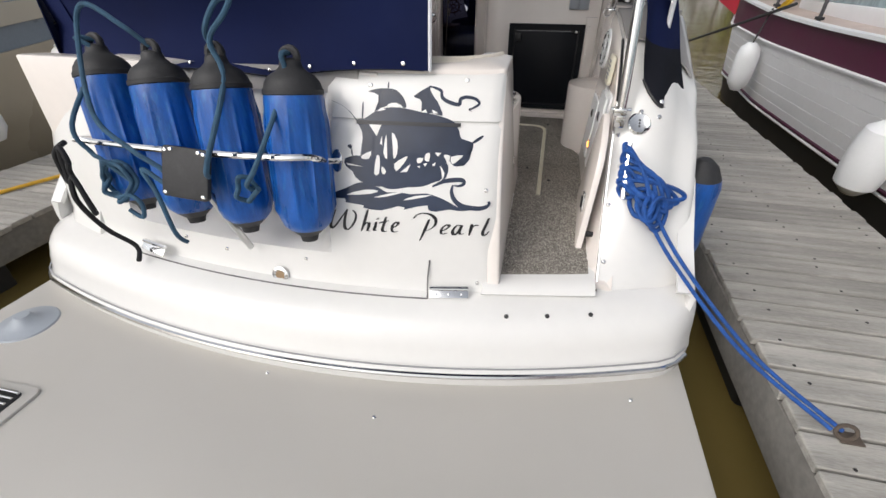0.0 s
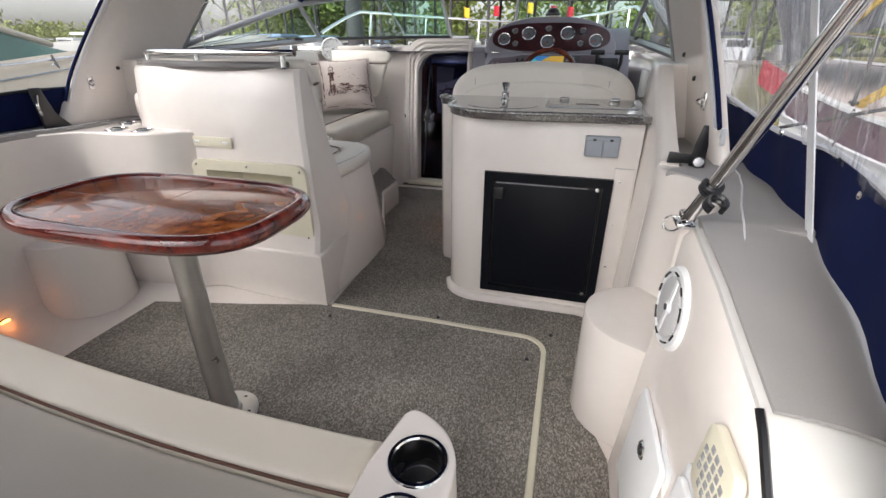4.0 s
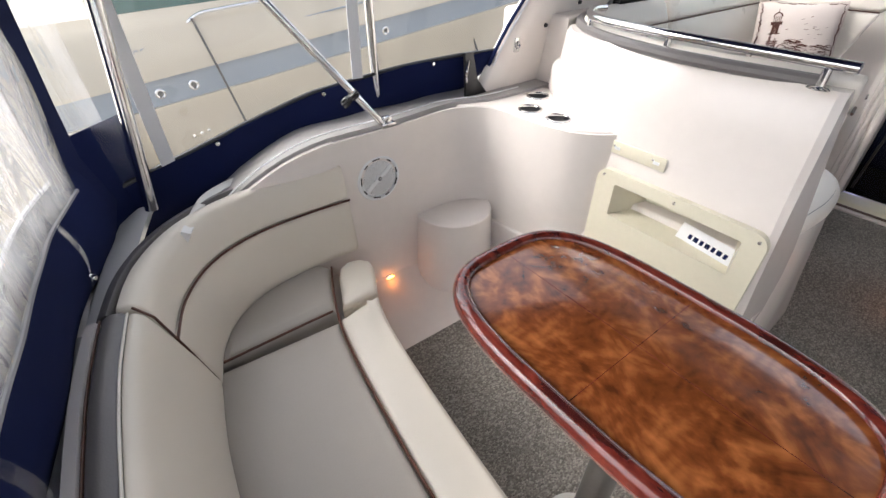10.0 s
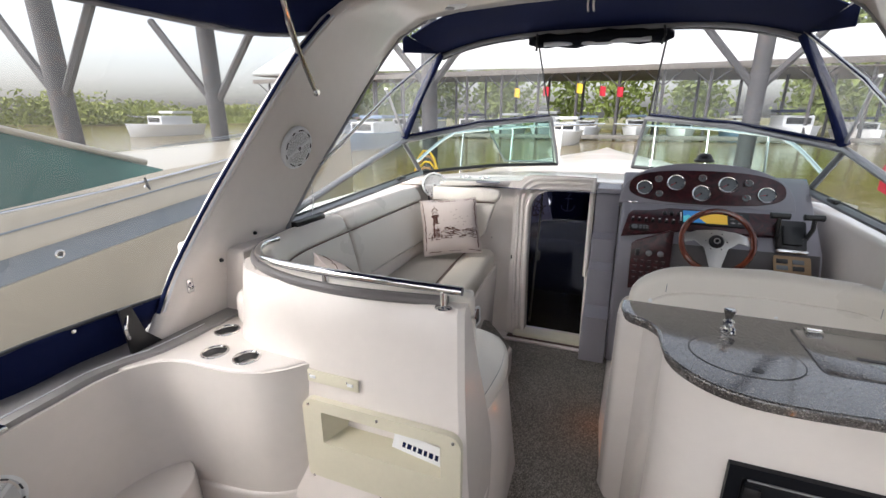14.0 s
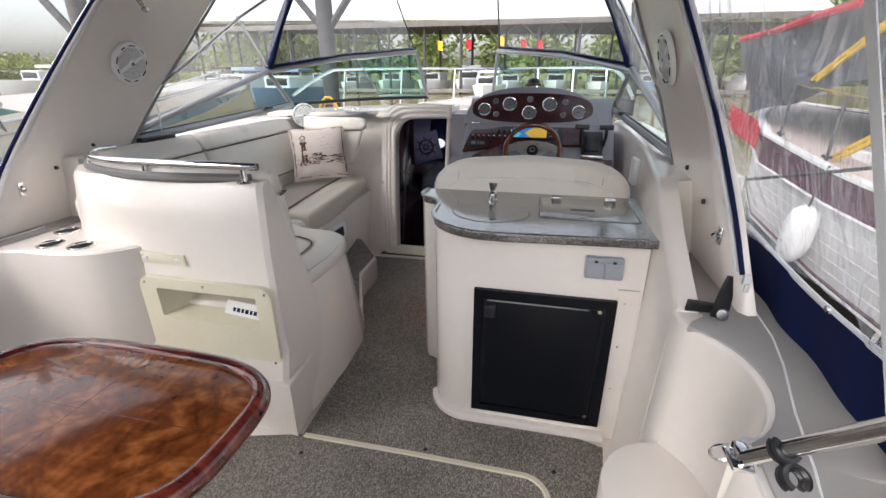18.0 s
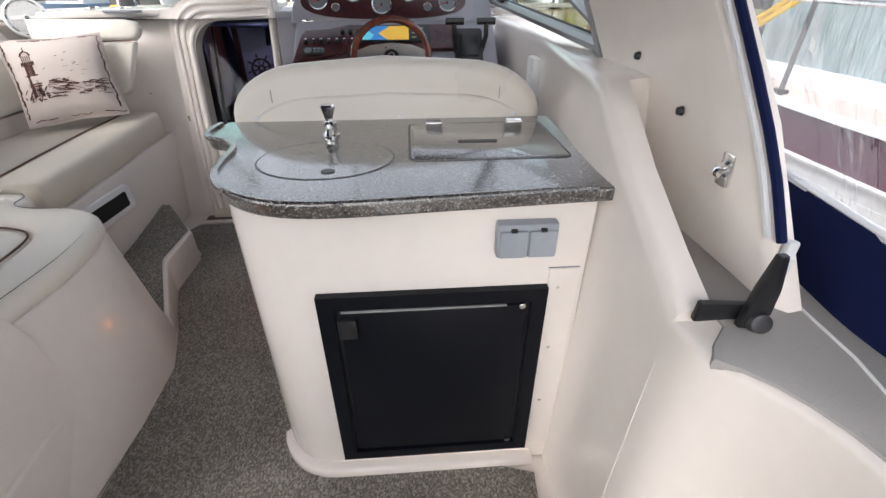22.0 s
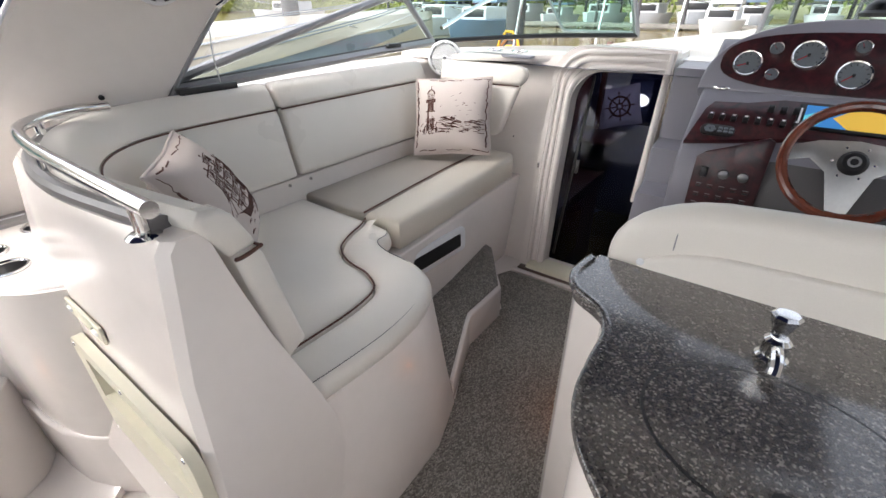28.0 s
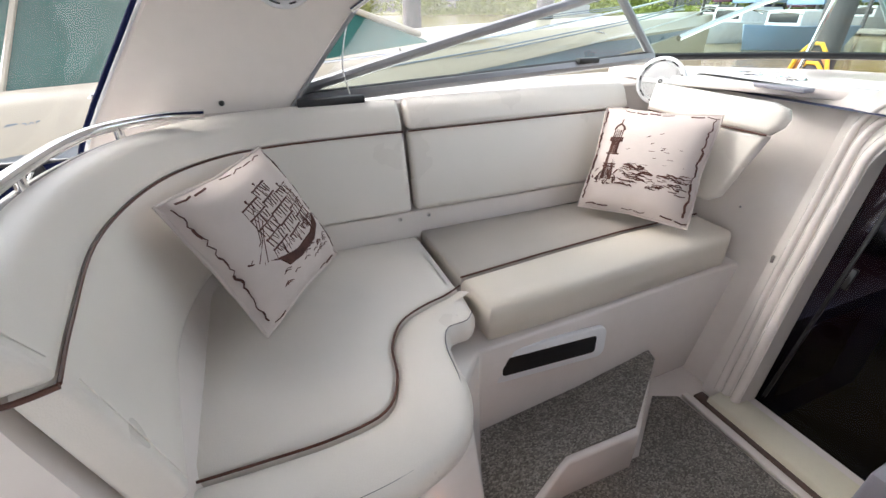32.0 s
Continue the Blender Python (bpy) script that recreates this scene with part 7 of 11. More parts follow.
for k in range(6):
    a = k * math.pi / 3
    b = prism([(-0.307 + 0.009 * math.cos(a + t) + 0.010 * math.cos(a), -0.071 + 0.006 * math.sin(a + t) + 0.010 * math.sin(a)) for t in span(0, 5.5, 6)], 0.030, 0.033, "z", 0.0, 2, spn)
    part("key", b, GAUGE, rdo)
for k in range(6):
    b = box((-0.275 + (k % 3) * 0.017, -0.064 - (k // 3) * 0.014, 0.031), (0.013, 0.009, 0.004), 0.001)
    bmesh.ops.transform(b, matrix=spn, verts=b.verts)
    part("key", b, GAUGE, rdo)
plot = thing("chart_plotter", spn @ Vector((0.08, 0.03, 0.02)), "flush chart plotter showing a blue and yellow chart", "chart plotter")
part("bezel", prism(rounded(-0.075, -0.022, 0.27, 0.082, 0.01), 0.021, 0.030, "z", 0.003, 2, spn), SCREEN_K, plot, "glossy black bezel")
part("chart_water", prism([(-0.055, -0.01), (0.06, -0.01), (0.02, 0.03), (0.075, 0.075), (-0.055, 0.075)], 0.0295, 0.0312, "z", 0.0, 2, spn), SCREEN_B, plot, "lit blue chart area")
part("chart_land", prism([(0.06, -0.01), (0.165, -0.01), (0.165, 0.075), (0.075, 0.075), (0.02, 0.03)], 0.0295, 0.0312, "z", 0.0, 2, spn), SCREEN_Y, plot, "lit yellow chart area")
part("chart_shoal", prism([(-0.055, -0.01), (-0.02, -0.01), (0.0, 0.02), (-0.03, 0.045), (-0.055, 0.03)], 0.031, 0.0318, "z", 0.0, 2, spn), SCREEN_C, plot)
for k in range(6):
    b = box((0.19 + (k % 2) * 0.035, 0.06 - (k // 2) * 0.028, 0.031), (0.022, 0.008, 0.003), 0.001)
    bmesh.ops.transform(b, matrix=spn, verts=b.verts)
    part("button", b, GREYTRIM, plot)
b = box((-0.066, 0.03, 0.0305), (0.006, 0.06, 0.001), 0.0)
bmesh.ops.transform(b, matrix=spn, verts=b.verts)
part("printed_bar", b, WHITEP, plot)
lpm = dash_pose(-0.50, 0.78)
part("breaker_panel", prism([(-0.06, -0.165), (0.12, -0.12), (0.145, -0.10), (0.145, 0.180), (0.125, 0.190), (-0.040, 0.122), (-0.066, 0.10)], -0.004, 0.014, "z", 0.004, 2, lpm), BURLDASH, dash, "dark red burl breaker panel", 40)
for r_ in range(4):
    for c_ in range(5 - (r_ > 1)):
        b = box((-0.035 + c_ * 0.036, 0.0 - r_ * 0.034, 0.016), (0.016, 0.006, 0.005), 0.001)
        bmesh.ops.transform(b, matrix=lpm, verts=b.verts)
        part("breaker", b, BLACK, dash)
        b = box((-0.035 + c_ * 0.036, 0.010 - r_ * 0.034, 0.0145), (0.018, 0.002, 0.001), 0.0)
        bmesh.ops.transform(b, matrix=lpm, verts=b.verts)
        part("breaker_mark", b, GREYTRIM, dash)
for u in (0.03, 0.09):
    part("socket", lathe([(0, 0.020), (0.010, 0.020), (0.016, 0.018), (0.018, 0.012)], lpm @ Matrix.Translation((u, 0.052, 0)), 16), DARKSTEEL, dash)
b = box((-0.03, 0.052, 0.018), (0.022, 0.034, 0.012), 0.002)
bmesh.ops.transform(b, matrix=lpm, verts=b.verts)
part("rocker_switch", b, BLACK, dash)
cup_holder(-0.575, 5.13, 1.075, "dash drink holder", "small steel drink holder at the corner of the dash")
speaker((0.05, 4.828, 0.70), (0, -1, -0.08), 0.078, "round white speaker in the helm footwell", roll=60)
cmp_ = thing("compass", (-0.20, 5.33, 1.30), "small black domed compass on the gauge hood", "compass")
part("base", lathe([(0, 0), (0.055, 0), (0.055, 0.012), (0.045, 0.02), (0, 0.02)], Matrix.Translation((-0.20, 5.27, 1.312)), 20), BLACK, cmp_)
part("dome", lathe([(0.044, 0.018), (0.040, 0.035), (0.026, 0.048), (0, 0.054)], Matrix.Translation((-0.20, 5.27, 1.312)), 20), SCREEN_K, cmp_)
# steering wheel
WM = facing((-0.165, 4.745, 0.955), (0, -0.86, 0.5))
wheel = thing("steering_wheel", WM.translation, "wood-rimmed steering wheel with three brushed spokes", "steering wheel")
part("rim", tube([WM @ Vector((0.165 * math.cos(a), 0.165 * math.sin(a), 0)) for a in [2 * math.pi * i / 40 for i in range(40)]], 0.0155, 10, True), WHEELWOOD, wheel, "varnished wooden rim")
outl = [(0.155, 0.03), (0.155, -0.015), (0.10, 0.0), (0.055, -0.035), (0.022, -0.155), (-0.022, -0.155), (-0.055, -0.035), (-0.10, 0.0), (-0.155, -0.015), (-0.155, 0.03), (-0.09, 0.055), (0.0, 0.065), (0.09, 0.055)]
part("spokes", prism(outl, -0.012, -0.006, "z", 0.0015, 2, WM), ALU, wheel, "brushed three-spoke plate", 30)
part("hub", lathe([(0, 0.010), (0.026, 0.009), (0.034, 0.002), (0.036, -0.006), (0, -0.006)], WM, 26), BLACK, wheel)
part("hub_emblem", lathe([(0.010, 0.0108), (0.016, 0.0108), (0.016, 0.009), (0.010, 0.009), (0.010, 0.0108)], WM, 18), ALU, wheel)
for k in range(6):
    a = k * math.pi / 3
    part("bolt", lathe([(0, -0.001), (0.004, -0.002), (0.004, -0.006)], WM @ Matrix.Translation((0.048 * math.cos(a), 0.048 * math.sin(a), 0)), 8), STEEL, wheel)
part("column", tube([WM @ Vector((0, 0, -0.012)), WM @ Vector((0, 0, -0.16))], 0.038, 14), BLACK, wheel)
# throttle
th = thing("throttle", (0.20, 4.90, 0.93), "black twin-lever throttle control on the helm side", "throttle")
tm = facing((0.20, 4.93, 0.965), (0, -0.8, 0.6))
part("body", prism(rounded(-0.065, -0.085, 0.065, 0.085, 0.015), -0.05, 0.03, "z", 0.008, 2, tm), BLACK, th)
part("cover", prism(rounded(-0.045, -0.06, 0.045, 0.05, 0.012), 0.03, 0.042, "z", 0.005, 2, tm), SCREEN_K, th)
for s in (-1, 1):
    part("lever", tube([tm @ Vector((s * 0.06, -0.02, 0.0)), tm @ Vector((s * 0.075, 0.02, 0.07)), tm @ Vector((s * 0.075, 0.07, 0.10))], 0.011, 8), BLACK, th)
    part("grip", tube([tm @ Vector((s * 0.03, 0.072, 0.10)), tm @ Vector((s * 0.115, 0.072, 0.10))], 0.016, 10), BLACK, th)
part("chrome_edge", prism(rounded(-0.068, -0.10, 0.068, -0.085, 0.005), -0.02, 0.033, "z", 0.003, 2, tm), STEEL, th)
tp = thing("trim_tab_panel", (0.20, 4.79, 0.84), "tan control plate with pale labels below the throttle", "control panel")
tpm = facing((0.20, 4.835, 0.835), (0, -0.8, 0.6))
part("plate", prism(rounded(-0.075, -0.05, 0.085, 0.05, 0.01), 0.0, 0.012, "z", 0.002, 2, tpm), TAN, tp)
for k in range(4):
    b = box((-0.04 + (k % 2) * 0.07, 0.018 - (k // 2) * 0.036, 0.0135), (0.05, 0.024, 0.003), 0.001)
    bmesh.ops.transform(b, matrix=tpm, verts=b.verts)
    part("key", b, GAUGE if k % 3 else BLACK, tp)
ph = thing("wall_panel", (0.355, 4.30, 0.93), "small white cover plate on the helm side", "cover plate")
part("body", box((0.352, 4.28, 0.945), (0.03, 0.085, 0.13), 0.008), WHITEP, ph)

# helm seat
hs = thing("helm_bench", (-0.16, 4.2, 0.022), "white vinyl helm bench with a rounded backrest", "helm seat")
hb = [(-0.592, 0.84), (-0.592, 0.90)] + [(-0.36 + 0.232 * math.cos(radians(a)), 0.905 + 0.142 * math.sin(radians(a))) for a in span(175, 92, 8)] + [(-0.16, 1.062)] + [(0.06 + 0.225 * math.cos(radians(a)), 0.905 + 0.145 * math.sin(radians(a))) for a in span(88, 5, 8)] + [(0.285, 0.90), (0.285, 0.84)]
part("backrest", prism(hb, 3.91, 3.99, "y", 0.036, 5), VINYLW, hs, "smooth white padded backrest", 70)
hin = [(-0.16 + (x + 0.16) * 0.86, 0.84 + (z - 0.84) * 0.60) for x, z in hb[1:-1]]
part("inner_panel", prism(hin + [], 3.897, 3.93, "y", 0.015, 3), VINYLW, hs, "", 70)
part("stitching", tube([(x, 3.912, z) for x, z in [(-0.16 + (x + 0.16) * 0.89, 0.84 + (z - 0.84) * 0.66) for x, z in hb[1:-1]]], 0.0016, 6), GREYTRIM, hs)
for x in (-0.47, 0.16):
    part("seam", tube(curve([(x, 3.9095, 0.95), (x, 3.911, 0.985), (x, 3.924, 1.008), (x, 3.95, 1.024)], 4), 0.0012, 5), GREYTRIM, hs)
for x in (-0.52, -0.12, 0.20):
    part("bracket", lathe([(0, 0.004), (0.006, 0.003), (0.0075, 0)], facing((x, 3.900, 0.912), (0, -1, 0.6)), 14), WHITEP, hs)
part("seat_base", box((-0.17, 4.26, 0.27), (0.86, 0.52, 0.49), 0.03, None, 3), GEL, hs)
part("seat_cushion", cushion(rounded(-0.49, 4.00, 0.28, 4.60, 0.06), 0.515, 0.63, 0.035, 0.015), VINYL, hs, "", 60)
part("seat_bolster", tube(curve([(-0.55, 4.02, 0.67), (-0.555, 4.25, 0.68), (-0.55, 4.45, 0.67)], 4), [0.035, 0.05, 0.055, 0.057, 0.058, 0.057, 0.055, 0.05, 0.035], 14), VINYL, hs, "padded arm roll at the seat end")

# windscreen
wsn = thing("windscreen", (CX, 5.4, 1.1), "tinted boat windscreen in grey aluminium frames", "windscreen")
for s in (1, -1):
    X = lambda x: x if s < 0 else 2 * CX - x
    At, Bt, Ct = (X(-2.165), 3.83, 1.115), (X(-2.135), 5.08, 1.41), (X(-1.215), 5.88, 1.56)
    Ab, Bb, Cb = (X(-2.165), 3.80, 1.085), (X(-2.09), 5.28, 1.165), (X(-1.165), 6.07, 1.185)
    mid_t = (X(-1.72), 5.58, 1.51)
    mid_b = (X(-1.68), 5.80, 1.18)
    topc = [At, (X(-2.16), 4.5, 1.275), Bt]
    ft = [tuple(p) for p in curve([Bt, mid_t, Ct], 6)]
    fb = [tuple(p) for p in curve([Bb, mid_b, Cb], 6)]
    sidep = part("side_pane", sheet(lambda i, k: Vector(Ab).lerp(Vector(Bb), i / 8) * (1 - k) + Vector(At).lerp(Vector(Bt), i / 8) * k, range(9), (0, 1)), SIDEGLASS, wsn, "clear side glass")
    frontp = part("front_pane", sheet(lambda i, k: Vector(fb[i]) * (1 - k) + Vector(ft[i]) * k, range(len(ft)), (0, 0.5, 1)), GLASS, wsn, "green-tinted curved glass")
    sidep.visible_shadow = frontp.visible_shadow = False
    part("top_frame", tube([At, *[tuple(p) for p in curve(topc, 4)][1:], *ft[1:]], 0.019, 8), ALUGREY, wsn)
    part("side_sill", tube([Ab, tuple(Vector(Ab).lerp(Vector(Bb), 0.5)), Bb], 0.022, 8), ALUGREY, wsn)
    part("front_sill", tube(fb, 0.014, 8), BLACK, wsn, "black rubber sill seal")
    part("corner_post", tube([Bb, Bt], 0.017, 8), ALUGREY, wsn)
    part("centre_post", tube([Cb, Ct], 0.013, 8), ALUGREY, wsn)
    part("sill_bead", tube([(Ab[0] + s * -0.0, Ab[1], Ab[2] + 0.012), (Bb[0], Bb[1], Bb[2] + 0.012)], 0.012, 6), RUBBER, wsn)
    part("window_catch", box(((Ab[0] + Bb[0]) / 2 - s * 0.035, 4.95, 1.165), (0.03, 0.10, 0.022), 0.006), BLACK, wsn)
cpn = thing("vent_window", (-1.5, 6.0, 1.2), "opening centre windscreen panel folded back against the glass", "window")
o1, o2, o3, o4 = Vector((-1.20, 6.10, 1.20)), Vector((-1.24, 5.93, 1.56)), Vector((-1.74, 5.85, 1.50)), Vector((-1.62, 6.05, 1.20))
pp = part("pane", sheet(lambda i, k: (o1 * (1 - k) + o2 * k).lerp(o4 * (1 - k) + o3 * k, i), (0, 1), (0, 1)), GLASS, cpn)
pp.visible_shadow = False
part("frame", tube([o1, o2, o3, o4], 0.011, 6, True), ALUGREY, cpn)
rd = thing("sill_box", (-2.13, 3.95, 1.09), "black narrow box lying on the window sill", "box")
part("body", box((-2.10, 3.93, 1.085), (0.04, 0.22, 0.03), 0.006), BLACK, rd)
wire = solo("white_wire", tube(curve([(-2.13, 4.0, 1.10), (-2.10, 3.98, 1.2), (-2.14, 4.02, 1.32), (-2.16, 4.06, 1.36)], 6), 0.0025, 6), WHITEP, "thin white wire hanging by the arch", "wire")


# ---- radar arch ----
ARCH = [(0.80, 1.315, 3.115, 3.60), (1.05, 1.27, 3.235, 3.80), (1.30, 1.225, 3.41, 4.00), (1.60, 1.15, 3.63, 4.26), (1.85, 1.09, 3.83, 4.48), (2.00, 1.02, 3.96, 4.60), (2.09, 0.90, 4.07, 4.68), (2.13, 0.72, 4.16, 4.74), (2.155, 0.40, 4.25, 4.79), (2.165, 0.0, 4.28, 4.81)]
arch = thing("radar_arch", (CX, 4.0, 0.80), "white moulded radar arch spanning the cockpit", "radar arch")
stations = [(CX - o, z, a, f) for z, o, a, f in ARCH] + [(CX + o, z, a, f) for z, o, a, f in ARCH[::-1][1:]]
stations = [tuple(p) for p in [Vector((s[0], s[1], s[2], s[3])) for s in stations]]
ab = bmesh.new()
rings = []
for i, (x, z, a, f) in enumerate(stations):
    x0, z0 = stations[max(i - 1, 0)][:2]
    x1, z1 = stations[min(i + 1, len(stations) - 1)][:2]
    t = Vector((x1 - x0, 0, z1 - z0)).normalized()
    out = Vector((-t.z, 0, t.x))
    if out.dot(Vector((x - CX, 0, z - 1.2))) < 0:
        out = -out
    th_ = 0.04
    rings.append([ab.verts.new(Vector((x, y, z)) + out * d) for y, d in ((a, 0.02), (a + 0.02, 0.0), (a + 0.12, 0.002), ((a + f) / 2, 0.0), (f - 0.12, 0.002), (f - 0.02, 0.0), (f, 0.02), (f, th_), ((a + f) / 2, th_ + 0.01), (a, th_))])
for r0, r1 in zip(rings, rings[1:]):
    for j in range(10):
        ab.faces.new((r0[j], r0[(j + 1) % 10], r1[(j + 1) % 10], r1[j]))
ab.faces.new(rings[0][::-1])
ab.faces.new(rings[-1])
part("shell", ab, GEL, arch, "", 50)
for s in (1, -1):
    edge = [(CX + s * (o + 0.015), a - 0.012, z) for z, o, a, f in ARCH[:6]]
    edge[0] = tuple(Vector(edge[0]).lerp(Vector(edge[1]), 0.42))
    part("canvas_edge", tube(curve(edge, 3), 0.007, 8), NAVY, arch, "navy canvas binding along the arch")
    part("zip", tube(curve([(x - s * 0.010, y + 0.016, z) for x, y, z in edge], 3), 0.005, 6), ZIP, arch, "pale zip")
    part("fwd_bead", tube(curve([(CX + s * (o - 0.005), f - 0.008, z) for z, o, a, f in ARCH[1:7]], 3), 0.007, 6), GREYTRIM, arch)
    for y, z in ((3.28, 0.975), (3.42, 1.03), (3.60, 1.10)):
        x = CX + s * (lerp_table([(r[0], r[1]) for r in ARCH], z) - 0.002)
        part("stud", lathe([(0, 0.010), (0.007, 0.008), (0.009, 0)], facing((x, y, z), (-s, 0, 0)), 10), BLACK if z > 1 else STEEL, arch)
    x = CX + s * (1.283)
    lt = part("latch_plate", box((x, 3.275, 0.972), (0.010, 0.028, 0.055), 0.003), STEEL, arch, "steel eye plate")
    part("latch_loop", tube(curve([(x, 3.275, 0.985), (x - s * 0.024, 3.268, 0.972), (x, 3.275, 0.958)], 5), 0.005, 6), STEEL, lt)
for s, y in ((-1, 3.83), (1, 3.80)):
    o = lerp_table([(r[0], r[1]) for r in ARCH], 1.45)
    speaker((CX + s * (o - 0.006), y, 1.45), (-s, 0, -0.28), 0.098, "round white speaker on the arch leg", roll=30)
for x in (-1.60, -0.26):
    t = thing("arch_light", (x, 4.60, 2.125), "flush oval courtesy light under the arch", "light", "arch lights")
    z = 2.128 if x < -1 else 2.138
    m = facing((x, 4.60, 2.15), (0, 0, -1))
    part("bezel", lathe([(0, 0.022), (0.075, 0.020), (0.095, 0.0), (0, 0)], m @ Matrix.Diagonal((1.2, 0.7, 1, 1)), 24), WHITEP, t)
    part("lens", lathe([(0, 0.028), (0.025, 0.026), (0.03, 0.02), (0, 0.02)], m, 16), GREYTRIM, t)
br = thing("arch_bracket", (-0.90, 4.73, 2.12), "small double hook bracket under the arch", "bracket")
for dx in (-0.012, 0.015):
    part("hook", tube(curve([(-0.90 + dx, 4.76, 2.15), (-0.90 + dx, 4.755, 2.11), (-0.90 + dx + 0.006, 4.745, 2.085)], 4), 0.006, 6), STEEL, br)
# strap holding the starboard leg
strap = thing("webbing_strap", (0.39, 3.12, 0.80), "black webbing strap bolted at the foot of the arch", "strap")
part("upper_arm", prism([(0.364, 0.806), (0.406, 0.800), (0.404, 0.87), (0.393, 0.925), (0.381, 0.925), (0.370, 0.87)], 3.085, 3.098, "y", 0.003), BLACK, strap)
part("lower_arm", prism([(0.305, 0.808), (0.308, 0.842), (0.385, 0.836), (0.405, 0.81)], 3.10, 3.112, "y", 0.003), BLACK, strap)
part("bolt", lathe([(0, 0.014), (0.014, 0.012), (0.018, 0.0), (0, 0)], facing((0.388, 3.085, 0.818), (-0.2, -1, 0.3)), 14), DARKSTEEL, strap)
strap2 = thing("webbing_strap", (-2.18, 3.13, 0.80), "black webbing strap with a steel clip on the arch", "strap")
part("loop", prism([(3.04, 0.79), (3.16, 0.79), (3.10, 0.86), (3.07, 0.97), (3.03, 0.97)], -2.195, -2.180, "x", 0.003), BLACK, strap2)
part("clip", tube(curve([(-2.18, 3.04, 0.86), (-2.17, 3.03, 0.90), (-2.185, 3.05, 0.94)], 4), 0.006, 6), STEEL, strap2)

# ---- canvas top ----
def top_half(y):
    return lerp_table([(1.3, 1.30), (2.5, 1.30), (3.5, 1.22), (4.2, 1.06), (4.7, 1.0)], y)


def top_pt(u, y):
    hw = top_half(y)
    sag = 0.012 * math.sin(y * 7.0) * (1 - u * u)
    return (CX + u * hw, y, 2.20 - (0.30 if y < 3.8 else 0.30 - (y - 3.8) * 0.15) * abs(u) ** 6 - 0.05 * ((y - 2.9) / 1.6) ** 2 + sag + 0.045 * min(1.0, max(0.0, (y - 3.6) / 0.4)))


ceil = setting("ceiling", sheet(lambda u, y: top_pt(u, y), span(-1, 1, 24), span(1.35, 4.30, 22), 0.006), NAVY, "navy canvas top stretched over the cockpit", "canvas top", 60)
for s in (1, -1):
    part("edge_binding", tube([top_pt(s, y) for y in span(1.35, 4.1, 20)], 0.012, 6), GREYTRIM, ceil, "grey edge binding")
part("centre_seam", tube([(CX + 0.15 * (y - 3) * 0.2, y, top_pt(0.02, y)[2] - 0.004) for y in span(1.4, 4.2, 10)], 0.004, 5), NAVYMESH, ceil)
fwd_c = sheet(lambda u, k: (CX + u * (1.02 + 0.0 * k) * (1 if abs(u) < 1 else 1), 4.72 + 0.45 * k + 0.10 * k * (1 - u * u), 2.19 - 0.09 * k - 0.16 * abs(u) ** 3.5 * (1 - 0.25 * k)), span(-1, 1, 20), span(0, 1, 5), 0.006)
part("forward_flap", fwd_c, NAVY, ceil, "navy canvas flap ahead of the arch", 60)
hd = [(CX + u * 1.0, 5.17 + 0.10 * (1 - u * u), 2.085 - 0.12 * abs(u) ** 3.5) for u in span(-1, 1, 24)]
part("header_bow", tube(hd, 0.014, 8), GREYTRIM, ceil, "grey sleeved header bow")
part("zip_line", tube([(x, y + 0.02, z - 0.016) for x, y, z in hd], 0.006, 6), BLACK, ceil)
roll = thing("rolled_window", (CX, 5.25, 2.03), "dark rolled-up centre window tied under the header", "canvas roll")
part("roll", tube([(x, 5.262 + 0.01 * math.sin(x * 9), 2.035 + 0.006 * math.sin(x * 14)) for x in span(-1.30, -0.46, 14)], [0.02] + [0.042 + 0.006 * math.sin(i * 2.1) for i in range(13)] + [0.02], 10), NAVYMESH, roll)
part("vinyl_edge", tube([(x, 5.235, 2.012) for x in span(-1.2, -0.58, 8)], 0.014, 8), ZIP, roll)
for x in (-1.25, -0.52):
    part("tie_strap", tube(curve([(x, 5.26, 2.09), (x + 0.01, 5.21, 2.03), (x, 5.26, 1.985)], 5), 0.007, 6), BLACK, roll)
# bows and struts
def frame_tube(name, pts, r, label, mat=STEEL):
    return solo(name, tube(pts, r, 12), mat, label, "canopy pole", "canopy frame")


bow = [(-2.00, 3.93, 1.70), (-1.96, 3.80, 1.83), (-1.90, 3.66, 1.97), (-1.86, 3.59, 2.06), (-1.78, 3.53, 2.125), (-1.60, 3.50, 2.15), (-1.2, 3.49, 2.165), (-0.5, 3.49, 2.165), (-0.15, 3.50, 2.15), (0.03, 3.53, 2.125), (0.12, 3.59, 2.06), (0.16, 3.66, 1.97), (0.22, 3.80, 1.83), (0.26, 3.93, 1.70)]
bw = thing("canopy_bow", (CX, 3.6, 1.7), "polished steel bow bracing the canvas top from the arch", "canopy pole", "canopy frame")
part("tube", tube(curve(bow, 4), 0.0125, 10), STEEL, bw)
part("sleeve", tube([(-1.25, 3.49, 2.185), (CX, 3.49, 2.19), (-0.6, 3.49, 2.185)], 0.028, 10), NAVYMESH, bw, "dark fabric sleeve")
for x in (-2.00, 0.26):
    part("foot", lathe([(0, 0.012), (0.016, 0.010), (0.020, 0), (0, 0)], facing((x, 3.94, 1.69), (1 if x < -1 else -1, 0, -0.3)), 12), STEEL, bw)
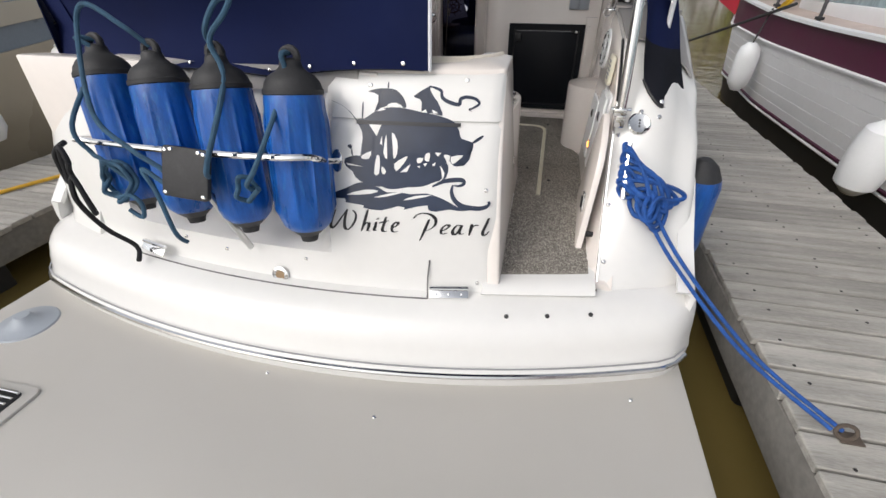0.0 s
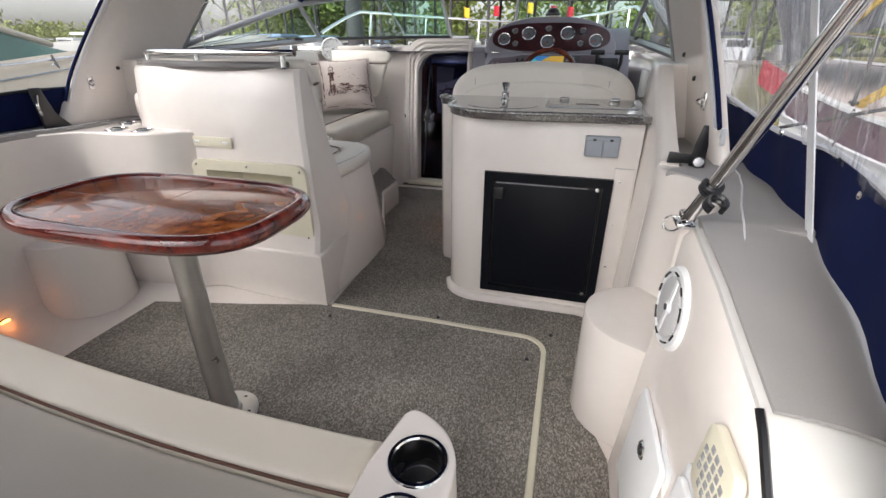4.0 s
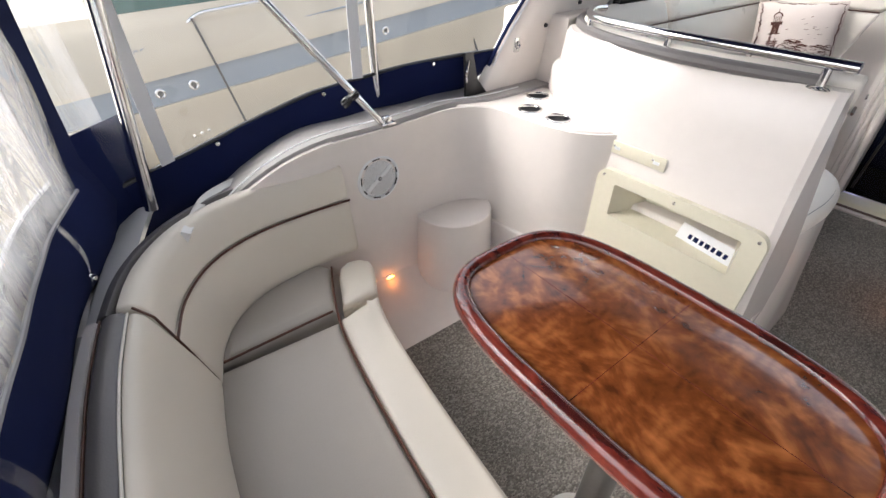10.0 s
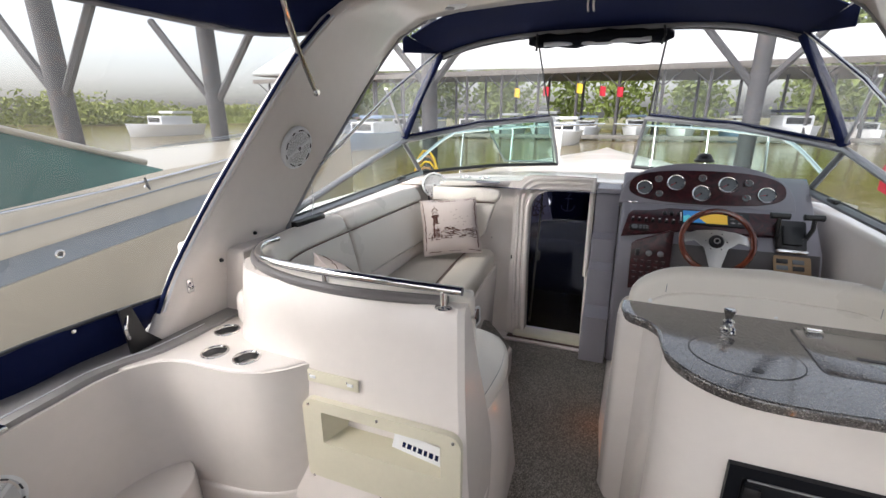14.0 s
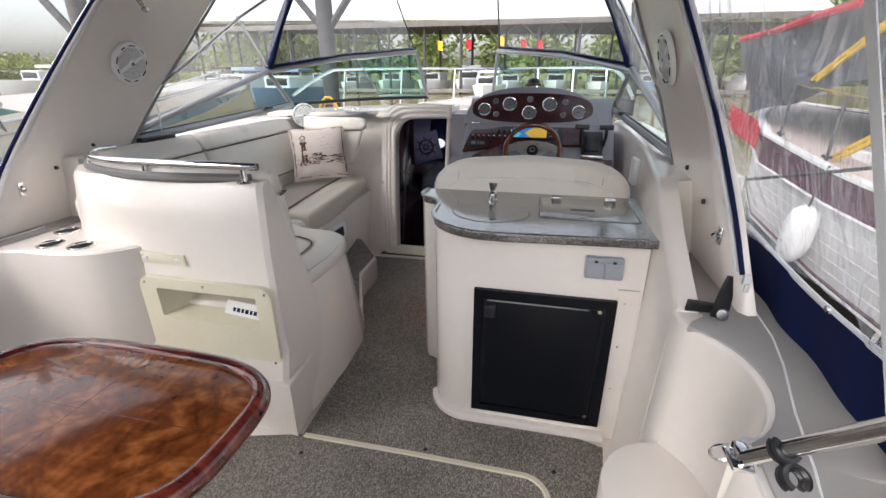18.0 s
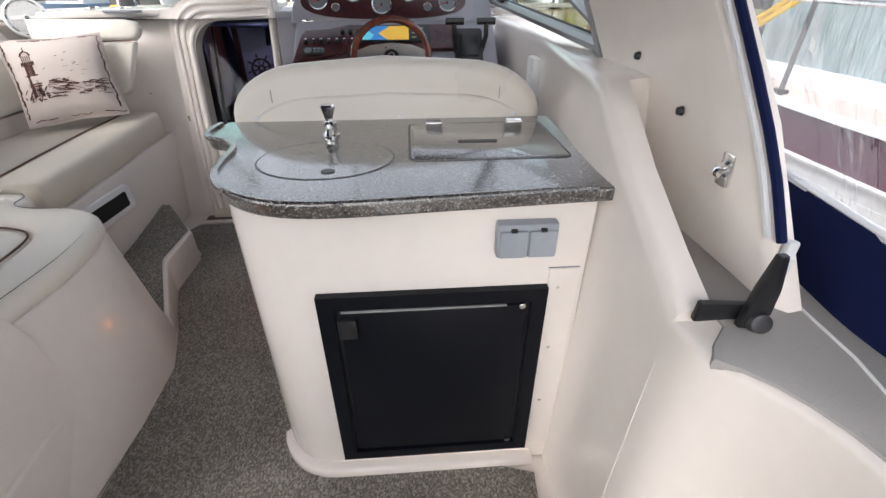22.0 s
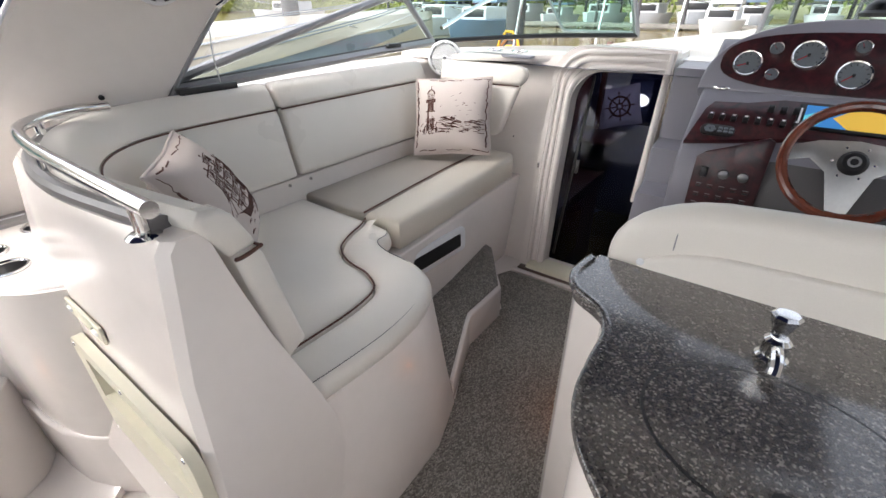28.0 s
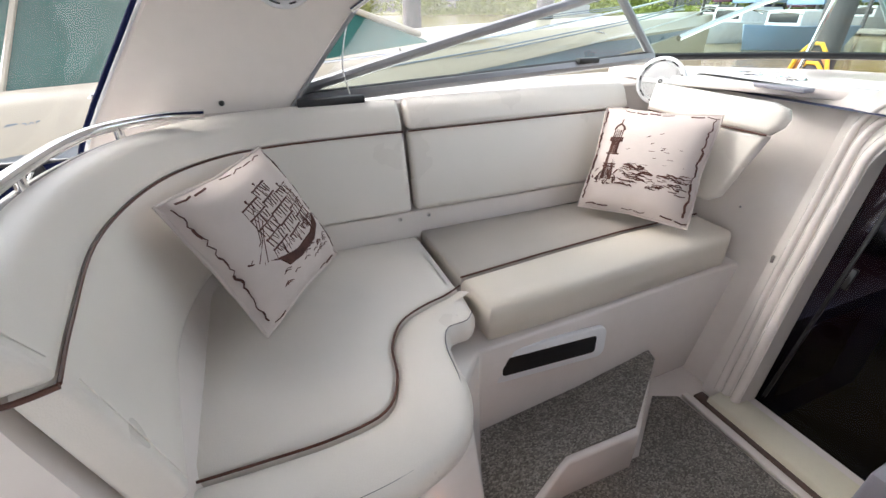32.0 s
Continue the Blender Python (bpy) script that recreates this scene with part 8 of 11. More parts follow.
frame_tube("canopy_pole", curve([(0.29, 1.852, 0.50), (0.272, 1.93, 1.1), (0.255, 2.02, 1.75), (0.23, 2.06, 2.05)], 4), 0.0185, "polished steel canopy pole by the stern passage")
pc = thing("deck_socket", (0.285, 1.85, 0.48), "steel hinge clamp at the foot of the pole", "deck socket")
part("clamp", box((0.285, 1.848, 0.497), (0.05, 0.045, 0.03), 0.006), STEEL, pc)
part("foot", box((0.29, 1.845, 0.462), (0.036, 0.036, 0.05), 0.004), STEEL, pc)
part("pin", tube([(0.25, 1.848, 0.505), (0.325, 1.848, 0.505)], 0.006, 8), STEEL, pc)
frame_tube("canopy_pole", curve([(-2.20, 1.86, 0.70), (-2.21, 1.93, 1.2), (-2.20, 2.0, 1.75), (-2.16, 2.05, 2.0)], 4), 0.0185, "polished steel canopy pole at the port quarter")
frame_tube("canopy_pole", [(-2.31, 2.70, 0.80), (-2.24, 2.665, 1.3), (-2.14, 2.61, 1.93)], 0.0165, "polished steel upright pole on the port side deck")
frame_tube("canopy_strut", [(-2.14, 2.63, 0.79), (-2.235, 2.33, 1.2), (-2.29, 2.00, 1.66)], 0.0125, "polished steel diagonal strut on the port coaming")
frame_tube("canopy_strut", [(0.262, 2.60, 0.80), (0.31, 2.31, 1.2), (0.35, 2.04, 1.6)], 0.0125, "polished steel diagonal strut on the starboard coaming")
for x, y, z, d in ((-2.168, 2.54, 0.912, (-0.095, -0.30, 0.41)), (0.2735, 2.53, 0.897, (0.048, -0.29, 0.40))):
    t = thing("pole_clip", (x, y, z), "small black double plastic clip on the strut", "clip", "strut clips")
    m = facing((x, y, z), d)
    open_ring = lambda c, r, a0, a1: [m @ Vector((c[0] + r * math.cos(radians(a)), c[1] + r * math.sin(radians(a)), 0)) for a in span(a0, a1, 12)]
    for o in (-0.006, 0.006):
        lift = m.to_3x3() @ Vector((0, 0, o))
        part("upper_clip", tube([p + lift for p in open_ring((0, 0), 0.0155, -235, 55)], 0.0055, 6), BLACK, t)
        part("lower_clip", tube([p + lift for p in open_ring((0, -0.038), 0.0155, -55, 235)][::-1], 0.0055, 6), BLACK, t)
    part("bridge", tube([m @ Vector((0, -0.014, 0)), m @ Vector((0, -0.024, 0))], 0.011, 8), BLACK, t)
for x, y in ((-2.14, 2.64), (0.262, 2.605)):
    t = thing("strut_socket", (x, y, 0.79), "steel socket at the foot of the strut", "socket", "strut sockets")
    part("base", box((x, y, 0.797), (0.035, 0.055, 0.012), 0.004), STEEL, t)
    part("fork", box((x, y, 0.812), (0.022, 0.030, 0.024), 0.005), STEEL, t)
sh = thing("shackle", (0.25, 2.62, 0.80), "small steel shackle and ring hanging by the socket", "shackle")
part("ring", tube([(0.245 + 0.018 * math.cos(a), 2.625, 0.785 + 0.018 * math.sin(a)) for a in [k * 0.6283 for k in range(10)]], 0.003, 6, True), STEEL, sh)
part("tag", box((0.268, 2.60, 0.812), (0.02, 0.03, 0.012), 0.003), RUBBER, sh)
# header corner posts: dark sleeved poles down to the windscreen corners
for s in (1, -1):
    fp = thing("front_pole", (CX + s * 1.25, 5.1, 1.42), "navy-sleeved pole from the header to the windscreen", "canopy pole", "canopy frame")
    part("sleeve", tube([(CX + s * 1.262, 5.10, 1.43), (CX + s * 1.14, 5.12, 1.72), (CX + s * 1.0, 5.15, 1.98)], 0.028, 8), NAVY, fp)
    part("pole", tube([(CX + s * 1.275, 5.14, 1.43), (CX + s * 1.15, 5.16, 1.72), (CX + s * 1.01, 5.19, 1.98)], 0.011, 8), STEEL, fp)
    st = frame_tube("canopy_strut", [(CX + s * 1.205, 4.02, 1.35), (CX + s * 1.10, 4.62, 1.72), (CX + s * 1.0, 5.13, 1.99)], 0.010, "thin steel strut from the arch to the header")
    frame_tube("canopy_strut", [(CX + s * 1.16, 4.66, 1.74), (CX + s * 1.23, 4.95, 1.55), (CX + s * 1.26, 5.09, 1.44)], 0.009, "thin telescopic strut with a black clamp", ALU)

# ---- clear panels and curtains ----
def wave(u, v, amp):
    return amp * (math.sin(u * 9 + v * 4) + 0.5 * math.sin(u * 23 - v * 7))


def clear(name, fn, us, vs, mat, label, binding=True):
    t = thing(name, Vector(fn(us[0], vs[0])), label, "clear curtain")
    p = part("clear_sheet", sheet(fn, us, vs), mat, t, "", 80)
    p.visible_shadow = False
    return t


# front panels
for s in (1, -1):
    W = lambda a: (CX + s * lerp_table([(0, 0.36), (0.5, 0.86), (1, 1.262)], a), lerp_table([(0, 5.88), (0.5, 5.58), (1, 5.09)], a), lerp_table([(0, 1.575), (0.5, 1.525), (1, 1.43)], a))
    H = lambda a: (CX + s * lerp_table([(0, 0.38), (1, 0.99)], a), lerp_table([(0, 5.27), (1, 5.18)], a), lerp_table([(0, 2.075), (1, 1.98)], a))
    t = clear("front_curtain", lambda a, k: Vector(W(a)).lerp(Vector(H(a)), k) + Vector((0, wave(a * 2, k, 0.004), 0)), span(0, 1, 8), span(0, 1, 8), FRONTVINYL, "clear vinyl front panel between windscreen and canvas")
    part("zip_edge", tube([Vector(W(0)), Vector(W(0)).lerp(Vector(H(0)), 0.5), Vector(H(0))], 0.006, 6), BLACK, t)
    part("hem", tube([Vector(W(a)) + Vector((0, 0, 0.012)) for a in span(0, 1, 8)], 0.010, 6), NAVY, t)
    # wedge between arch and corner pole
    A0, A1 = Vector((CX + s * 1.262, 3.92, 1.15)), Vector((CX + s * 1.03, 4.64, 2.03))
    B0, B1 = Vector((CX + s * 1.262, 5.06, 1.43)), Vector((CX + s * 1.0, 5.14, 1.98))
    t = clear("side_wedge_curtain", lambda a, k: (A0.lerp(A1, k)).lerp(B0.lerp(B1, k), a) + Vector((s * wave(a, k, 0.006), 0, 0)), span(0, 1, 8), span(0, 1, 8), FRONTVINYL, "clear vinyl wedge panel beside the arch")
    part("navy_top", sheet(lambda a, k: (A1.lerp(B1, a)) + (Vector((0, 0, -0.10 * (1 - a) * k))), span(0, 1, 6), (0, 1), 0.005), NAVY, t, "navy canvas gusset")
# side curtains
NT = 0.145


def side_pt(s, y, k):
    """Side curtain from the deck edge (k 0) to the canvas edge (k 1)."""
    xb = CX - 1.42 if s < 0 else lerp_table([(2.1, 0.435), (2.4, 0.480), (2.8, 0.520), (3.4, 0.550)], y)
    zb = lerp_table([(1.8, 0.56), (1.93, 0.60), (2.1, 0.65), (2.4, 0.74), (2.95, 0.80)], y) if s < 0 else lerp_table([(2.1, 0.70), (2.6, 0.795)], y)
    y2 = y + (k * 0.75 * max(0.0, (y - 2.2) / 0.95) if y > 2.2 else 0)
    tx, ty, tz = top_pt(s, min(y2, 3.95))
    x, z = xb + (tx - xb) * k ** 1.5, zb + (tz - zb) * k
    w = min(1.0, max(0.0, (y - 2.65) / 0.45)) * (min(1.0, k / 0.12) if s < 0 else min(1.0, max(0.0, k - NT) / 0.35))
    x += (CX + s * (lerp_table([(r[0], r[1]) for r in ARCH], z) + 0.03) - x) * w * w * (3 - 2 * w)
    return Vector((x, y2, z))


for s, mat in ((-1, CLEARVINYL), (1, LOOSEVINYL)):
    y0 = 1.80 if s < 0 else 2.10
    t = clear("side_curtain", lambda y, k: side_pt(s, y, k) + Vector((s * (wave(y, k, 0.012) + 0.006 * math.sin(y * 41 + 9 * k * k) * math.sin(k * 7) if s > 0 else wave(y, k, 0.003)), 0, 0)), span(y0, 3.12 if s < 0 else 3.30, 60 if s > 0 else 30), span(NT, 1, 24 if s > 0 else 16), mat, "clear vinyl side curtain over a navy canvas skirt")
    part("navy_skirt", sheet(lambda y, k: side_pt(s, y, k * (NT + (0.015 * math.sin(y * 6) if s > 0 else 0.0))) + Vector((s * 0.006 * math.sin(y * 22), 0, 0)), span(y0, 3.14 if s < 0 else 3.36, 34), span(0, 1, 4), 0.004), NAVY, t, "navy canvas skirt", 70)
    part("skirt_hem", tube([side_pt(s, y, NT + (0.015 * math.sin(y * 6) if s > 0 else 0.0)) for y in span(y0, 3.14 if s < 0 else 3.36, 24)], 0.007, 6), BLACK if s < 0 else ZIP, t)
    for y in (2.1, 2.45, 2.85):
        part("snap", lathe([(0, 0.008), (0.007, 0.006), (0.008, 0)], facing(side_pt(s, y, NT - 0.012) - Vector((s * 0.004, 0, 0)), (-s, 0, 0)), 10), STEEL, t)
    if s < 0:
        part("white_seam", sheet(lambda d, k: side_pt(s, 1.95 + d, k) + Vector((0.006, 0, 0)), (-0.02, 0.02), span(NT, 0.95, 8), 0.003), ZIP, t, "pale webbing strap")
        part("white_seam", sheet(lambda d, k: Vector((side_pt(s, 2.61, k).x + 0.006, 2.612 + d, side_pt(s, 2.61, k).z)), (-0.02, 0.02), span(NT, 0.95, 8), 0.003), ZIP, t, "pale webbing strap")
    else:
        part("white_seam", sheet(lambda d, z: Vector((0.488 - 0.10 * (z - 0.8), 2.60 + 0.46 * (z - 0.8) + d, z)), (-0.015, 0.015), span(0.74, 1.90, 10), 0.003), ZIP, t, "pale webbing strap with a zip")
        part("zip_edge", tube([side_pt(s, y0, k) for k in span(0, 1, 10)], 0.010, 6), ZIP, t, "pale zip along the open edge")
        part("edge_band", sheet(lambda d, k: side_pt(s, y0 + d, k) + Vector((0.004, 0, 0)), (0.0, 0.04), span(0.05, 1, 10), 0.003), NAVY, t, "navy edge band")
zs = thing("zip_slider", (0.452, 3.15, 0.89), "white plastic zip slider at the foot of the arch", "zip slider")
part("body", box((0.452, 3.148, 0.895), (0.018, 0.012, 0.03), 0.003), ZIP, zs)
part("pull", box((0.454, 3.142, 0.872), (0.012, 0.006, 0.026), 0.002), ZIP, zs)
# starboard hanging flap
flap = thing("canvas_flap", (0.45, 2.0, 0.5), "navy canvas flap with a black mesh tip hanging over the quarter", "canvas flap")
def flap_pt(u, v):
    a = Vector((0.295, 2.06, 0.98)).lerp(Vector((0.372, 1.955, 0.60)), v)
    b = Vector((0.425, 2.24, 0.98)).lerp(Vector((0.568, 2.068, 0.508)), v)
    p = a.lerp(b, u)
    w = math.sin(math.pi * u) * v ** 3
    return p + Vector((0.008 * math.sin(u * 7 + v * 5) - 0.035 * w, -0.10 * w + 0.006 * math.sin(u * 9), -0.045 * w))
part("cloth", sheet(flap_pt, span(0, 1, 10), span(0, 0.62, 10), 0.004), NAVY, flap, "", 70)
part("mesh_tip", sheet(flap_pt, span(0, 1, 10), span(0.62, 1, 6), 0.004), NAVYMESH, flap, "black mesh reinforced tip", 70)
part("snap", lathe([(0, 0.008), (0.008, 0.006), (0.010, 0)], facing(flap_pt(0.5, 0.97) + Vector((0, -0.005, 0)), (0, -0.8, 0.5)), 10), STEEL, flap)
part("hem", tube([flap_pt(u, 1.0) for u in span(0, 1, 10)], 0.006, 6), RUBBER, flap)
# aft curtain over the transom
def aft_pt(x, k):
    z0 = lerp_table([(-2.2, 0.605), (-0.9, 0.63), (-0.43, 0.664)], x)
    z = z0 + k * (2.02 - z0)
    return Vector((x, rub_y(x) + 0.475 - 0.008 + 0.10 * k + 0.045 * math.sin(math.pi * min(1.0, k / 0.205)) * min(1.0, max(0.0, -0.62 - x) / 0.3) + 0.008 * math.sin(x * 11 + k * 3), z + (0.022 * abs(math.sin((x + 0.4) * 5.2)) if k < 0.02 else 0)))


aft = thing("aft_curtain", (-1.3, 1.6, 0.62), "navy canvas aft curtain with clear vinyl window snapped to the transom", "canvas curtain")
part("navy_skirt", sheet(aft_pt, span(-2.16, -0.415, 44), span(0, 0.205, 6), 0.004), NAVY, aft, "navy canvas skirt", 70)
p = part("clear_sheet", sheet(lambda x, k: aft_pt(x, k) + Vector((0, wave(x * 1.3, k * 2, 0.016), 0)), span(-2.08, -0.55, 40), span(0.20, 1, 16)), LOOSEVINYL, aft, "creased clear vinyl", 80)
p.visible_shadow = False
part("navy_border", sheet(aft_pt, (-0.58, -0.415), span(0.20, 1, 10), 0.004), NAVY, aft, "", 70)
part("navy_corner", sheet(aft_pt, (-2.22, -2.06), span(0.0, 1, 10), 0.004), NAVY, aft, "", 70)
part("zip", tube([aft_pt(-0.41, k) for k in span(0, 1, 14)], 0.007, 6), ZIP, aft, "white zip along the free edge")
part("window_hem", tube([aft_pt(x, 0.207) + Vector((0, -0.004, 0)) for x in span(-2.1, -0.43, 40)], 0.005, 6), ZIP, aft, "pale zip hem under the window")
part("hem", tube([aft_pt(x, 0.0) for x in span(-2.16, -0.43, 44)], 0.004, 6), BLACK, aft)
for x in span(-2.05, -0.5, 9):
    part("snap", lathe([(0, 0.007), (0.007, 0.005), (0.008, 0)], facing(aft_pt(x, 0.014) - Vector((0, 0.004, 0)), (0, -1, 0.2)), 10), STEEL, aft)
hem_z = lambda x: lerp_table([(-2.1, 0.868), (-1.6, 0.862), (-1.3, 0.845), (-1.0, 0.838), (-0.85, 0.79), (-0.66, 0.75)], x)
lflap = thing("loose_window_flap", (-1.4, 1.62, 0.75), "creased clear vinyl flap hanging loose inside the aft curtain", "clear curtain")


def lflap_pt(x, k):
    p = aft_pt(x, 0.0)
    crease = 0.020 * math.sin(x * 13 + k * 5 + 1.5 * math.sin(k * 9)) + 0.010 * math.sin(x * 31 - k * 17)
    return Vector((x, p.y + 0.055 + 0.06 * k + crease * (0.10 + k), hem_z(x) + (1.95 - hem_z(x)) * k))


pf_ = part("clear_sheet", sheet(lflap_pt, span(-2.06, -0.66, 64), span(0, 1, 28)), CREASED, lflap, "cloudy creased vinyl", 80)
pf_.visible_shadow = False
for a, b in (((-1.814, 1.712, 0.905), (-1.784, 1.715, 0.782)), ((-1.343, 1.608, 0.857), (-1.281, 1.636, 0.762))):
    a, b = Vector(a), Vector(b)
    tab = part("tab", sheet(lambda u, k: a.lerp(b, k) + Vector((u * (0.6 + 0.4 * k), 0.012 * math.sin(math.pi * k), 0)), (-0.022, 0.0, 0.022), span(0, 1, 6), 0.002), CLEARVINYL, lflap, "clear vinyl tab with a snap")
    part("snap", lathe([(0, 0.006), (0.006, 0.005), (0.009, 0), (0, 0)], facing(b + Vector((0, 0.005, 0.012)), (0, 1, 0.5)), 10), STEEL, tab)
part("hem", tube([lflap_pt(x, 0.0) for x in span(-2.06, -0.66, 34)], 0.005, 6), GREYTRIM, lflap)
cornc = clear("quarter_curtain", lambda a, k: Vector((-2.22, 1.74, 0)).lerp(Vector((-2.33, 1.84, 0)), a) + Vector((0.06 * k, 0, 0.66 + 1.3 * k)), span(0, 1, 3), span(0, 1, 8), LOOSEVINYL, "clear vinyl corner strip at the port quarter")
part("navy_skirt", sheet(lambda a, k: Vector((-2.20, 1.72, 0)).lerp(Vector((-2.34, 1.88, 0)), a) + Vector((0.0, 0, 0.60 + 0.34 * k)), span(0, 1, 4), span(0, 1, 3), 0.004), NAVY, cornc)


# ---- stern fittings ----
def on_transom(x, z, out=0.0, recess=False):
    n = Vector((0, -1, 0.3)).normalized()
    return Vector((x, transom_y(x, z, recess), z)) + n * out


# decal: ship in flat vinyl, waves and name, following the transom
decal = thing("ship_decal", on_transom(-0.46, 0.3, 0.001), "slate-blue vinyl sailing-ship decal with lettering", "decal")


def cut(name, pts, lift=0.0012, n=1):
    """Flat vinyl shape on the transom from (x, z) points."""
    bm = bmesh.new()
    f = bm.faces.new([bm.verts.new((x, 0, z)) for x, z in pts])
    bmesh.ops.triangulate(bm, faces=[f])
    bmesh.ops.subdivide_edges(bm, edges=bm.edges, cuts=3, use_grid_fill=True)
    for v in bm.verts:
        v.co = on_transom(v.co.x, v.co.z, lift)
    return part(name, bm, DECAL if lift < 0.0018 else GELT, decal)


def ship(u, v):
    """Design units of the decal to transom metres."""
    return (-0.8032 + 0.1651 * u + 0.0199 * v - 0.0036 * u * v - 0.0023 * u * u - 0.0035 * v * v, 0.0445 + 0.0125 * u + 0.1673 * v - 0.0014 * u * v - 0.0013 * u * u - 0.0065 * v * v)


def blob(pts, smooth=3):
    return [ship(p[0], p[1]) for p in (curve([(u, v) for u, v in pts], smooth, True) if smooth else [Vector(q) for q in pts])]


cut("hull", blob([(0.52, 2.16), (0.56, 1.98), (0.72, 1.86), (0.82, 1.70), (1.05, 1.56), (1.25, 1.50), (1.45, 1.50), (1.62, 1.44), (1.85, 1.44), (2.10, 1.48), (2.45, 1.50), (2.78, 1.62), (3.02, 1.70), (3.06, 2.05), (2.85, 2.28), (2.40, 2.30), (1.70, 2.25), (1.10, 2.20), (0.80, 2.24)], 2))
cut("main_sail", blob([(0.74, 3.10), (0.95, 3.14), (1.15, 3.28), (1.42, 3.40), (1.80, 3.42), (2.30, 3.32), (2.70, 3.24), (2.92, 3.18), (3.16, 3.08), (3.30, 2.85), (3.36, 2.66), (3.62, 2.58), (3.66, 2.44), (3.52, 2.10), (3.40, 2.00), (3.12, 2.10), (2.70, 2.16), (2.0, 2.0), (1.45, 2.0), (1.05, 2.05), (0.95, 2.35), (0.96, 2.70), (0.88, 2.92)], 2))
cut("spanker", blob([(0.03, 3.62), (0.30, 3.52), (0.58, 3.32), (0.78, 3.08), (1.0, 2.95), (1.24, 2.70), (1.30, 2.30), (1.10, 2.10), (0.90, 2.22), (0.93, 2.50), (0.90, 2.80), (0.76, 3.06), (0.52, 3.36), (0.28, 3.54)], 2))
cut("top_sail", blob([(1.02, 3.84), (1.25, 3.91), (1.50, 3.92), (1.72, 3.88), (1.88, 3.72), (1.97, 3.50), (1.94, 3.40), (1.75, 3.48), (1.50, 3.46), (1.28, 3.36), (1.18, 3.30), (1.30, 3.42), (1.34, 3.60), (1.28, 3.74), (1.18, 3.80)], 2))
cut("mizzen_sail", blob([(2.16, 3.72), (2.55, 3.98), (2.58, 3.90), (2.66, 3.72), (2.76, 3.58), (2.85, 3.36), (2.87, 3.22), (2.60, 3.28), (2.35, 3.28), (2.38, 3.48), (2.32, 3.64)], 2))
cut("stern_scroll", blob([(0.56, 2.46), (0.62, 2.51), (0.68, 2.46), (0.66, 2.34), (0.72, 2.20), (0.86, 2.20), (0.72, 2.24), (0.70, 2.36), (0.64, 2.40)], 2))
cut("prow_scroll", blob([(3.05, 2.18), (3.20, 2.26), (3.42, 2.22), (3.62, 2.46), (3.58, 2.16), (3.42, 2.02), (3.22, 1.99), (3.12, 2.08)], 2))
# Strip bridges the groove; its black stands in for the shade in there
part("groove_shade", sheet(lambda x, k: on_transom(x, 0.494 + 0.012 * k, 0.0022), span(-0.66, -0.285, 16), (0, 1)), INK, decal, "black strip for the decal vinyl shaded in the hull groove")
for pts in ([(1.03, 3.04), (1.38, 3.01), (1.27, 2.70)], [(1.40, 2.72), (1.42, 2.48), (1.36, 2.52)], [(1.50, 2.75), (1.54, 2.40), (1.56, 2.15), (1.46, 2.30)], [(1.64, 2.80), (1.78, 2.60), (1.80, 2.28), (1.72, 2.16), (1.68, 2.45)], [(0.93, 2.23), (1.16, 2.34), (1.12, 2.16), (0.96, 2.16)], [(1.30, 2.24), (1.38, 2.18), (1.38, 1.80), (1.26, 1.80)], [(1.44, 1.98), (1.55, 1.86), (1.50, 1.78), (1.44, 1.84)], [(1.74, 2.04), (1.95, 2.18), (2.06, 2.22), (1.98, 2.06), (1.80, 1.86)], [(1.90, 1.84), (2.14, 2.04), (2.06, 1.84)], [(2.30, 2.18), (2.44, 2.18), (2.40, 2.08), (2.30, 2.06)], [(2.50, 2.28), (2.60, 2.30), (2.58, 2.10), (2.48, 2.14)], [(2.30, 1.98), (2.38, 2.0), (2.36, 1.94)], [(2.44, 2.04), (2.54, 2.06), (2.50, 1.98)], [(2.66, 2.02), (2.76, 2.10), (2.72, 1.99)], [(2.72, 2.32), (2.88, 2.31), (2.80, 2.22)], [(2.94, 2.26), (3.10, 2.24), (3.05, 2.02), (3.0, 2.14)], [(3.12, 2.22), (3.42, 2.26), (3.30, 2.14), (3.16, 2.04)], [(2.86, 2.0), (2.93, 1.70), (2.75, 1.56), (2.92, 1.66), (2.98, 1.82)], [(0.56, 2.06), (0.98, 1.97), (0.60, 2.01)], [(2.33, 3.30), (2.46, 3.38), (2.50, 3.29)], [(2.62, 3.38), (2.78, 3.28), (2.64, 3.27)], [(1.26, 3.32), (1.36, 3.42), (1.48, 3.36)], [(1.52, 3.50), (1.72, 3.54), (1.90, 3.42), (1.56, 3.44)]):
    cut("sail_gap", blob(pts, 2 if len(pts) > 3 else 0), 0.0021)
cut("sea", blob([(0.14, 1.28), (0.50, 1.36), (0.86, 1.52), (1.20, 1.52), (1.42, 1.46), (1.60, 1.36), (1.90, 1.36), (2.20, 1.32), (2.55, 1.34), (2.86, 1.26), (3.14, 1.14), (3.40, 1.02), (3.80, 0.98), (4.02, 1.02), (3.70, 0.96), (3.40, 0.94), (3.15, 0.97), (2.85, 0.92), (2.65, 0.96), (2.75, 1.06), (2.40, 1.04), (2.05, 0.96), (2.20, 1.08), (1.90, 1.04), (1.50, 0.94), (1.05, 1.00), (1.10, 1.10), (0.75, 1.10), (0.60, 1.14), (0.72, 1.20), (0.40, 1.22)], 2))
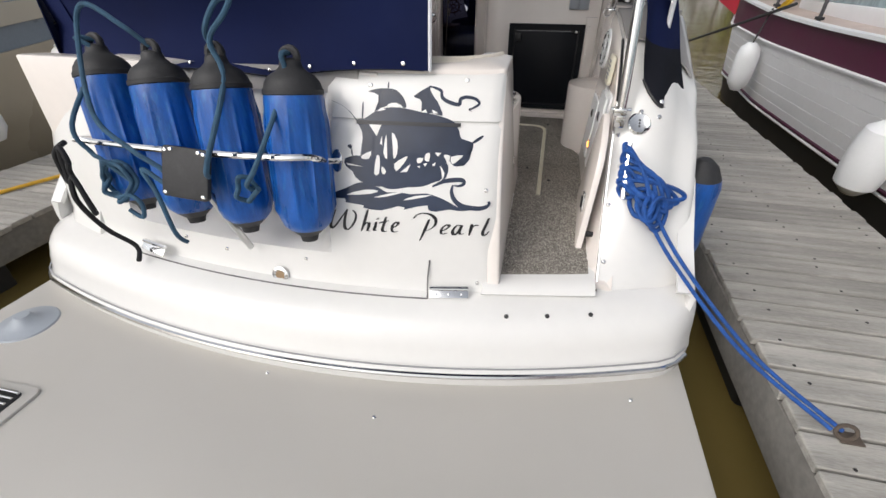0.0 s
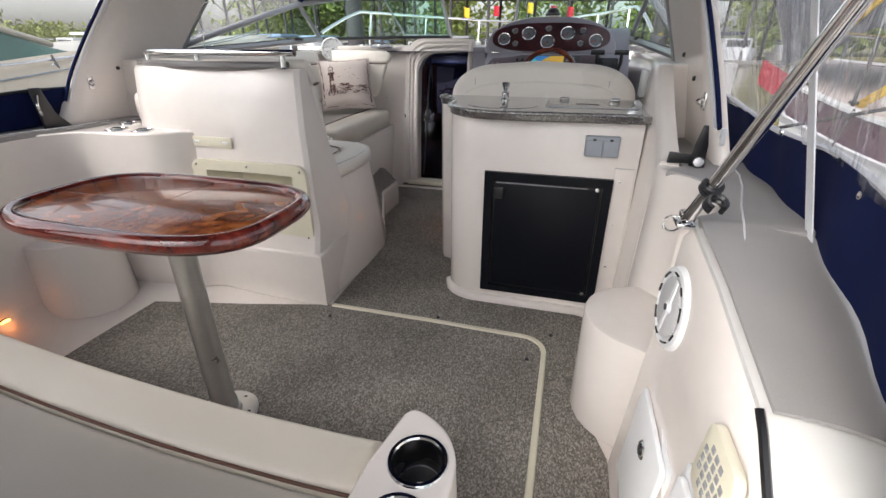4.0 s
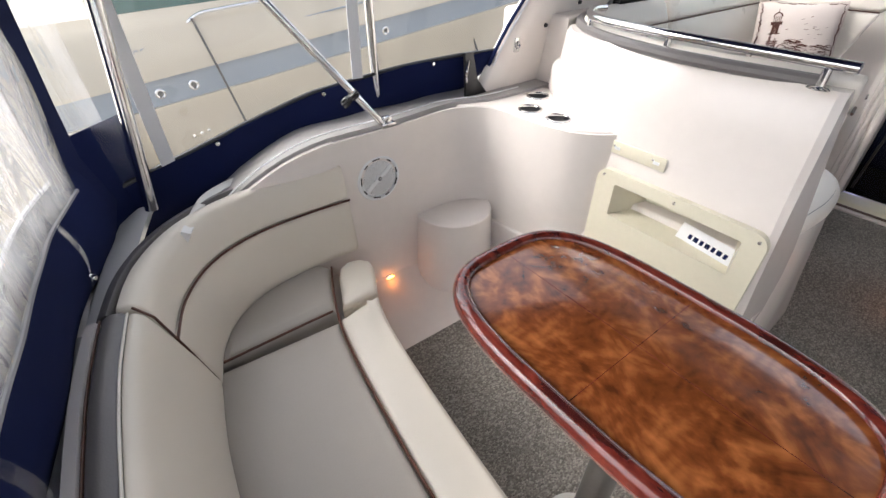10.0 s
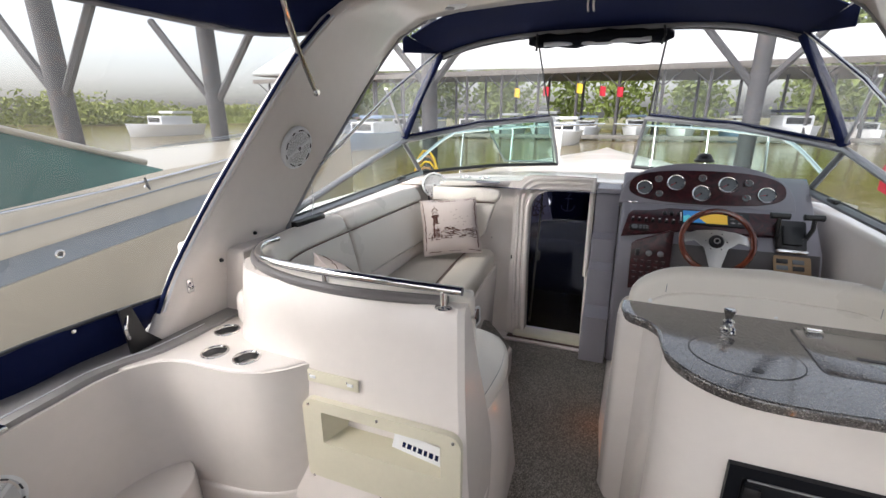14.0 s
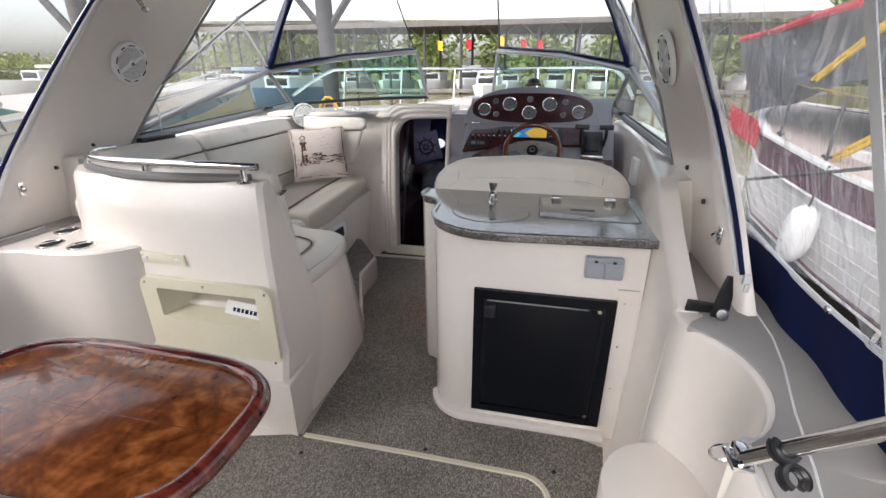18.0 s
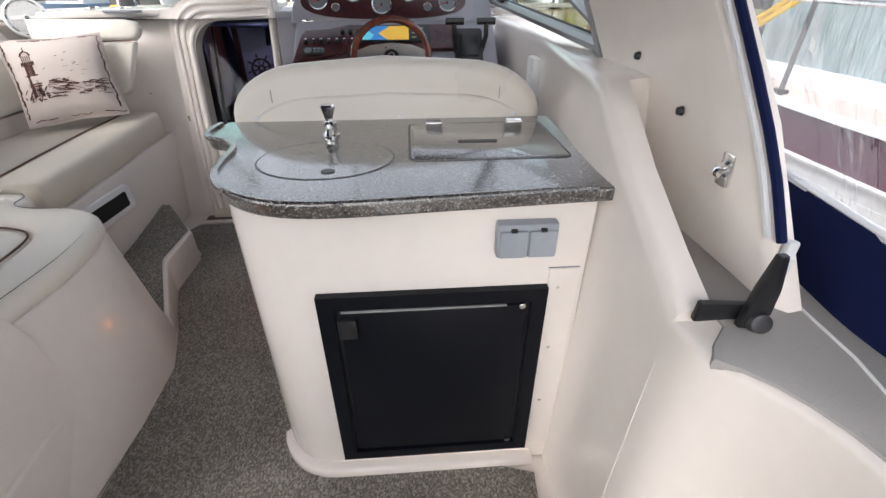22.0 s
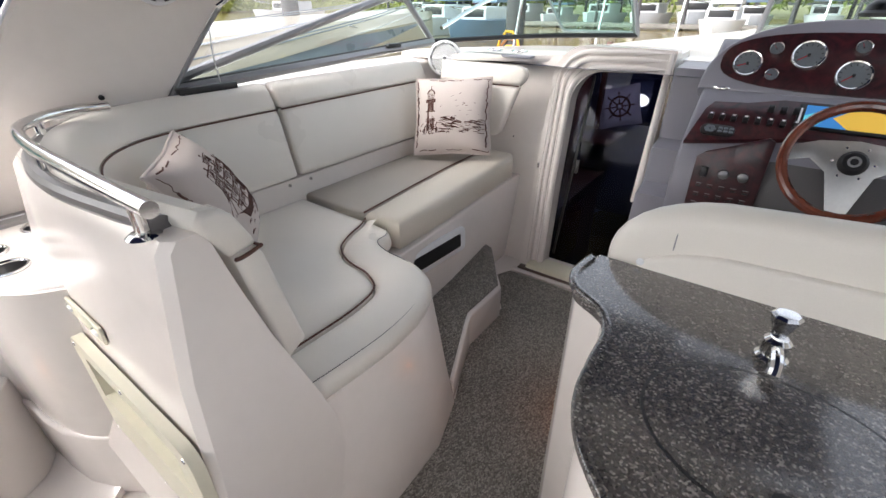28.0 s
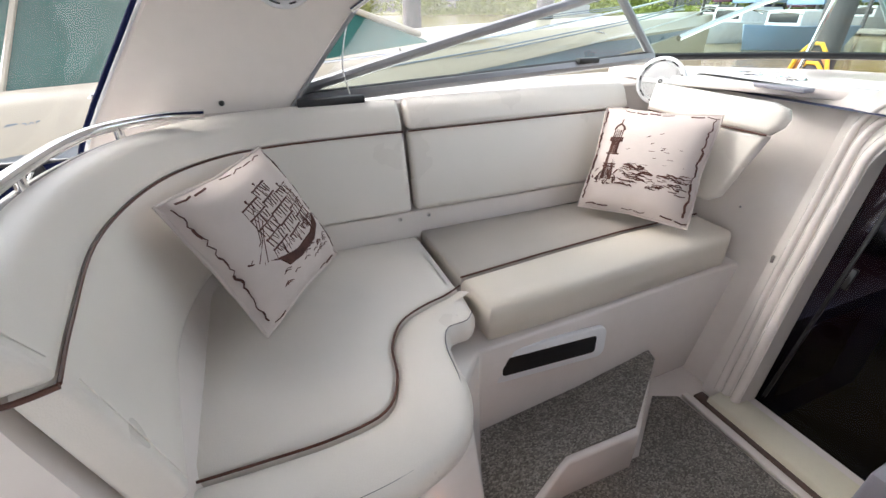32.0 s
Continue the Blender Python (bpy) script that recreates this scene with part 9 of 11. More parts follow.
for pts in ([(0.62, 1.30), (1.05, 1.42), (1.40, 1.40), (1.20, 1.32)], [(1.30, 1.24), (1.70, 1.34), (2.0, 1.36), (1.60, 1.26)], [(2.02, 1.18), (2.30, 1.28), (2.70, 1.30), (2.35, 1.22)]):
    cut("foam", blob(pts, 2), 0.0021)


def ribbon(name, pts, w0, w1):
    line = [Vector(ship(p[0], p[1])) for p in curve(pts, 6)]
    up, dn = [], []
    for i, p in enumerate(line):
        t = (line[min(i + 1, len(line) - 1)] - line[max(i - 1, 0)]).normalized()
        k = i / (len(line) - 1)
        w = (w0 + (w1 - w0) * k) * math.sin(math.pi * min(1, max(0.04, k * 1.0))) ** 0.5
        n = Vector((-t.y, t.x))
        up.append(on_transom(*(p + n * w), 0.0014))
        dn.append(on_transom(*(p - n * w), 0.0014))
    bm = bmesh.new()
    vu, vd = [bm.verts.new(p) for p in up], [bm.verts.new(p) for p in dn]
    for i in range(len(up) - 1):
        bm.faces.new((vu[i], vu[i + 1], vd[i + 1], vd[i]))
    part(name, bm, DECAL, decal)


ribbon("pennant", [(2.56, 3.98), (2.72, 3.94), (2.86, 3.86), (2.88, 3.70), (3.04, 3.58), (3.30, 3.52), (3.34, 3.66), (3.50, 3.72), (3.72, 3.68), (3.82, 3.56), (3.66, 3.44), (3.55, 3.40), (3.62, 3.34)], 0.0075, 0.004)
ribbon("bowsprit", [(3.62, 2.54), (3.80, 2.66), (3.92, 2.74)], 0.006, 0.004)
ribbon("mast", [(2.54, 3.96), (2.55, 3.80), (2.56, 3.62)], 0.003, 0.002)
ribbon("mast", [(1.52, 3.90), (1.525, 4.0), (1.53, 4.10)], 0.003, 0.002)
ribbon("mast", [(0.89, 3.10), (0.895, 3.35), (0.90, 3.58)], 0.0035, 0.003)
ribbon("wave", [(2.70, 1.50), (2.95, 1.62), (3.20, 1.66), (3.42, 1.66), (3.47, 1.58), (3.35, 1.52), (3.20, 1.54)], 0.010, 0.005)
ribbon("wave", [(3.20, 1.54), (3.18, 1.38), (3.26, 1.20), (3.45, 1.06), (3.85, 1.00), (4.08, 1.05), (4.14, 1.14), (4.08, 1.15)], 0.010, 0.006)
ribbon("wave", [(0.16, 1.29), (0.55, 1.40), (0.90, 1.54), (1.25, 1.54), (1.45, 1.50)], 0.006, 0.006)
def script(u, v):
    """Design units of the brush lettering (hundredths, v down) to transom metres."""
    return (-1.6558 + 0.1656 * u - 0.0853 * v + 0.012 * u * v, 1.1088 - 0.0104 * u - 0.2599 * v + 0.0054 * u * v)


BRUSH = [
    [(5.93, 3.71), (5.87, 3.86), (5.84, 3.99), (5.88, 4.04), (5.97, 3.94), (6.06, 3.82), (6.15, 3.70)],
    [(6.15, 3.70), (6.11, 3.85), (6.10, 4.00), (6.15, 4.06), (6.23, 4.00), (6.30, 3.88), (6.31, 3.77), (6.25, 3.71)],
    [(6.53, 3.70), (6.49, 3.84), (6.45, 3.97), (6.41, 4.08)],
    [(6.44, 4.00), (6.49, 3.94), (6.55, 3.93), (6.54, 4.01), (6.52, 4.07), (6.57, 4.07)],
    [(6.68, 3.91), (6.66, 4.00), (6.64, 4.06), (6.69, 4.06)],
    [(6.715, 3.845), (6.71, 3.865)],
    [(6.86, 3.82), (6.82, 3.95), (6.79, 4.05), (6.82, 4.085), (6.87, 4.07)],
    [(6.73, 3.93), (6.82, 3.905), (6.91, 3.885)],
    [(6.97, 4.01), (7.04, 3.98), (7.08, 3.93), (7.04, 3.91), (6.98, 3.96), (6.96, 4.04), (6.99, 4.09), (7.07, 4.07)],
    [(7.35, 3.84), (7.41, 3.78), (7.52, 3.755), (7.65, 3.78), (7.73, 3.86), (7.72, 3.96), (7.63, 4.04), (7.52, 4.07)],
    [(7.62, 3.86), (7.57, 3.98), (7.51, 4.12), (7.45, 4.25)],
    [(7.83, 4.07), (7.91, 4.04), (7.965, 3.99), (7.93, 3.96), (7.86, 4.00), (7.82, 4.07), (7.84, 4.13), (7.93, 4.11)],
    [(8.17, 3.98), (8.09, 3.98), (8.02, 4.08), (8.05, 4.15), (8.12, 4.09), (8.18, 3.98), (8.14, 4.10), (8.16, 4.14), (8.22, 4.12)],
    [(8.35, 3.96), (8.33, 4.06), (8.30, 4.17)],
    [(8.32, 4.07), (8.36, 4.01), (8.42, 3.98), (8.46, 3.99)],
    [(8.64, 3.86), (8.59, 3.98), (8.53, 4.12), (8.56, 4.18), (8.64, 4.10)],
]
ink = bmesh.new()
for stroke_ in BRUSH:
    line = curve([(u, v) for u, v in stroke_], 6)
    for nib, thin in ((Vector((0.030, -0.008)), 1.0), (Vector((0.008, 0.010)), 0.8)):
        n = len(line)
        press = [0.35 + 0.65 * math.sin(math.pi * (0.18 + 0.8 * i / (n - 1))) for i in range(n)]
        sides = [[ink.verts.new(on_transom(*script(*(Vector(p) + nib * (sg * w))), 0.0014 + 0.0004 * thin)) for p, w in zip(line, press)] for sg in (1, -1)]
        for i in range(n - 1):
            ink.faces.new((sides[0][i], sides[0][i + 1], sides[1][i + 1], sides[1][i]))
tagged(part("lettering", ink, INK, decal, "black brush script reading White Pearl", 20), kind="stuff")

# transom hardware
for x, z in ((-0.28, 0.635), (-0.175, 0.29), (-0.18, -0.075), (-1.80, 0.10), (-1.45, -0.01), (-0.87, -0.02), (-1.24, -0.03), (-0.62, 0.615)):
    solo("snap_stud", lathe([(0, 0.006), (0.006, 0.005), (0.009, 0), (0, 0)], facing(on_transom(x, z, 0.0, True), (0, -1, 0.25)), 10), STEEL, "small snap stud on the transom", "snap stud", "transom studs")
for x in (-0.05, 0.10, 0.26):
    solo("snap_stud", lathe([(0, 0.006), (0.006, 0.005), (0.009, 0), (0, 0)], facing((x, rub_y(x) + 0.115, -0.137), (0, -0.6, 0.8)), 10), RUBBER, "dark screw on the stern lip", "snap stud", "lip screws")
dr = thing("drain_fitting", on_transom(-0.985, -0.10), "round brass drain fitting low on the transom", "drain")
dm = facing(Vector((-0.985, rub_y(-0.985) + 0.222, -0.10)), (0, -1, 0.3))
part("ring", lathe([(0.020, 0.004), (0.026, 0.007), (0.036, 0.004), (0.037, 0), (0.020, 0)], dm, 22), STEEL, dr)
part("screen", lathe([(0, 0.003), (0.022, 0.003), (0.022, 0)], dm, 18), TAN, dr, "brass-coloured screen")
for x0, zz in ((-0.28, -0.092), (-1.62, -0.075)):
    hg = thing("piano_hinge", (x0, rub_y(x0) + 0.23, zz), "steel hinge on the transom lip", "hinge", "transom hinges")
    hm = facing((x0, rub_y(x0) + 0.20, zz), (0.15 if x0 > -1 else -0.18, -0.7, 0.7))
    part("leaf", prism(rounded(-0.075, -0.024, 0.075, 0.022, 0.003), 0.0, 0.004, "z", 0.001, 2, hm), STEEL, hg)
    part("knuckle", tube([hm @ Vector((-0.075, 0.012, 0.006)), hm @ Vector((0.075, 0.012, 0.006))], 0.007, 8), STEEL, hg)
    for k in (-0.05, 0, 0.05):
        part("screw", lathe([(0, 0.006), (0.005, 0.005), (0.006, 0.003)], hm @ Matrix.Translation((k, -0.010, 0)), 8), STEEL, hg)
seam = setting("trim_seam", merged(tube([(x, rub_y(x) + 0.185, -0.118) for x in span(-1.72, -0.36, 30)], 0.004, 5), tube([(-0.36, rub_y(-0.36) + 0.185, -0.118), (-0.37, rub_y(-0.36) + 0.235, -0.05), (-0.365, rub_y(-0.36) + 0.25, 0.02)], 0.003, 5)), GREYV, "dark hatch seam above the stern lip", "trim")
setting("trim_lip_groove", tube([(x, rub_y(x) + 0.002, -0.302) for x in span(-2.40, 0.66, 50)], 0.0035, 5), GREYTRIM, "fine grey groove above the rubbing strip", "trim")
# fender rail with plate
frl = thing("fender_rail", (-1.2, 1.22, 0.36), "polished steel rail holding fenders on the transom", "rail")
ry = lambda x: rub_y(x) + 0.135
rl = [(x, ry(x), 0.455 + 0.03 * (x + 0.73)) for x in span(-0.80, -1.72, 12)]
part("tube", tube(curve([Vector(on_transom(-0.722, 0.372, 0.0)), Vector((-0.722, (on_transom(-0.722, 0.372, 0.0)[1] + ry(-0.722)) / 2, 0.41)), Vector((-0.728, ry(-0.728) + 0.03, 0.448))] + [Vector(p) for p in rl] + [on_transom(-1.80, 0.36, -0.02)], 3), 0.0125, 10), STEEL, frl)
part("end_flange", prism([(0.022 * math.cos(a), 0.042 * math.sin(a)) for a in span(0, 6.0, 18)], 0.0, 0.006, "z", 0.002, 2, facing(on_transom(-0.722, 0.372, 0.002), (0, -1, 0.25))), STEEL, frl)
pl = part("mount_plate", prism(rounded(-0.085, -0.085, 0.085, 0.085, 0.015), 0.0, 0.022, "z", 0.004, 2, facing((-1.145, ry(-1.145) - 0.045, 0.385), (0.05, -1, 0.35), -4)), RUBBER, frl, "scuffed black mounting plate")
pmm = facing((-1.145, ry(-1.145) - 0.045, 0.385), (0.05, -1, 0.35), -4)
for u, v in ((-0.07, -0.07), (0.07, -0.07), (-0.07, 0.07), (0.07, 0.07), (-0.05, 0.074), (0.052, 0.074)):
    part("bolt", lathe([(0, 0.028), (0.006, 0.027), (0.008, 0.022)], pmm @ Matrix.Translation((u, v, 0)), 8), STEEL, pl)
part("support_leg", tube([(-1.13, ry(-1.13) - 0.01, 0.30), (-1.09, rub_y(-1.1) + 0.22, 0.02)], 0.013, 8), ALU, frl)


def fender(x, z, tilt, label):
    base = Vector((x, rub_y(x) + 0.255, z + 0.012))
    m = Matrix.Translation(base) @ Matrix.Rotation(radians(tilt), 4, "Y") @ Matrix.Rotation(radians(-12), 4, "X") @ Matrix.Scale(0.95, 4)
    t = thing("fender", base, label, "fender", "blue fenders")
    r = 0.105
    bm = lathe([(0.070, -0.272), (0.090, -0.250), (r - 0.003, -0.215), (r, -0.19), (r, 0.12), (r, 0.17), (r - 0.002, 0.205), (0.098, 0.226)], m, 120)
    for i, v in enumerate(bm.verts):
        lv = m.inverted() @ v.co
        a = math.atan2(lv.y, lv.x)
        if -0.20 < lv.z < 0.15:
            k = 1 + 0.085 * max(0.0, math.cos(a * 10 + 0.4)) ** 6
            v.co = m @ Vector((lv.x * k, lv.y * k, lv.z))
    bmesh.ops.subdivide_edges(bm, edges=[e for e in bm.edges if abs((m.inverted() @ e.verts[0].co).z - (m.inverted() @ e.verts[1].co).z) > 0.1], cuts=2)
    part("body", bm, FENDERBLUE, t, "ribbed blue vinyl body", 50)
    part("top_cap", lathe([(0.099, 0.212), (0.1045, 0.218), (0.1045, 0.232), (0.099, 0.238), (0.094, 0.256), (0.078, 0.278), (0.054, 0.292), (0.040, 0.306), (0.035, 0.326), (0.022, 0.334), (0, 0.334)], m, 28), RUBBER, t, "scuffed black end cap")
    eye = [m @ Vector((0.028 * math.cos(a), 0, 0.338 + 0.026 * math.sin(a))) for a in [k * 0.5236 for k in range(12)]]
    part("eye", tube(eye, 0.013, 8, True), RUBBER, t)
    part("bottom_cap", lathe([(0, -0.325), (0.030, -0.323), (0.036, -0.30), (0.052, -0.287), (0.074, -0.268), (0.070, -0.26)], m, 24), RUBBER, t)
    return m


fm = [fender(-1.60, 0.415, -9, "blue ribbed fender with black caps in the rack"), fender(-1.335, 0.405, -8, "blue ribbed fender with a dark cap, leaning"), fender(-1.075, 0.405, -6, "blue ribbed fender with a grey scuffed cap"), fender(-0.815, 0.40, -3, "blue ribbed fender beside the decal")]
rr = random.Random(7)


def rope(name, pts, r, mat, label, n=6):
    return solo(name, tube(curve(pts, n), r, 8), mat, label, "rope", "fender ropes")


def coil(c, axis_m, turns, r0, spread):
    out = []
    for k in range(turns * 10):
        a = k * 0.6283
        rad = r0 * (0.75 + 0.35 * rr.random())
        out.append(axis_m @ Vector((rad * math.cos(a), rad * 1.25 * math.sin(a), spread * (rr.random() - 0.5))))
    return out


E0, E1, E2, E3 = [m @ Vector((0, 0, 0.35)) for m in fm]
face = lambda x, z, o=0.0: Vector((x, ry(x) - 0.035 - o, z))
rope("fender_rope", [E0, E0 + Vector((-0.02, -0.05, 0.01)), E0 + Vector((0.02, -0.04, -0.05)), face(-1.64, 0.50), face(-1.60, 0.40), face(-1.56, 0.38)] + coil(None, Matrix.Translation(face(-1.53, 0.30)) @ Matrix.Rotation(radians(80), 4, "X"), 3, 0.065, 0.05) + [face(-1.44, 0.22), face(-1.46, 0.16), face(-1.52, 0.18)], 0.0085, ROPETEAL, "teal rope knotted round the fender rail")
rope("fender_rope", [E1, E1 + Vector((-0.05, -0.04, 0.07)), E1 + Vector((-0.16, -0.05, 0.13)), E1 + Vector((-0.21, -0.07, 0.04)), face(-1.47, 0.56, 0.02), face(-1.33, 0.46, 0.04), face(-1.24, 0.40, 0.03), face(-1.22, 0.36, 0.03), face(-1.26, 0.34, 0.02), face(-1.34, 0.38, 0.02), face(-1.30, 0.30, 0.03), face(-1.27, 0.15, 0.04), face(-1.25, 0.10, 0.02)], 0.0085, ROPETEAL, "teal rope looped high over the fenders")
rope("fender_rope", [E2, E2 + Vector((0.015, -0.04, 0.06)), E2 + Vector((0.07, -0.03, 0.14)), E2 + Vector((0.115, -0.02, 0.15)), E2 + Vector((0.10, -0.04, 0.11)), E2 + Vector((0.03, -0.05, 0.03)), E2 + Vector((0.07, -0.08, -0.08)), face(-1.02, 0.45, 0.05), face(-1.06, 0.385, 0.02)], 0.009, ROPETEAL, "teal rope standing up in a loop above the fender")
rope("fender_rope", [E3, E3 + Vector((0.0, -0.05, 0.0)), E3 + Vector((0.0, -0.06, -0.08)), face(-0.86, 0.45, 0.03), face(-0.92, 0.37, 0.02)] + coil(None, Matrix.Translation(face(-0.94, 0.345)) @ Matrix.Rotation(radians(80), 4, "X"), 1, 0.035, 0.04) + [face(-0.88, 0.36, 0.02)], 0.0085, ROPETEAL, "teal rope tied off on the rail")
rope("mooring_line", [face(-1.74, 0.42), face(-1.80, 0.38, 0.02), face(-1.86, 0.30), face(-1.85, 0.24), face(-1.76, 0.40, 0.02), face(-1.72, 0.36, 0.03), face(-1.76, 0.30, 0.02), face(-1.70, 0.16, 0.03), face(-1.67, 0.18, 0.05), face(-1.72, 0.30, 0.04), face(-1.75, 0.20, 0.05), face(-1.74, 0.05), (-1.68, rub_y(-1.68) + 0.16, -0.06), (-1.64, rub_y(-1.64) + 0.12, -0.10)], 0.010, ROPEBLACK, "black rope hanging from the end of the rail")
# starboard quarter
fcap = thing("deck_filler", (0.362, 1.83, 0.47), "round chrome deck filler cap", "filler cap")
fmx = facing((0.368, 1.862, ramp_z(0.368, 1.862) + 0.002), (0.05, -0.8, 0.6))
part("flange", lathe([(0, 0), (0.044, 0), (0.044, 0.004), (0.038, 0.009), (0.034, 0.007), (0, 0.007)], fmx, 28), STEEL, fcap)
for k in (-0.012, 0.0, 0.012):
    part("key_hole", lathe([(0, 0.0085), (0.004, 0.0085), (0.004, 0.006)], fmx @ Matrix.Translation((0.0, k, 0)), 8), BLACK, fcap)
on_ramp = lambda x, z, lift: Vector((x, ramp_y(x, z) - lift * 0.8, z + lift * 0.6))
cleat = thing("mooring_cleat", (0.33, 1.70, 0.27), "steel cleat on the quarter wound with blue rope", "cleat")
for z in (0.245, 0.30):
    part("foot", tube([on_ramp(0.322, z, -0.01), on_ramp(0.335, z, 0.045)], 0.012, 10), STEEL, cleat)
part("bar", tube([on_ramp(0.335, 0.185, 0.045), on_ramp(0.337, 0.365, 0.045)], 0.011, 8), STEEL, cleat)
for x, z in ((0.300, 0.40), (0.296, 0.16), (0.30, -0.02), (0.372, 0.49), (0.44, 0.475)):
    solo("snap_stud", lathe([(0, 0.006), (0.007, 0.005), (0.010, 0), (0, 0)], facing(on_ramp(x, z, 0.0), (0, -0.7, 0.7)), 10), STEEL, "small stud on the quarter", "snap stud", "quarter studs")
blue = thing("dock_line", (0.40, 1.62, 0.2), "bright blue dock line tangled on the cleat", "rope")
for k in range(6):
    x1, z1 = 0.44 + 0.024 * k, 0.13 + 0.012 * k + 0.02 * rr.random()
    x0, z0 = 0.330 + 0.012 * rr.random(), 0.355 - 0.022 * k
    bow_ = 0.018 + 0.012 * rr.random()
    mid = ((x0 + x1) / 2, (z0 + z1) / 2)
    lp_ = [on_ramp(x0, z0, 0.05), on_ramp(mid[0] + bow_, mid[1] + bow_, 0.035 + 0.02 * rr.random()), on_ramp(x1 + 0.006, z1 + 0.012, 0.022), on_ramp(x1, z1 - 0.008, 0.02), on_ramp(mid[0] - bow_, mid[1] - bow_, 0.03 + 0.02 * rr.random()), on_ramp(x0 - 0.01, z0 - 0.015, 0.04)]
    part("loop", tube(curve(lp_, 6, True), 0.0088, 7, True), ROPEBLUE, blue)
for k in range(4):
    c = (0.405 + 0.022 * k, 0.185 - 0.012 * k)
    part("turn", tube(curve([on_ramp(c[0] + 0.050 * math.cos(a) * 0.8, c[1] + 0.05 * math.sin(a), 0.035 + 0.030 * math.cos(a + 0.7 + k)) for a in span(0, 5.2, 5)], 5, True), 0.0088, 7, True), ROPEBLUE, blue)
for k in range(3):
    part("hitch", tube(curve([on_ramp(0.325, 0.335 - 0.055 * k, 0.065), on_ramp(0.352, 0.33 - 0.06 * k, 0.058), on_ramp(0.375, 0.305 - 0.05 * k, 0.035), on_ramp(0.34, 0.295 - 0.05 * k, 0.02), on_ramp(0.318, 0.315 - 0.05 * k, 0.03)], 5, True), 0.009, 7, True), ROPEBLUE, blue)
RING = Vector((1.06, 1.165, -0.325))
for d in (-0.016, 0.018):
    part("strand", tube(curve([on_ramp(0.43 + d, 0.17, 0.03), Vector((0.56 + d, 1.55, 0.02)), Vector((0.80 + d, 1.34, -0.19)), RING + Vector((d, 0, 0.01))], 6), 0.0075, 8), ROPEBLUE, blue)
rg = thing("dock_ring", RING, "rusty mooring ring on the dock edge", "mooring ring")
part("ring", tube([RING + Vector((0.03 + 0.032 * math.cos(a), 0.01 * math.sin(a), 0.008 + 0.022 * math.sin(a))) for a in [k * 0.5236 for k in range(12)]], 0.007, 7, True), BARK, rg)
part("plate", box(RING + Vector((0.05, 0, -0.018)), (0.07, 0.05, 0.006), 0.002), BARK, rg)
bl = thing("side_fender", (0.74, 1.95, -0.1), "blue fender hanging between hull and dock", "fender")
blm = Matrix.Translation((0.70, 2.02, 0.02)) @ Matrix.Rotation(radians(4), 4, "X")
part("body", lathe([(0.04, -0.26), (0.085, -0.22), (0.095, -0.16), (0.095, 0.14), (0.085, 0.18)], blm, 24), FENDERBLUE, bl)
part("top_cap", lathe([(0.085, 0.18), (0.06, 0.23), (0.025, 0.26), (0, 0.26)], blm, 20), RUBBER, bl)
# platform fittings
pc_ = thing("deck_dome", (-2.02, 0.86, -0.40), "grey moulded dome fitting on the swim platform", "deck fitting")
part("dome", lathe([(0, 0.055), (0.03, 0.052), (0.045, 0.03), (0.075, 0.014), (0.12, 0.006), (0.125, 0), (0, 0)], Matrix.Translation((-2.19, 1.04, -0.40)), 28), OUTLET, pc_)
grt = thing("platform_grate", (-1.9, 0.72, -0.40), "recessed ladder hatch with steel rungs in the platform", "hatch")
part("rim", prism(rounded(-2.20, 0.45, -1.745, 0.755, 0.03), -0.41, -0.388, "z", 0.006), NONSKID, grt)
# No well is cut: a dark plate carries its shade under the rungs
part("well", prism(rounded(-2.15, 0.49, -1.79, 0.72, 0.02), -0.40, -0.3865, "z"), SCREEN_K, grt, "dark plate for the shade in the open well")
for k in range(9):
    part("rung", tube([(-2.14, 0.51 + k * 0.025, -0.378), (-1.80, 0.51 + k * 0.025, -0.378)], 0.006, 8), STEEL, grt)
for x, y in ((-0.961, 1.058 - 0.03), (0.443, 1.215), (0.37, 0.8), (-0.47, 0.93)):
    solo("snap_stud", lathe([(0, 0.005), (0.006, 0.004), (0.009, 0), (0, 0)], Matrix.Translation((x, y, -0.40)), 10), STEEL, "small stud on the swim platform", "snap stud", "platform studs")


# ---- water, docks and neighbours ----
WZ = -0.85
setting("water", sheet(lambda x, y: (x, y, WZ), span(-400, 400, 8), span(-400, 400, 8)), WATER, "muddy brown river water, barely rippled", "water")


def leaves(n, place, size, rng):
    """Many small folded leaf clumps as plain vertices and faces."""
    c = place(n)
    u = rng.normal(size=(n, 3))
    u /= np.linalg.norm(u, axis=1)[:, None]
    w = np.cross(u, rng.normal(size=(n, 3)))
    w /= np.linalg.norm(w, axis=1)[:, None]
    s = size * rng.uniform(0.5, 1.4, (n, 1))
    k = np.cross(u, w)
    v = np.stack([c - u * s, c + w * s * 0.55 + k * s * 0.3, c + u * s, c - w * s * 0.55 + k * s * 0.3], 1).reshape(-1, 3)
    me = bpy.data.meshes.new("leaves")
    f = np.arange(n * 4).reshape(-1, 4)
    me.from_pydata(v.tolist(), [], np.concatenate([f[:, [0, 1, 2]], f[:, [0, 2, 3]]]).tolist())
    return me


rg_ = np.random.default_rng(5)


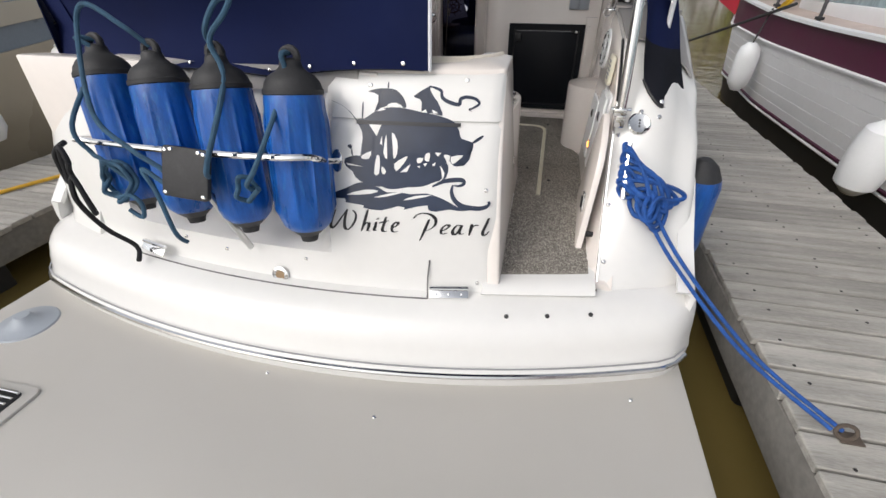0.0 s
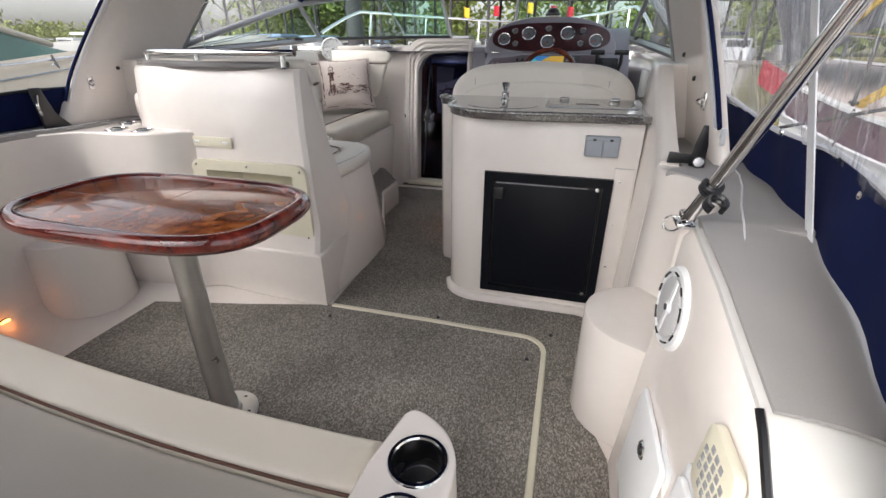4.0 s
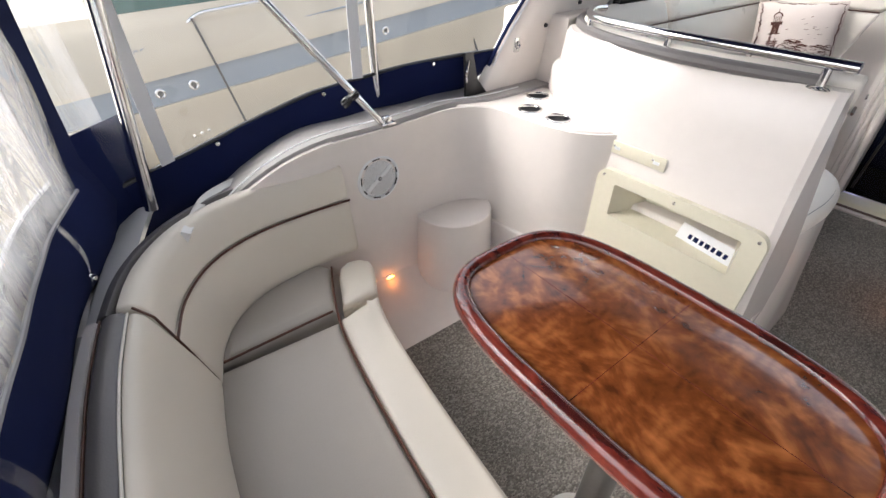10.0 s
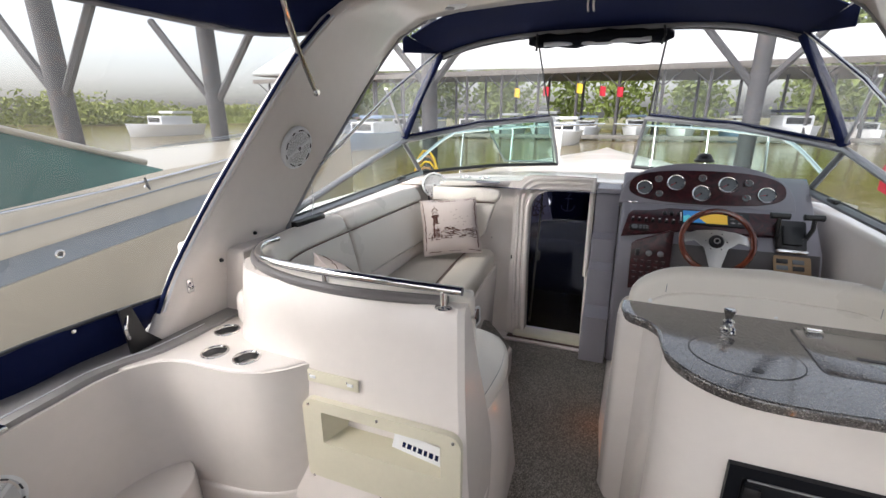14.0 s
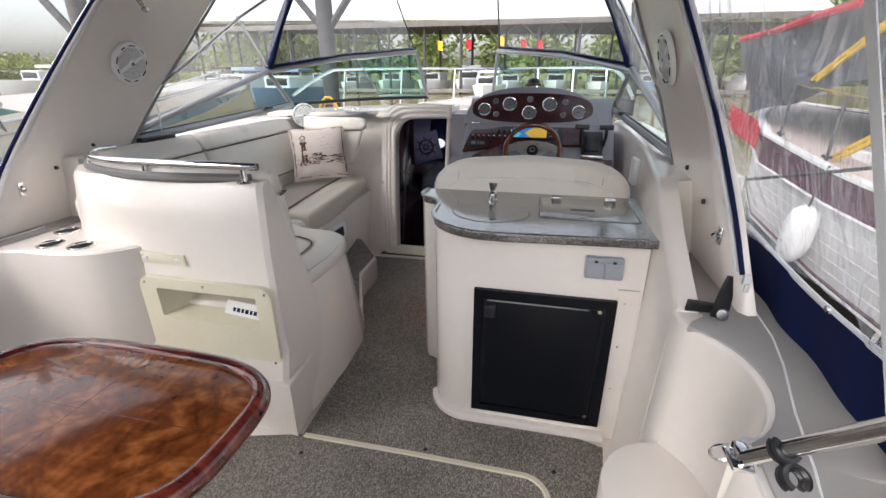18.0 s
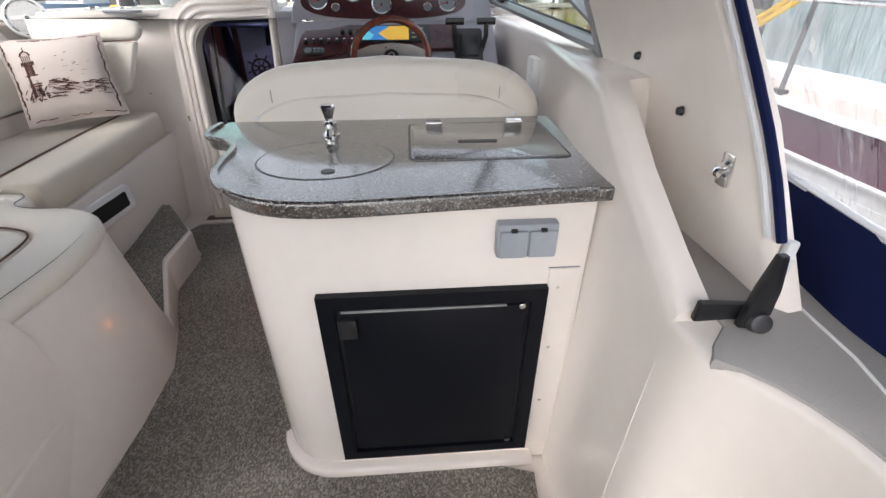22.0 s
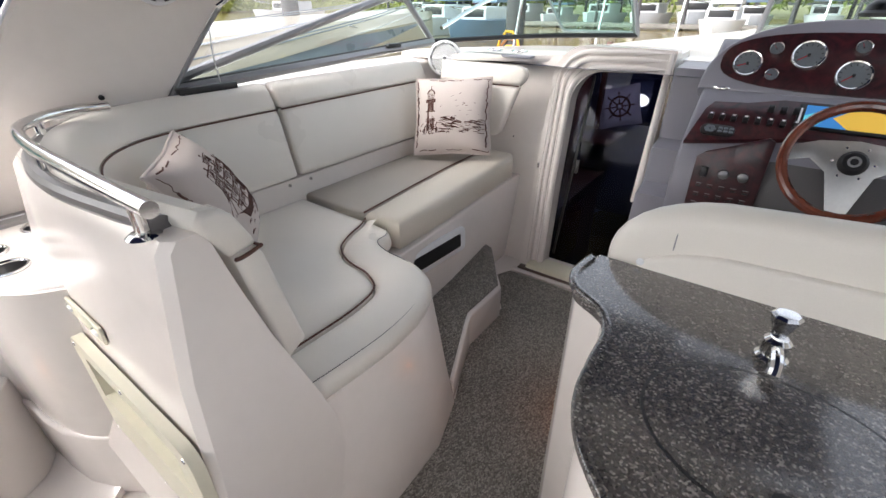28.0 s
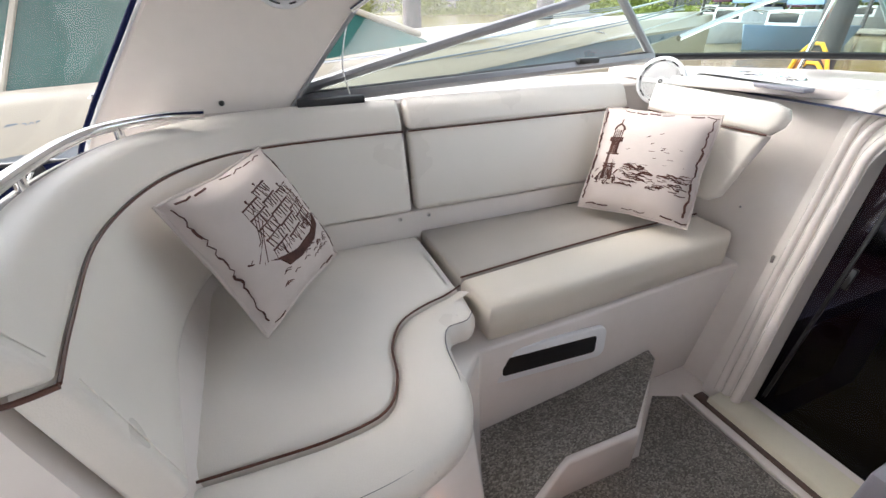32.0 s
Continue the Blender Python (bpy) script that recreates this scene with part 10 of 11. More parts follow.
def woods(name, az0, az1, dist, hmin, hmax, n, size, mat, label, base=0.0, clumps=26):
    centres = rg_.uniform(az0, az1, clumps)
    heights = rg_.uniform(hmin, hmax, clumps)
    depth = rg_.uniform(-0.06, 0.10, clumps) * dist
    wid = rg_.uniform(0.5, 1.1, clumps) * (az1 - az0) / clumps * 1.6

    def place(n):
        i = rg_.integers(0, clumps, n)
        a = np.radians(centres[i] + rg_.normal(0, 0.55, n) * wid[i])
        t = rg_.beta(1.6, 1.3, n)
        z = base + heights[i] * t
        d = dist + depth[i] + rg_.normal(0, 0.02, n) * dist
        sq = 1 - 0.5 * t ** 3
        return np.stack([-np.sin(a) * d * 1.0 - 0.5, np.cos(a) * d + 2, z - 0.5 + (1 - sq)], 1)
    me = leaves(n, place, size, rg_)
    return tagged(part(name, me, mat), label, "trees", "", "stuff")


woods("far_woods", 32, 88, 150, 3.5, 8.5, 16000, 0.55, LEAF2, "low sunlit green willows along the far bank")
woods("far_woods", -75, 34, 82, 9, 17, 42000, 0.55, LEAF, "tall green trees behind the covered dock", 0.5, 40)
bank = [(-170, 60), (-128, 85), (-95, 108), (-60, 80), (-30, 74), (10, 72), (40, 66), (75, 45), (110, 20), (150, 20), (260, 300), (-260, 300), (-260, 40)]
setting("ground", prism(bank, WZ - 0.3, WZ + 0.35, "z"), BANK, "low grassy river bank in the distance", "ground")
reeds = leaves(5000, lambda n: np.stack([-rg_.uniform(60, 170, n), 0 * rg_.uniform(0, 1, n), rg_.uniform(-0.6, 1.1, n)], 1), 0.55, rg_)
for v in reeds.vertices:
    x = -v.co.x
    v.co.y = lerp_table([(60, 81), (95, 109), (128, 86), (170, 61)], x) + (v.co.z * 0.6) + (hash(round(x * 37)) % 10) * 0.15
tagged(part("reed_bed", reeds, LEAF2), "pale green reeds at the water's edge", "reeds", "", "stuff")

# finger docks
def dock(name, x0, x1, y0, y1, z, label):
    t = thing(name, ((x0 + x1) / 2, (y0 + y1) / 2, WZ), label, "dock", "", "structure")
    for x in (x0 + 0.02, x1 - 0.02, (x0 + x1) / 2):
        part("stringer", box((x, (y0 + y1) / 2, z - 0.13), (0.05, y1 - y0, 0.20), 0.006), TIMBER, t)
    k = 0
    y = y0
    while y < y1 - 0.4:
        part("float", box(((x0 + x1) / 2, y + 0.6, z - 0.40), (x1 - x0 - 0.16, 1.0, 0.34), 0.03), FLOAT, t)
        y += 1.6
    return t


pitch = 0.146


def planks(t, x0, x1, y0, y1, z, seed):
    rng = random.Random(seed)
    meshes = []
    for k in range(4):
        bm = box((0, 0, 0), (x1 - x0 + 0.06, pitch - 0.013 - 0.003 * (k % 2), 0.035), 0.004, None, 1)
        me = finish(bm)
        me.materials.append(PLANK)
        meshes.append(me)
    n = int((y1 - y0) / pitch)
    for i in range(n):
        o = new("plank", meshes[rng.randrange(4)])
        o.parent = t
        o.matrix_parent_inverse = ROOTS[t.name]
        o.matrix_basis = Matrix.Translation(((x0 + x1) / 2 + rng.uniform(-0.012, 0.012), y0 + (i + 0.5) * pitch, z - 0.0175 + rng.uniform(-0.003, 0.003))) @ Euler((rng.uniform(-0.008, 0.008), rng.uniform(-0.004, 0.004), rng.uniform(-0.004, 0.004) + (math.pi if rng.random() < 0.5 else 0))).to_matrix().to_4x4()


D1 = dock("dock_starboard", 1.0, 2.0, -1.6, 13.0, -0.35, "weathered grey timber finger dock beside the boat")
D2 = dock("dock_port", -4.25, -3.30, -1.0, 10.0, -0.42, "weathered grey timber finger dock on the far side")
nail = lathe([(0, 0.003), (0.006, 0.002), (0.007, 0)], None, 8)
nme = finish(nail)
nme.materials.append(FLOAT)
rn = random.Random(3)
for i in range(46):
    for x in (1.09, 1.50, 1.91):
        o = new("nail_head", nme)
        o.parent = D1
        o.matrix_parent_inverse = ROOTS[D1.name]
        o.matrix_basis = Matrix.Translation((x + rn.uniform(-0.02, 0.02), -0.6 + (i + 0.5) * pitch + rn.choice((-0.03, 0.03)), -0.349))
setting("trim_dock_fascia", box((0.985, 5.7, -0.50), (0.03, 14.6, 0.22), 0.006), TIMBER, "dark weathered fascia board of the dock", "trim")
setting("trim_dock_bumper", tube([(2.03, y, -0.44) for y in span(-1.6, 13.0, 12)], 0.05, 8), RUBBER, "black rubber bumper along the dock", "trim")
mat_ = thing("dock_mat", (1.30, 0.72, -0.35), "small navy patterned mat on the dock", "mat")
part("mat", box((1.36, 0.66, -0.343), (0.60, 0.42, 0.012), 0.004), NAVYMESH, mat_)
for k in range(5):
    part("stripe", box((1.16 + k * 0.10, 0.66, -0.336), (0.02, 0.36, 0.004), 0.001), GREYTRIM, mat_)
yr = thing("yellow_hose", (-3.7, 2.3, -0.42), "yellow cord lying along the dock", "cord")
part("cord", tube(curve([(-4.2, 1.2, -0.40), (-3.9, 1.9, -0.405), (-3.75, 2.25, -0.40), (-3.6, 2.55, -0.39), (-3.5, 2.9, -0.37), (-3.42, 3.3, -0.36)], 6), 0.014, 7), ROPEYEL, yr)


# port neighbour: cream cruiser
def rise(y):
    return 0.105 * (y - 3.0)


def pb_half(y):
    return lerp_table([(1.4, 1.50), (3.0, 1.55), (6.0, 1.5), (8.0, 1.15), (9.6, 0.55), (10.6, 0.05)], y)


PBX = -6.25
pb = thing("neighbour_cruiser", (PBX, 5, WZ), "cream motor cruiser with a green canvas cover", "motor boat")
yp = span(1.4, 10.6, 30)
glo = lambda y: lerp_table([(1.4, 0.79), (1.9, 0.81), (3.0, 0.865), (3.9, 0.885), (5.4, 1.045), (7.0, 1.12), (10.6, 1.22)], y)
HL = [(-0.95, 0.28), (-0.5, 0.10), (0.0, 0.03), (0.30, 0.0), (0.34, 0.0), (0.52, 0.012), (0.56, 0.02), (0.74, 0.10), (0.80, 0.16), (0.98, 0.24)]
def pbh(s, lo, hi):
    return lambda y, k: (PBX + s * max(0.0, pb_half(y) - HL[k][1] * min(1, pb_half(y))), y, glo(y) - [0.10, 0.05, 0.0][k - 7] if k > 6 else (min(HL[k][0] + rise(y), glo(y) - 0.14) if HL[k][0] > -0.4 else HL[k][0]))
for s in (1, -1):
    part("hull_side", sheet(pbh(s, 0, 5), yp, range(0, 5), 0.03), CREAMHULL, pb, "", 40)
    part("stripe_band", sheet(pbh(s, 4, 6), yp, range(4, 6), 0.034), STRIPE, pb, "grey-blue band along the hull", 40)
    part("cabin_side", sheet(pbh(s, 5, 9), yp, range(5, 10), 0.03), CREAMHULL, pb, "", 40)
    for dz in (0.655, 0.685):
        part("pin_stripe", tube([(PBX + s * (pb_half(y) - 0.055), y, dz + rise(y)) for y in span(2.0, 9.4, 20)], 0.008, 5), STRIPE, pb)
    for dz in (0.325, 0.535):
        part("rub_line", tube([(PBX + s * (pb_half(y) + 0.012 - (0.012 if dz > 0.4 else 0)), y, dz + rise(y)) for y in yp[:-1]], 0.010, 5), ALU, pb)
part("transom", box((PBX, 1.42, 0.0), (2.9, 0.05, 1.6), 0.01), CREAMHULL, pb)
part("foredeck", sheet(lambda y, u: (PBX + u * max(0.0, pb_half(y) - 0.22), y, glo(y) + 0.07 * (1 - u * u) - 0.005), span(4.6, 10.4, 16), span(-1, 1, 8), 0.03), CREAMHULL, pb, "", 50)
part("side_deck", sheet(lambda y, u: (PBX + u * (pb_half(y) - 0.22), y, glo(y) - 0.004), span(1.45, 4.8, 6), span(-1, 1, 6), 0.03), CREAMHULL, pb)
num = lettering("305", 0.085, None, 0.001, 0.15, lambda c: Vector((PBX + pb_half(2.3) - 0.045 + c.z, 2.06 + c.x, 0.672 + rise(2.1) + c.y * 1.0 + c.x * 0.1)))
part("number", num, STRIPE, pb, "grey numerals reading 305", 20)
part("number_bar", prism([(1.90, 0.665 + rise(2)), (2.02, 0.67 + rise(2)), (2.05, 0.745 + rise(2)), (1.98, 0.74 + rise(2))], PBX + pb_half(2.0) - 0.055, PBX + pb_half(2.0) - 0.040, "x"), STRIPE, pb)
part("sticker", box((PBX + pb_half(2.3) - 0.02, 2.28, 0.60 + rise(2.3)), (0.006, 0.06, 0.05), 0.0), FARBLUE, pb, "small blue registration sticker")
for y in (2.18, 2.42, 4.15):
    m = facing((PBX + pb_half(y) - 0.004, y, 0.425 + rise(y)), (1, 0, 0))
    ph_ = part("through_fitting", lathe([(0.020, 0.010), (0.030, 0.014), (0.038, 0.008), (0.04, 0)], m, 16), STEEL, pb)
    part("hole", lathe([(0, 0.008), (0.022, 0.008), (0.022, 0)], m, 12), RUBBER, ph_)
for k in range(9):
    y = 3.12 + k * 0.055 + (0.05 if k > 4 else 0)
    part("vent_slot", box((PBX + pb_half(y) + 0.0, y, 0.205 + rise(y)), (0.02, 0.022, 0.065), 0.004, Matrix.Rotation(radians(-12), 4, "X")), RUBBER, pb, "dark louvre slot")
for k in range(3):
    part("skin_fitting", lathe([(0, 0.014), (0.014, 0.010), (0.018, 0)], facing((PBX + pb_half(2.3), 2.30 + 0.06 * k, -0.02 + 0.012 * k), (1, 0, 0)), 10), STEEL, pb)
part("side_rail", tube(curve([(PBX + pb_half(2.5) - 0.12, 2.42, 0.60 + rise(2.5)), (PBX + pb_half(2.6) - 0.10, 2.55, 0.83 + rise(2.6)), (PBX + pb_half(3) - 0.10, 3.0, 0.86 + rise(3)), (PBX + pb_half(5) - 0.12, 5.0, 0.90 + rise(5) - 0.12), (PBX + pb_half(7) - 0.12, 7.0, 0.98 + rise(7) - 0.2), (PBX + pb_half(9) - 0.1, 9.0, 1.1 + rise(9) - 0.3)], 5), 0.013, 7), STEEL, pb)
for y in (3.75, 5.0, 6.3, 7.6):
    part("stanchion", tube([(PBX + pb_half(y) - 0.10, y - 0.12, 0.62 + rise(y)), (PBX + pb_half(y) - 0.11, y + 0.03, 0.87 + rise(y) - 0.06 * (y - 3))], 0.011, 6), STEEL, pb)
# its canvas, windscreen frame and hard top
def canv(y, k, s=1):
    ztop = lerp_table([(1.6, 1.50), (4.0, 1.56), (5.45, 1.07)], y)
    zlo = glo(y) - 0.01
    return Vector((PBX + s * (1.28 - 0.35 * k), y, zlo + (max(ztop, zlo + 0.02) - zlo) * k))
cv_ = thing("green_canvas", (PBX, 3.5, 0.95), "dark green canvas enclosure on the neighbouring cruiser", "canvas cover")
for s in (1, -1):
    part("panel", sheet(lambda y, k: canv(y, k, s), span(1.98, 5.45, 24), span(0, 1, 5), 0.01), GREENCAN, cv_, "", 60)
    for y in (2.2, 4.02):
        part("frame_post", tube([canv(y - 0.25, 0, s) + Vector((s * 0.012, 0, 0)), canv(y, 1, s) + Vector((s * 0.02, 0, 0))], 0.022, 6), CREAMHULL, cv_)
    part("screen_beam", tube([canv(3.9, 1, s) + Vector((0, 0, 0.06)), canv(5.3, 1, s) + Vector((0, 0.1, 0.0))], 0.03, 8), CREAMHULL, cv_, "cream windscreen beam")
top = thing("cruiser_hard_top", (PBX, 3, 1.6), "cream hard top over the cruiser's bridge", "hard top")
part("top", prism([(PBX - 1.05, 1.3), (PBX + 1.05, 1.3), (PBX + 1.05, 3.7), (PBX + 0.7, 4.35), (PBX - 0.7, 4.35), (PBX - 1.05, 3.7)], 1.62, 1.78, "z", 0.05, 3), CREAMHULL, top)
part("upper_coaming", prism([(PBX - 0.95, 1.5), (PBX + 0.95, 1.5), (PBX + 0.95, 3.4), (PBX - 0.95, 3.4)], 1.77, 2.3, "z", 0.12, 3), CREAMHULL, top)
wf = thing("white_fender", (PBX + 1.62, 2.72, -0.1), "white round fender hanging on the cream hull", "fender")
part("body", lathe([(0, -0.17), (0.09, -0.14), (0.135, -0.04), (0.13, 0.05), (0.08, 0.12), (0, 0.135)], Matrix.Translation((PBX + 1.68, 2.70, -0.12)), 22), WHITEP, wf)
part("line", tube([(PBX + 1.66, 2.70, 0.0), (PBX + 1.58, 2.62, 0.45), (PBX + 1.46, 2.56, 0.80)], 0.009, 6), RUBBER, wf)
lin = thing("hanging_line", (PBX + 1.5, 5.05, 0.5), "dark line hanging from the rail", "rope")
part("line", tube(curve([(PBX + 1.40, 5.03, 1.03), (PBX + 1.46, 5.06, 0.8), (PBX + 1.53, 5.3, 0.2)], 5), 0.011, 6), RUBBER, lin)

# starboard neighbour: white planked yacht with a maroon sheer
YX = 4.15
yh = lambda y: lerp_table([(-6, 1.5), (0, 1.66), (6.5, 1.64), (8.5, 1.45), (10.2, 0.9), (11.4, 0.15)], y)
ysh = lambda y: 0.50 + 0.018 * max(0, y - 5) ** 1.6
yt = thing("wooden_yacht", (YX, 2, WZ), "white planked motor yacht with a maroon sheer band", "yacht")
yy = span(-6, 11.4, 36)
strk = span(-0.46, 0.235, 6)
for s in (-1, 1):
    for a, b in zip(strk, strk[1:]):
        part("strake", sheet(lambda y, k: (YX + s * (yh(y) - (0.05 if k == 0 else 0.0) * 0.08 - 0.10 * (0.2 - (a + (b - a) * k))), y, a + (b - a - 0.004) * k + 0.3 * (ysh(y) - 0.5)), yy, (0, 1), 0.02), YACHTHULL, yt, "white painted strake")
    part("maroon_band", sheet(lambda y, k: (YX + s * (yh(y) + 0.004), y, 0.235 + (ysh(y) - 0.235) * k + 0.3 * (ysh(y) - 0.5) * (1 - k)), yy, (0, 1), 0.025), MAROON, yt, "glossy maroon sheer band")
    part("boot_top", sheet(lambda y, k: (YX + s * (yh(y) - 0.08 - 0.1 * (1 - k)), y, -1.0 + 0.585 * k + 0.25 * (ysh(y) - 0.5) * k), yy, (0, 1), 0.02), FLOAT, yt, "black boot top")
    for z, r, mat, label in ((-0.452, 0.016, MAROON, "thin maroon stripe above the waterline"), (-0.492, 0.014, YACHTHULL, "thin white stripe above the waterline")):
        part("waterline_stripe", tube([(YX + s * (yh(y) - 0.066), y, z + 0.28 * (ysh(y) - 0.5)) for y in yy], r, 6), mat, yt, label)
    part("band_bead", tube([(YX + s * (yh(y) + 0.02), y, 0.23 + 0.3 * (ysh(y) - 0.5)) for y in yy], 0.018, 6), YACHTHULL, yt)
    part("cap_rail", sweep([(-0.05, 0), (-0.05, 0.03), (0.05, 0.03), (0.05, 0)], [(YX + s * yh(y), y, ysh(y)) for y in yy]), WHITEP, yt)
    for y in (0.6, 1.9, 3.2, 4.5, 5.8, 7.1, 8.4):
        st_ = part("stanchion", tube([(YX + s * (yh(y) - 0.12), y, ysh(y)), (YX + s * (yh(y) - 0.13), y, ysh(y) + 0.62)], 0.018, 7), PILE, yt)
        part("foot", box((YX + s * (yh(y) - 0.12), y, ysh(y) + 0.04), (0.05, 0.11, 0.03), 0.008), RUBBER, st_)
    part("rail", tube([(YX + s * (yh(y) - 0.13), y, ysh(y) + 0.62) for y in span(-4, 9.4, 20)], 0.016, 7), STEEL, yt)
part("deck", sheet(lambda y, u: (YX + u * (yh(y) - 0.03), y, ysh(y) - 0.02 + 0.05 * (1 - u * u)), yy, span(-1, 1, 6), 0.03), PINKDECK, yt, "worn pinkish-white side deck")
yc = thing("yacht_cabin", (YX, 2.4, 0.5), "white yacht cabin with large curtained windows", "cabin")
part("cabin", prism(rounded(YX - 1.15, -3.0, YX + 1.15, 7.5, 0.3), 0.5, 0.66, "z", 0.02), YACHTHULL, yc)
part("upper_cabin", prism(rounded(YX - 1.08, -3.0, YX + 1.08, 6.9, 0.3), 1.28, 1.45, "z", 0.05, 3), YACHTHULL, yc)
for k in range(7):
    y = -2.2 + k * 1.38
    part("window_post", box((YX - 1.10, y - 0.69, 0.97), (0.06, 0.08, 0.64), 0.01), YACHTHULL, yc)
    part("window_pane", box((YX - 1.09, y, 0.97), (0.012, 1.30, 0.62), 0.004), WINDOWB, yc, "pale blue-green curtained glass")
tarp = thing("dark_tarp", (2.9, 8.0, 0.8), "dark grey tarpaulin draped over the yacht's foredeck", "tarp")


def tarp_pt(a, k):
    hi = Vector((3.05, 11.0 - 5.6 * a, 1.88 + 0.30 * a))
    lo = Vector((2.86, 9.6 - 4.6 * a, 0.80 + 0.95 * a))
    return lo.lerp(hi, k) + Vector((0.05 * math.sin(a * 11 + k * 6), 0, 0.03 * math.sin(a * 17) * (1 - k)))


part("cloth", sheet(tarp_pt, span(0, 1, 24), span(0, 1, 10), 0.01), TARP, tarp, "", 60)
part("far_side", sheet(lambda a, k: tarp_pt(a, 1).lerp(Vector((5.3, 10.0 - 4.4 * a, 0.9)), k), span(0, 1, 12), span(0, 1, 4), 0.01), TARP, tarp, "", 60)
part("red_top", tube([tarp_pt(a, 1.0) for a in span(0, 0.55, 8)], 0.055, 8), REDCLOTH, tarp, "red canvas edge")
part("red_panel", sheet(lambda a, k: Vector((2.93, 10.5 - 1.25 * a, 0.52 - 0.18 * a + 0.36 * k)), span(0, 1, 6), (0, 0.5, 1), 0.01), REDCLOTH, tarp, "red canvas panel")
for p, q in (((2.82, 7.95, 1.30), (2.82, 6.2, 2.25)), ((2.78, 7.15, 0.55), (2.78, 5.9, 1.25))):
    p, q = Vector(p), Vector(q)
    yl = thing("yellow_ladder", p, "yellow folding ladder leaning on the yacht", "ladder", "yacht ladders")
    for d in (0, 0.10):
        part("side_rail", tube([p + Vector((0, d, 0.04 * d)), q + Vector((0, d, 0.0))], 0.022, 6), YELLOW, yl)
    for k in range(9):
        c = p.lerp(q, (k + 0.5) / 9)
        part("rung", tube([c, c + Vector((0, 0.10, 0))], 0.018, 6), YELLOW, yl)
for x, y, z, r in ((YX - 1.80, 6.55, -0.05, 0.13), (YX - 1.83, 3.62, -0.18, 0.15)):
    f = thing("white_fender", (x, y, z), "long white fender hanging on the yacht", "fender", "yacht fenders")
    m = Matrix.Translation((x, y, z)) @ Matrix.Rotation(radians(8), 4, "X")
    part("body", lathe([(0, -0.30), (0.06, -0.28), (r * 0.9, -0.20), (r, -0.08), (r, 0.12), (r * 0.85, 0.22), (0.05, 0.28), (0, 0.285)], m, 22), WHITEP, f)
    part("line", tube([m @ Vector((0, 0, 0.28)), (x + 0.14, y + 0.1, ysh(y) + 0.05)], 0.010, 6), RUBBER, f)
ml = thing("mooring_line", (2.4, 6.6, 0.4), "dark mooring line from the yacht to the dock", "rope")
part("line", tube(curve([(YX - 1.62, 6.2, 0.66), (2.3, 7.2, 0.35), (2.05, 8.3, 0.02), (1.9, 9.6, -0.3)], 6), 0.018, 7), RUBBER, ml)

# dock posts with braces, carrying a roof
def post(x, y, h, r, label, dish=False):
    t = thing("dock_post", (x, y, WZ), label, "post", "dock posts")
    part("shaft", lathe([(r * 1.05, -0.6), (r, 1.0), (r * 0.96, h)], Matrix.Translation((x, y, WZ)), 16), PILE, t)
    for s in (-1, 1):
        part("brace", tube([(x + s * r * 0.6, y, WZ + h - 1.35), (x + s * 1.25, y, WZ + h)], r * 0.42, 6), PILE, t)
    if dish:
        d = part("dish", lathe([(0, 0), (0.12, 0.02), (0.22, 0.07), (0.225, 0.075), (0, 0.01)], facing((x + 0.45, y - 0.1, WZ + h - 1.7), (0.5, -0.6, 0.5)), 18), GREYTRIM, t)
        part("arm", tube([(x, y, WZ + h - 1.9), (x + 0.45, y - 0.1, WZ + h - 1.72)], 0.02, 6), GREYTRIM, t)
    return t


post(-7.4, 8.3, 4.05, 0.145, "weathered grey dock post with roof braces")
post(-7.9, 6.2, 4.05, 0.145, "weathered grey dock post beside the cruiser")
post(-3.85, 9.6, 4.3, 0.14, "weathered grey dock post with hanging rope")
post(1.55, 12.2, 4.3, 0.15, "weathered grey dock post at the dock's end")
rp_ = thing("hanging_rope", (-3.7, 9.5, 0.5), "yellow-brown coils of rope on the post", "rope")
for k in range(4):
    part("loop", tube([(-3.85 + 0.24 * math.cos(a), 9.42 + 0.05 * math.sin(k), 0.7 + 0.1 * k + (0.75 + 0.1 * k) * (math.sin(a) - 1) * 0.6) for a in [i * 0.4488 for i in range(14)]], 0.022, 6, True), ROPEYEL if k % 2 else TEAK, rp_)

# far covered dock
cd = thing("covered_dock", (-11, 52, WZ), "long covered dock with a pale metal roof on steel posts", "covered dock", "", "structure")
part("roof_front", sheet(lambda x, k: (x, 50 + 8 * k, 6.1 + 4.0 * k - 0.02 * (x + 11)), span(-46, 24, 40), (0, 1), 0.1), ROOFW, cd, "pale sloping roof sheets")
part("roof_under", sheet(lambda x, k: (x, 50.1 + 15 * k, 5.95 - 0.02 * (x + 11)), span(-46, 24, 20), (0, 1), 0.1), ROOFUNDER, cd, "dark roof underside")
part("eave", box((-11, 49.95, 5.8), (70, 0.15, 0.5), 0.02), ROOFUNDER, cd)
for x in span(-44, 22, 17):
    for y in (50.6, 58):
        p_ = part("post", tube([(x, y, WZ), (x, y, 6.0)], 0.15, 7), PILE, cd)
    for s in (-1, 1):
        part("brace", tube([(x, 50.6, 4.2), (x + s * 1.9, 50.6, 5.8)], 0.07, 5), PILE, cd)
part("walkway", box((-11, 50.2, WZ + 0.3), (70, 1.4, 0.35), 0.03), TIMBER, cd)
rb = random.Random(11)


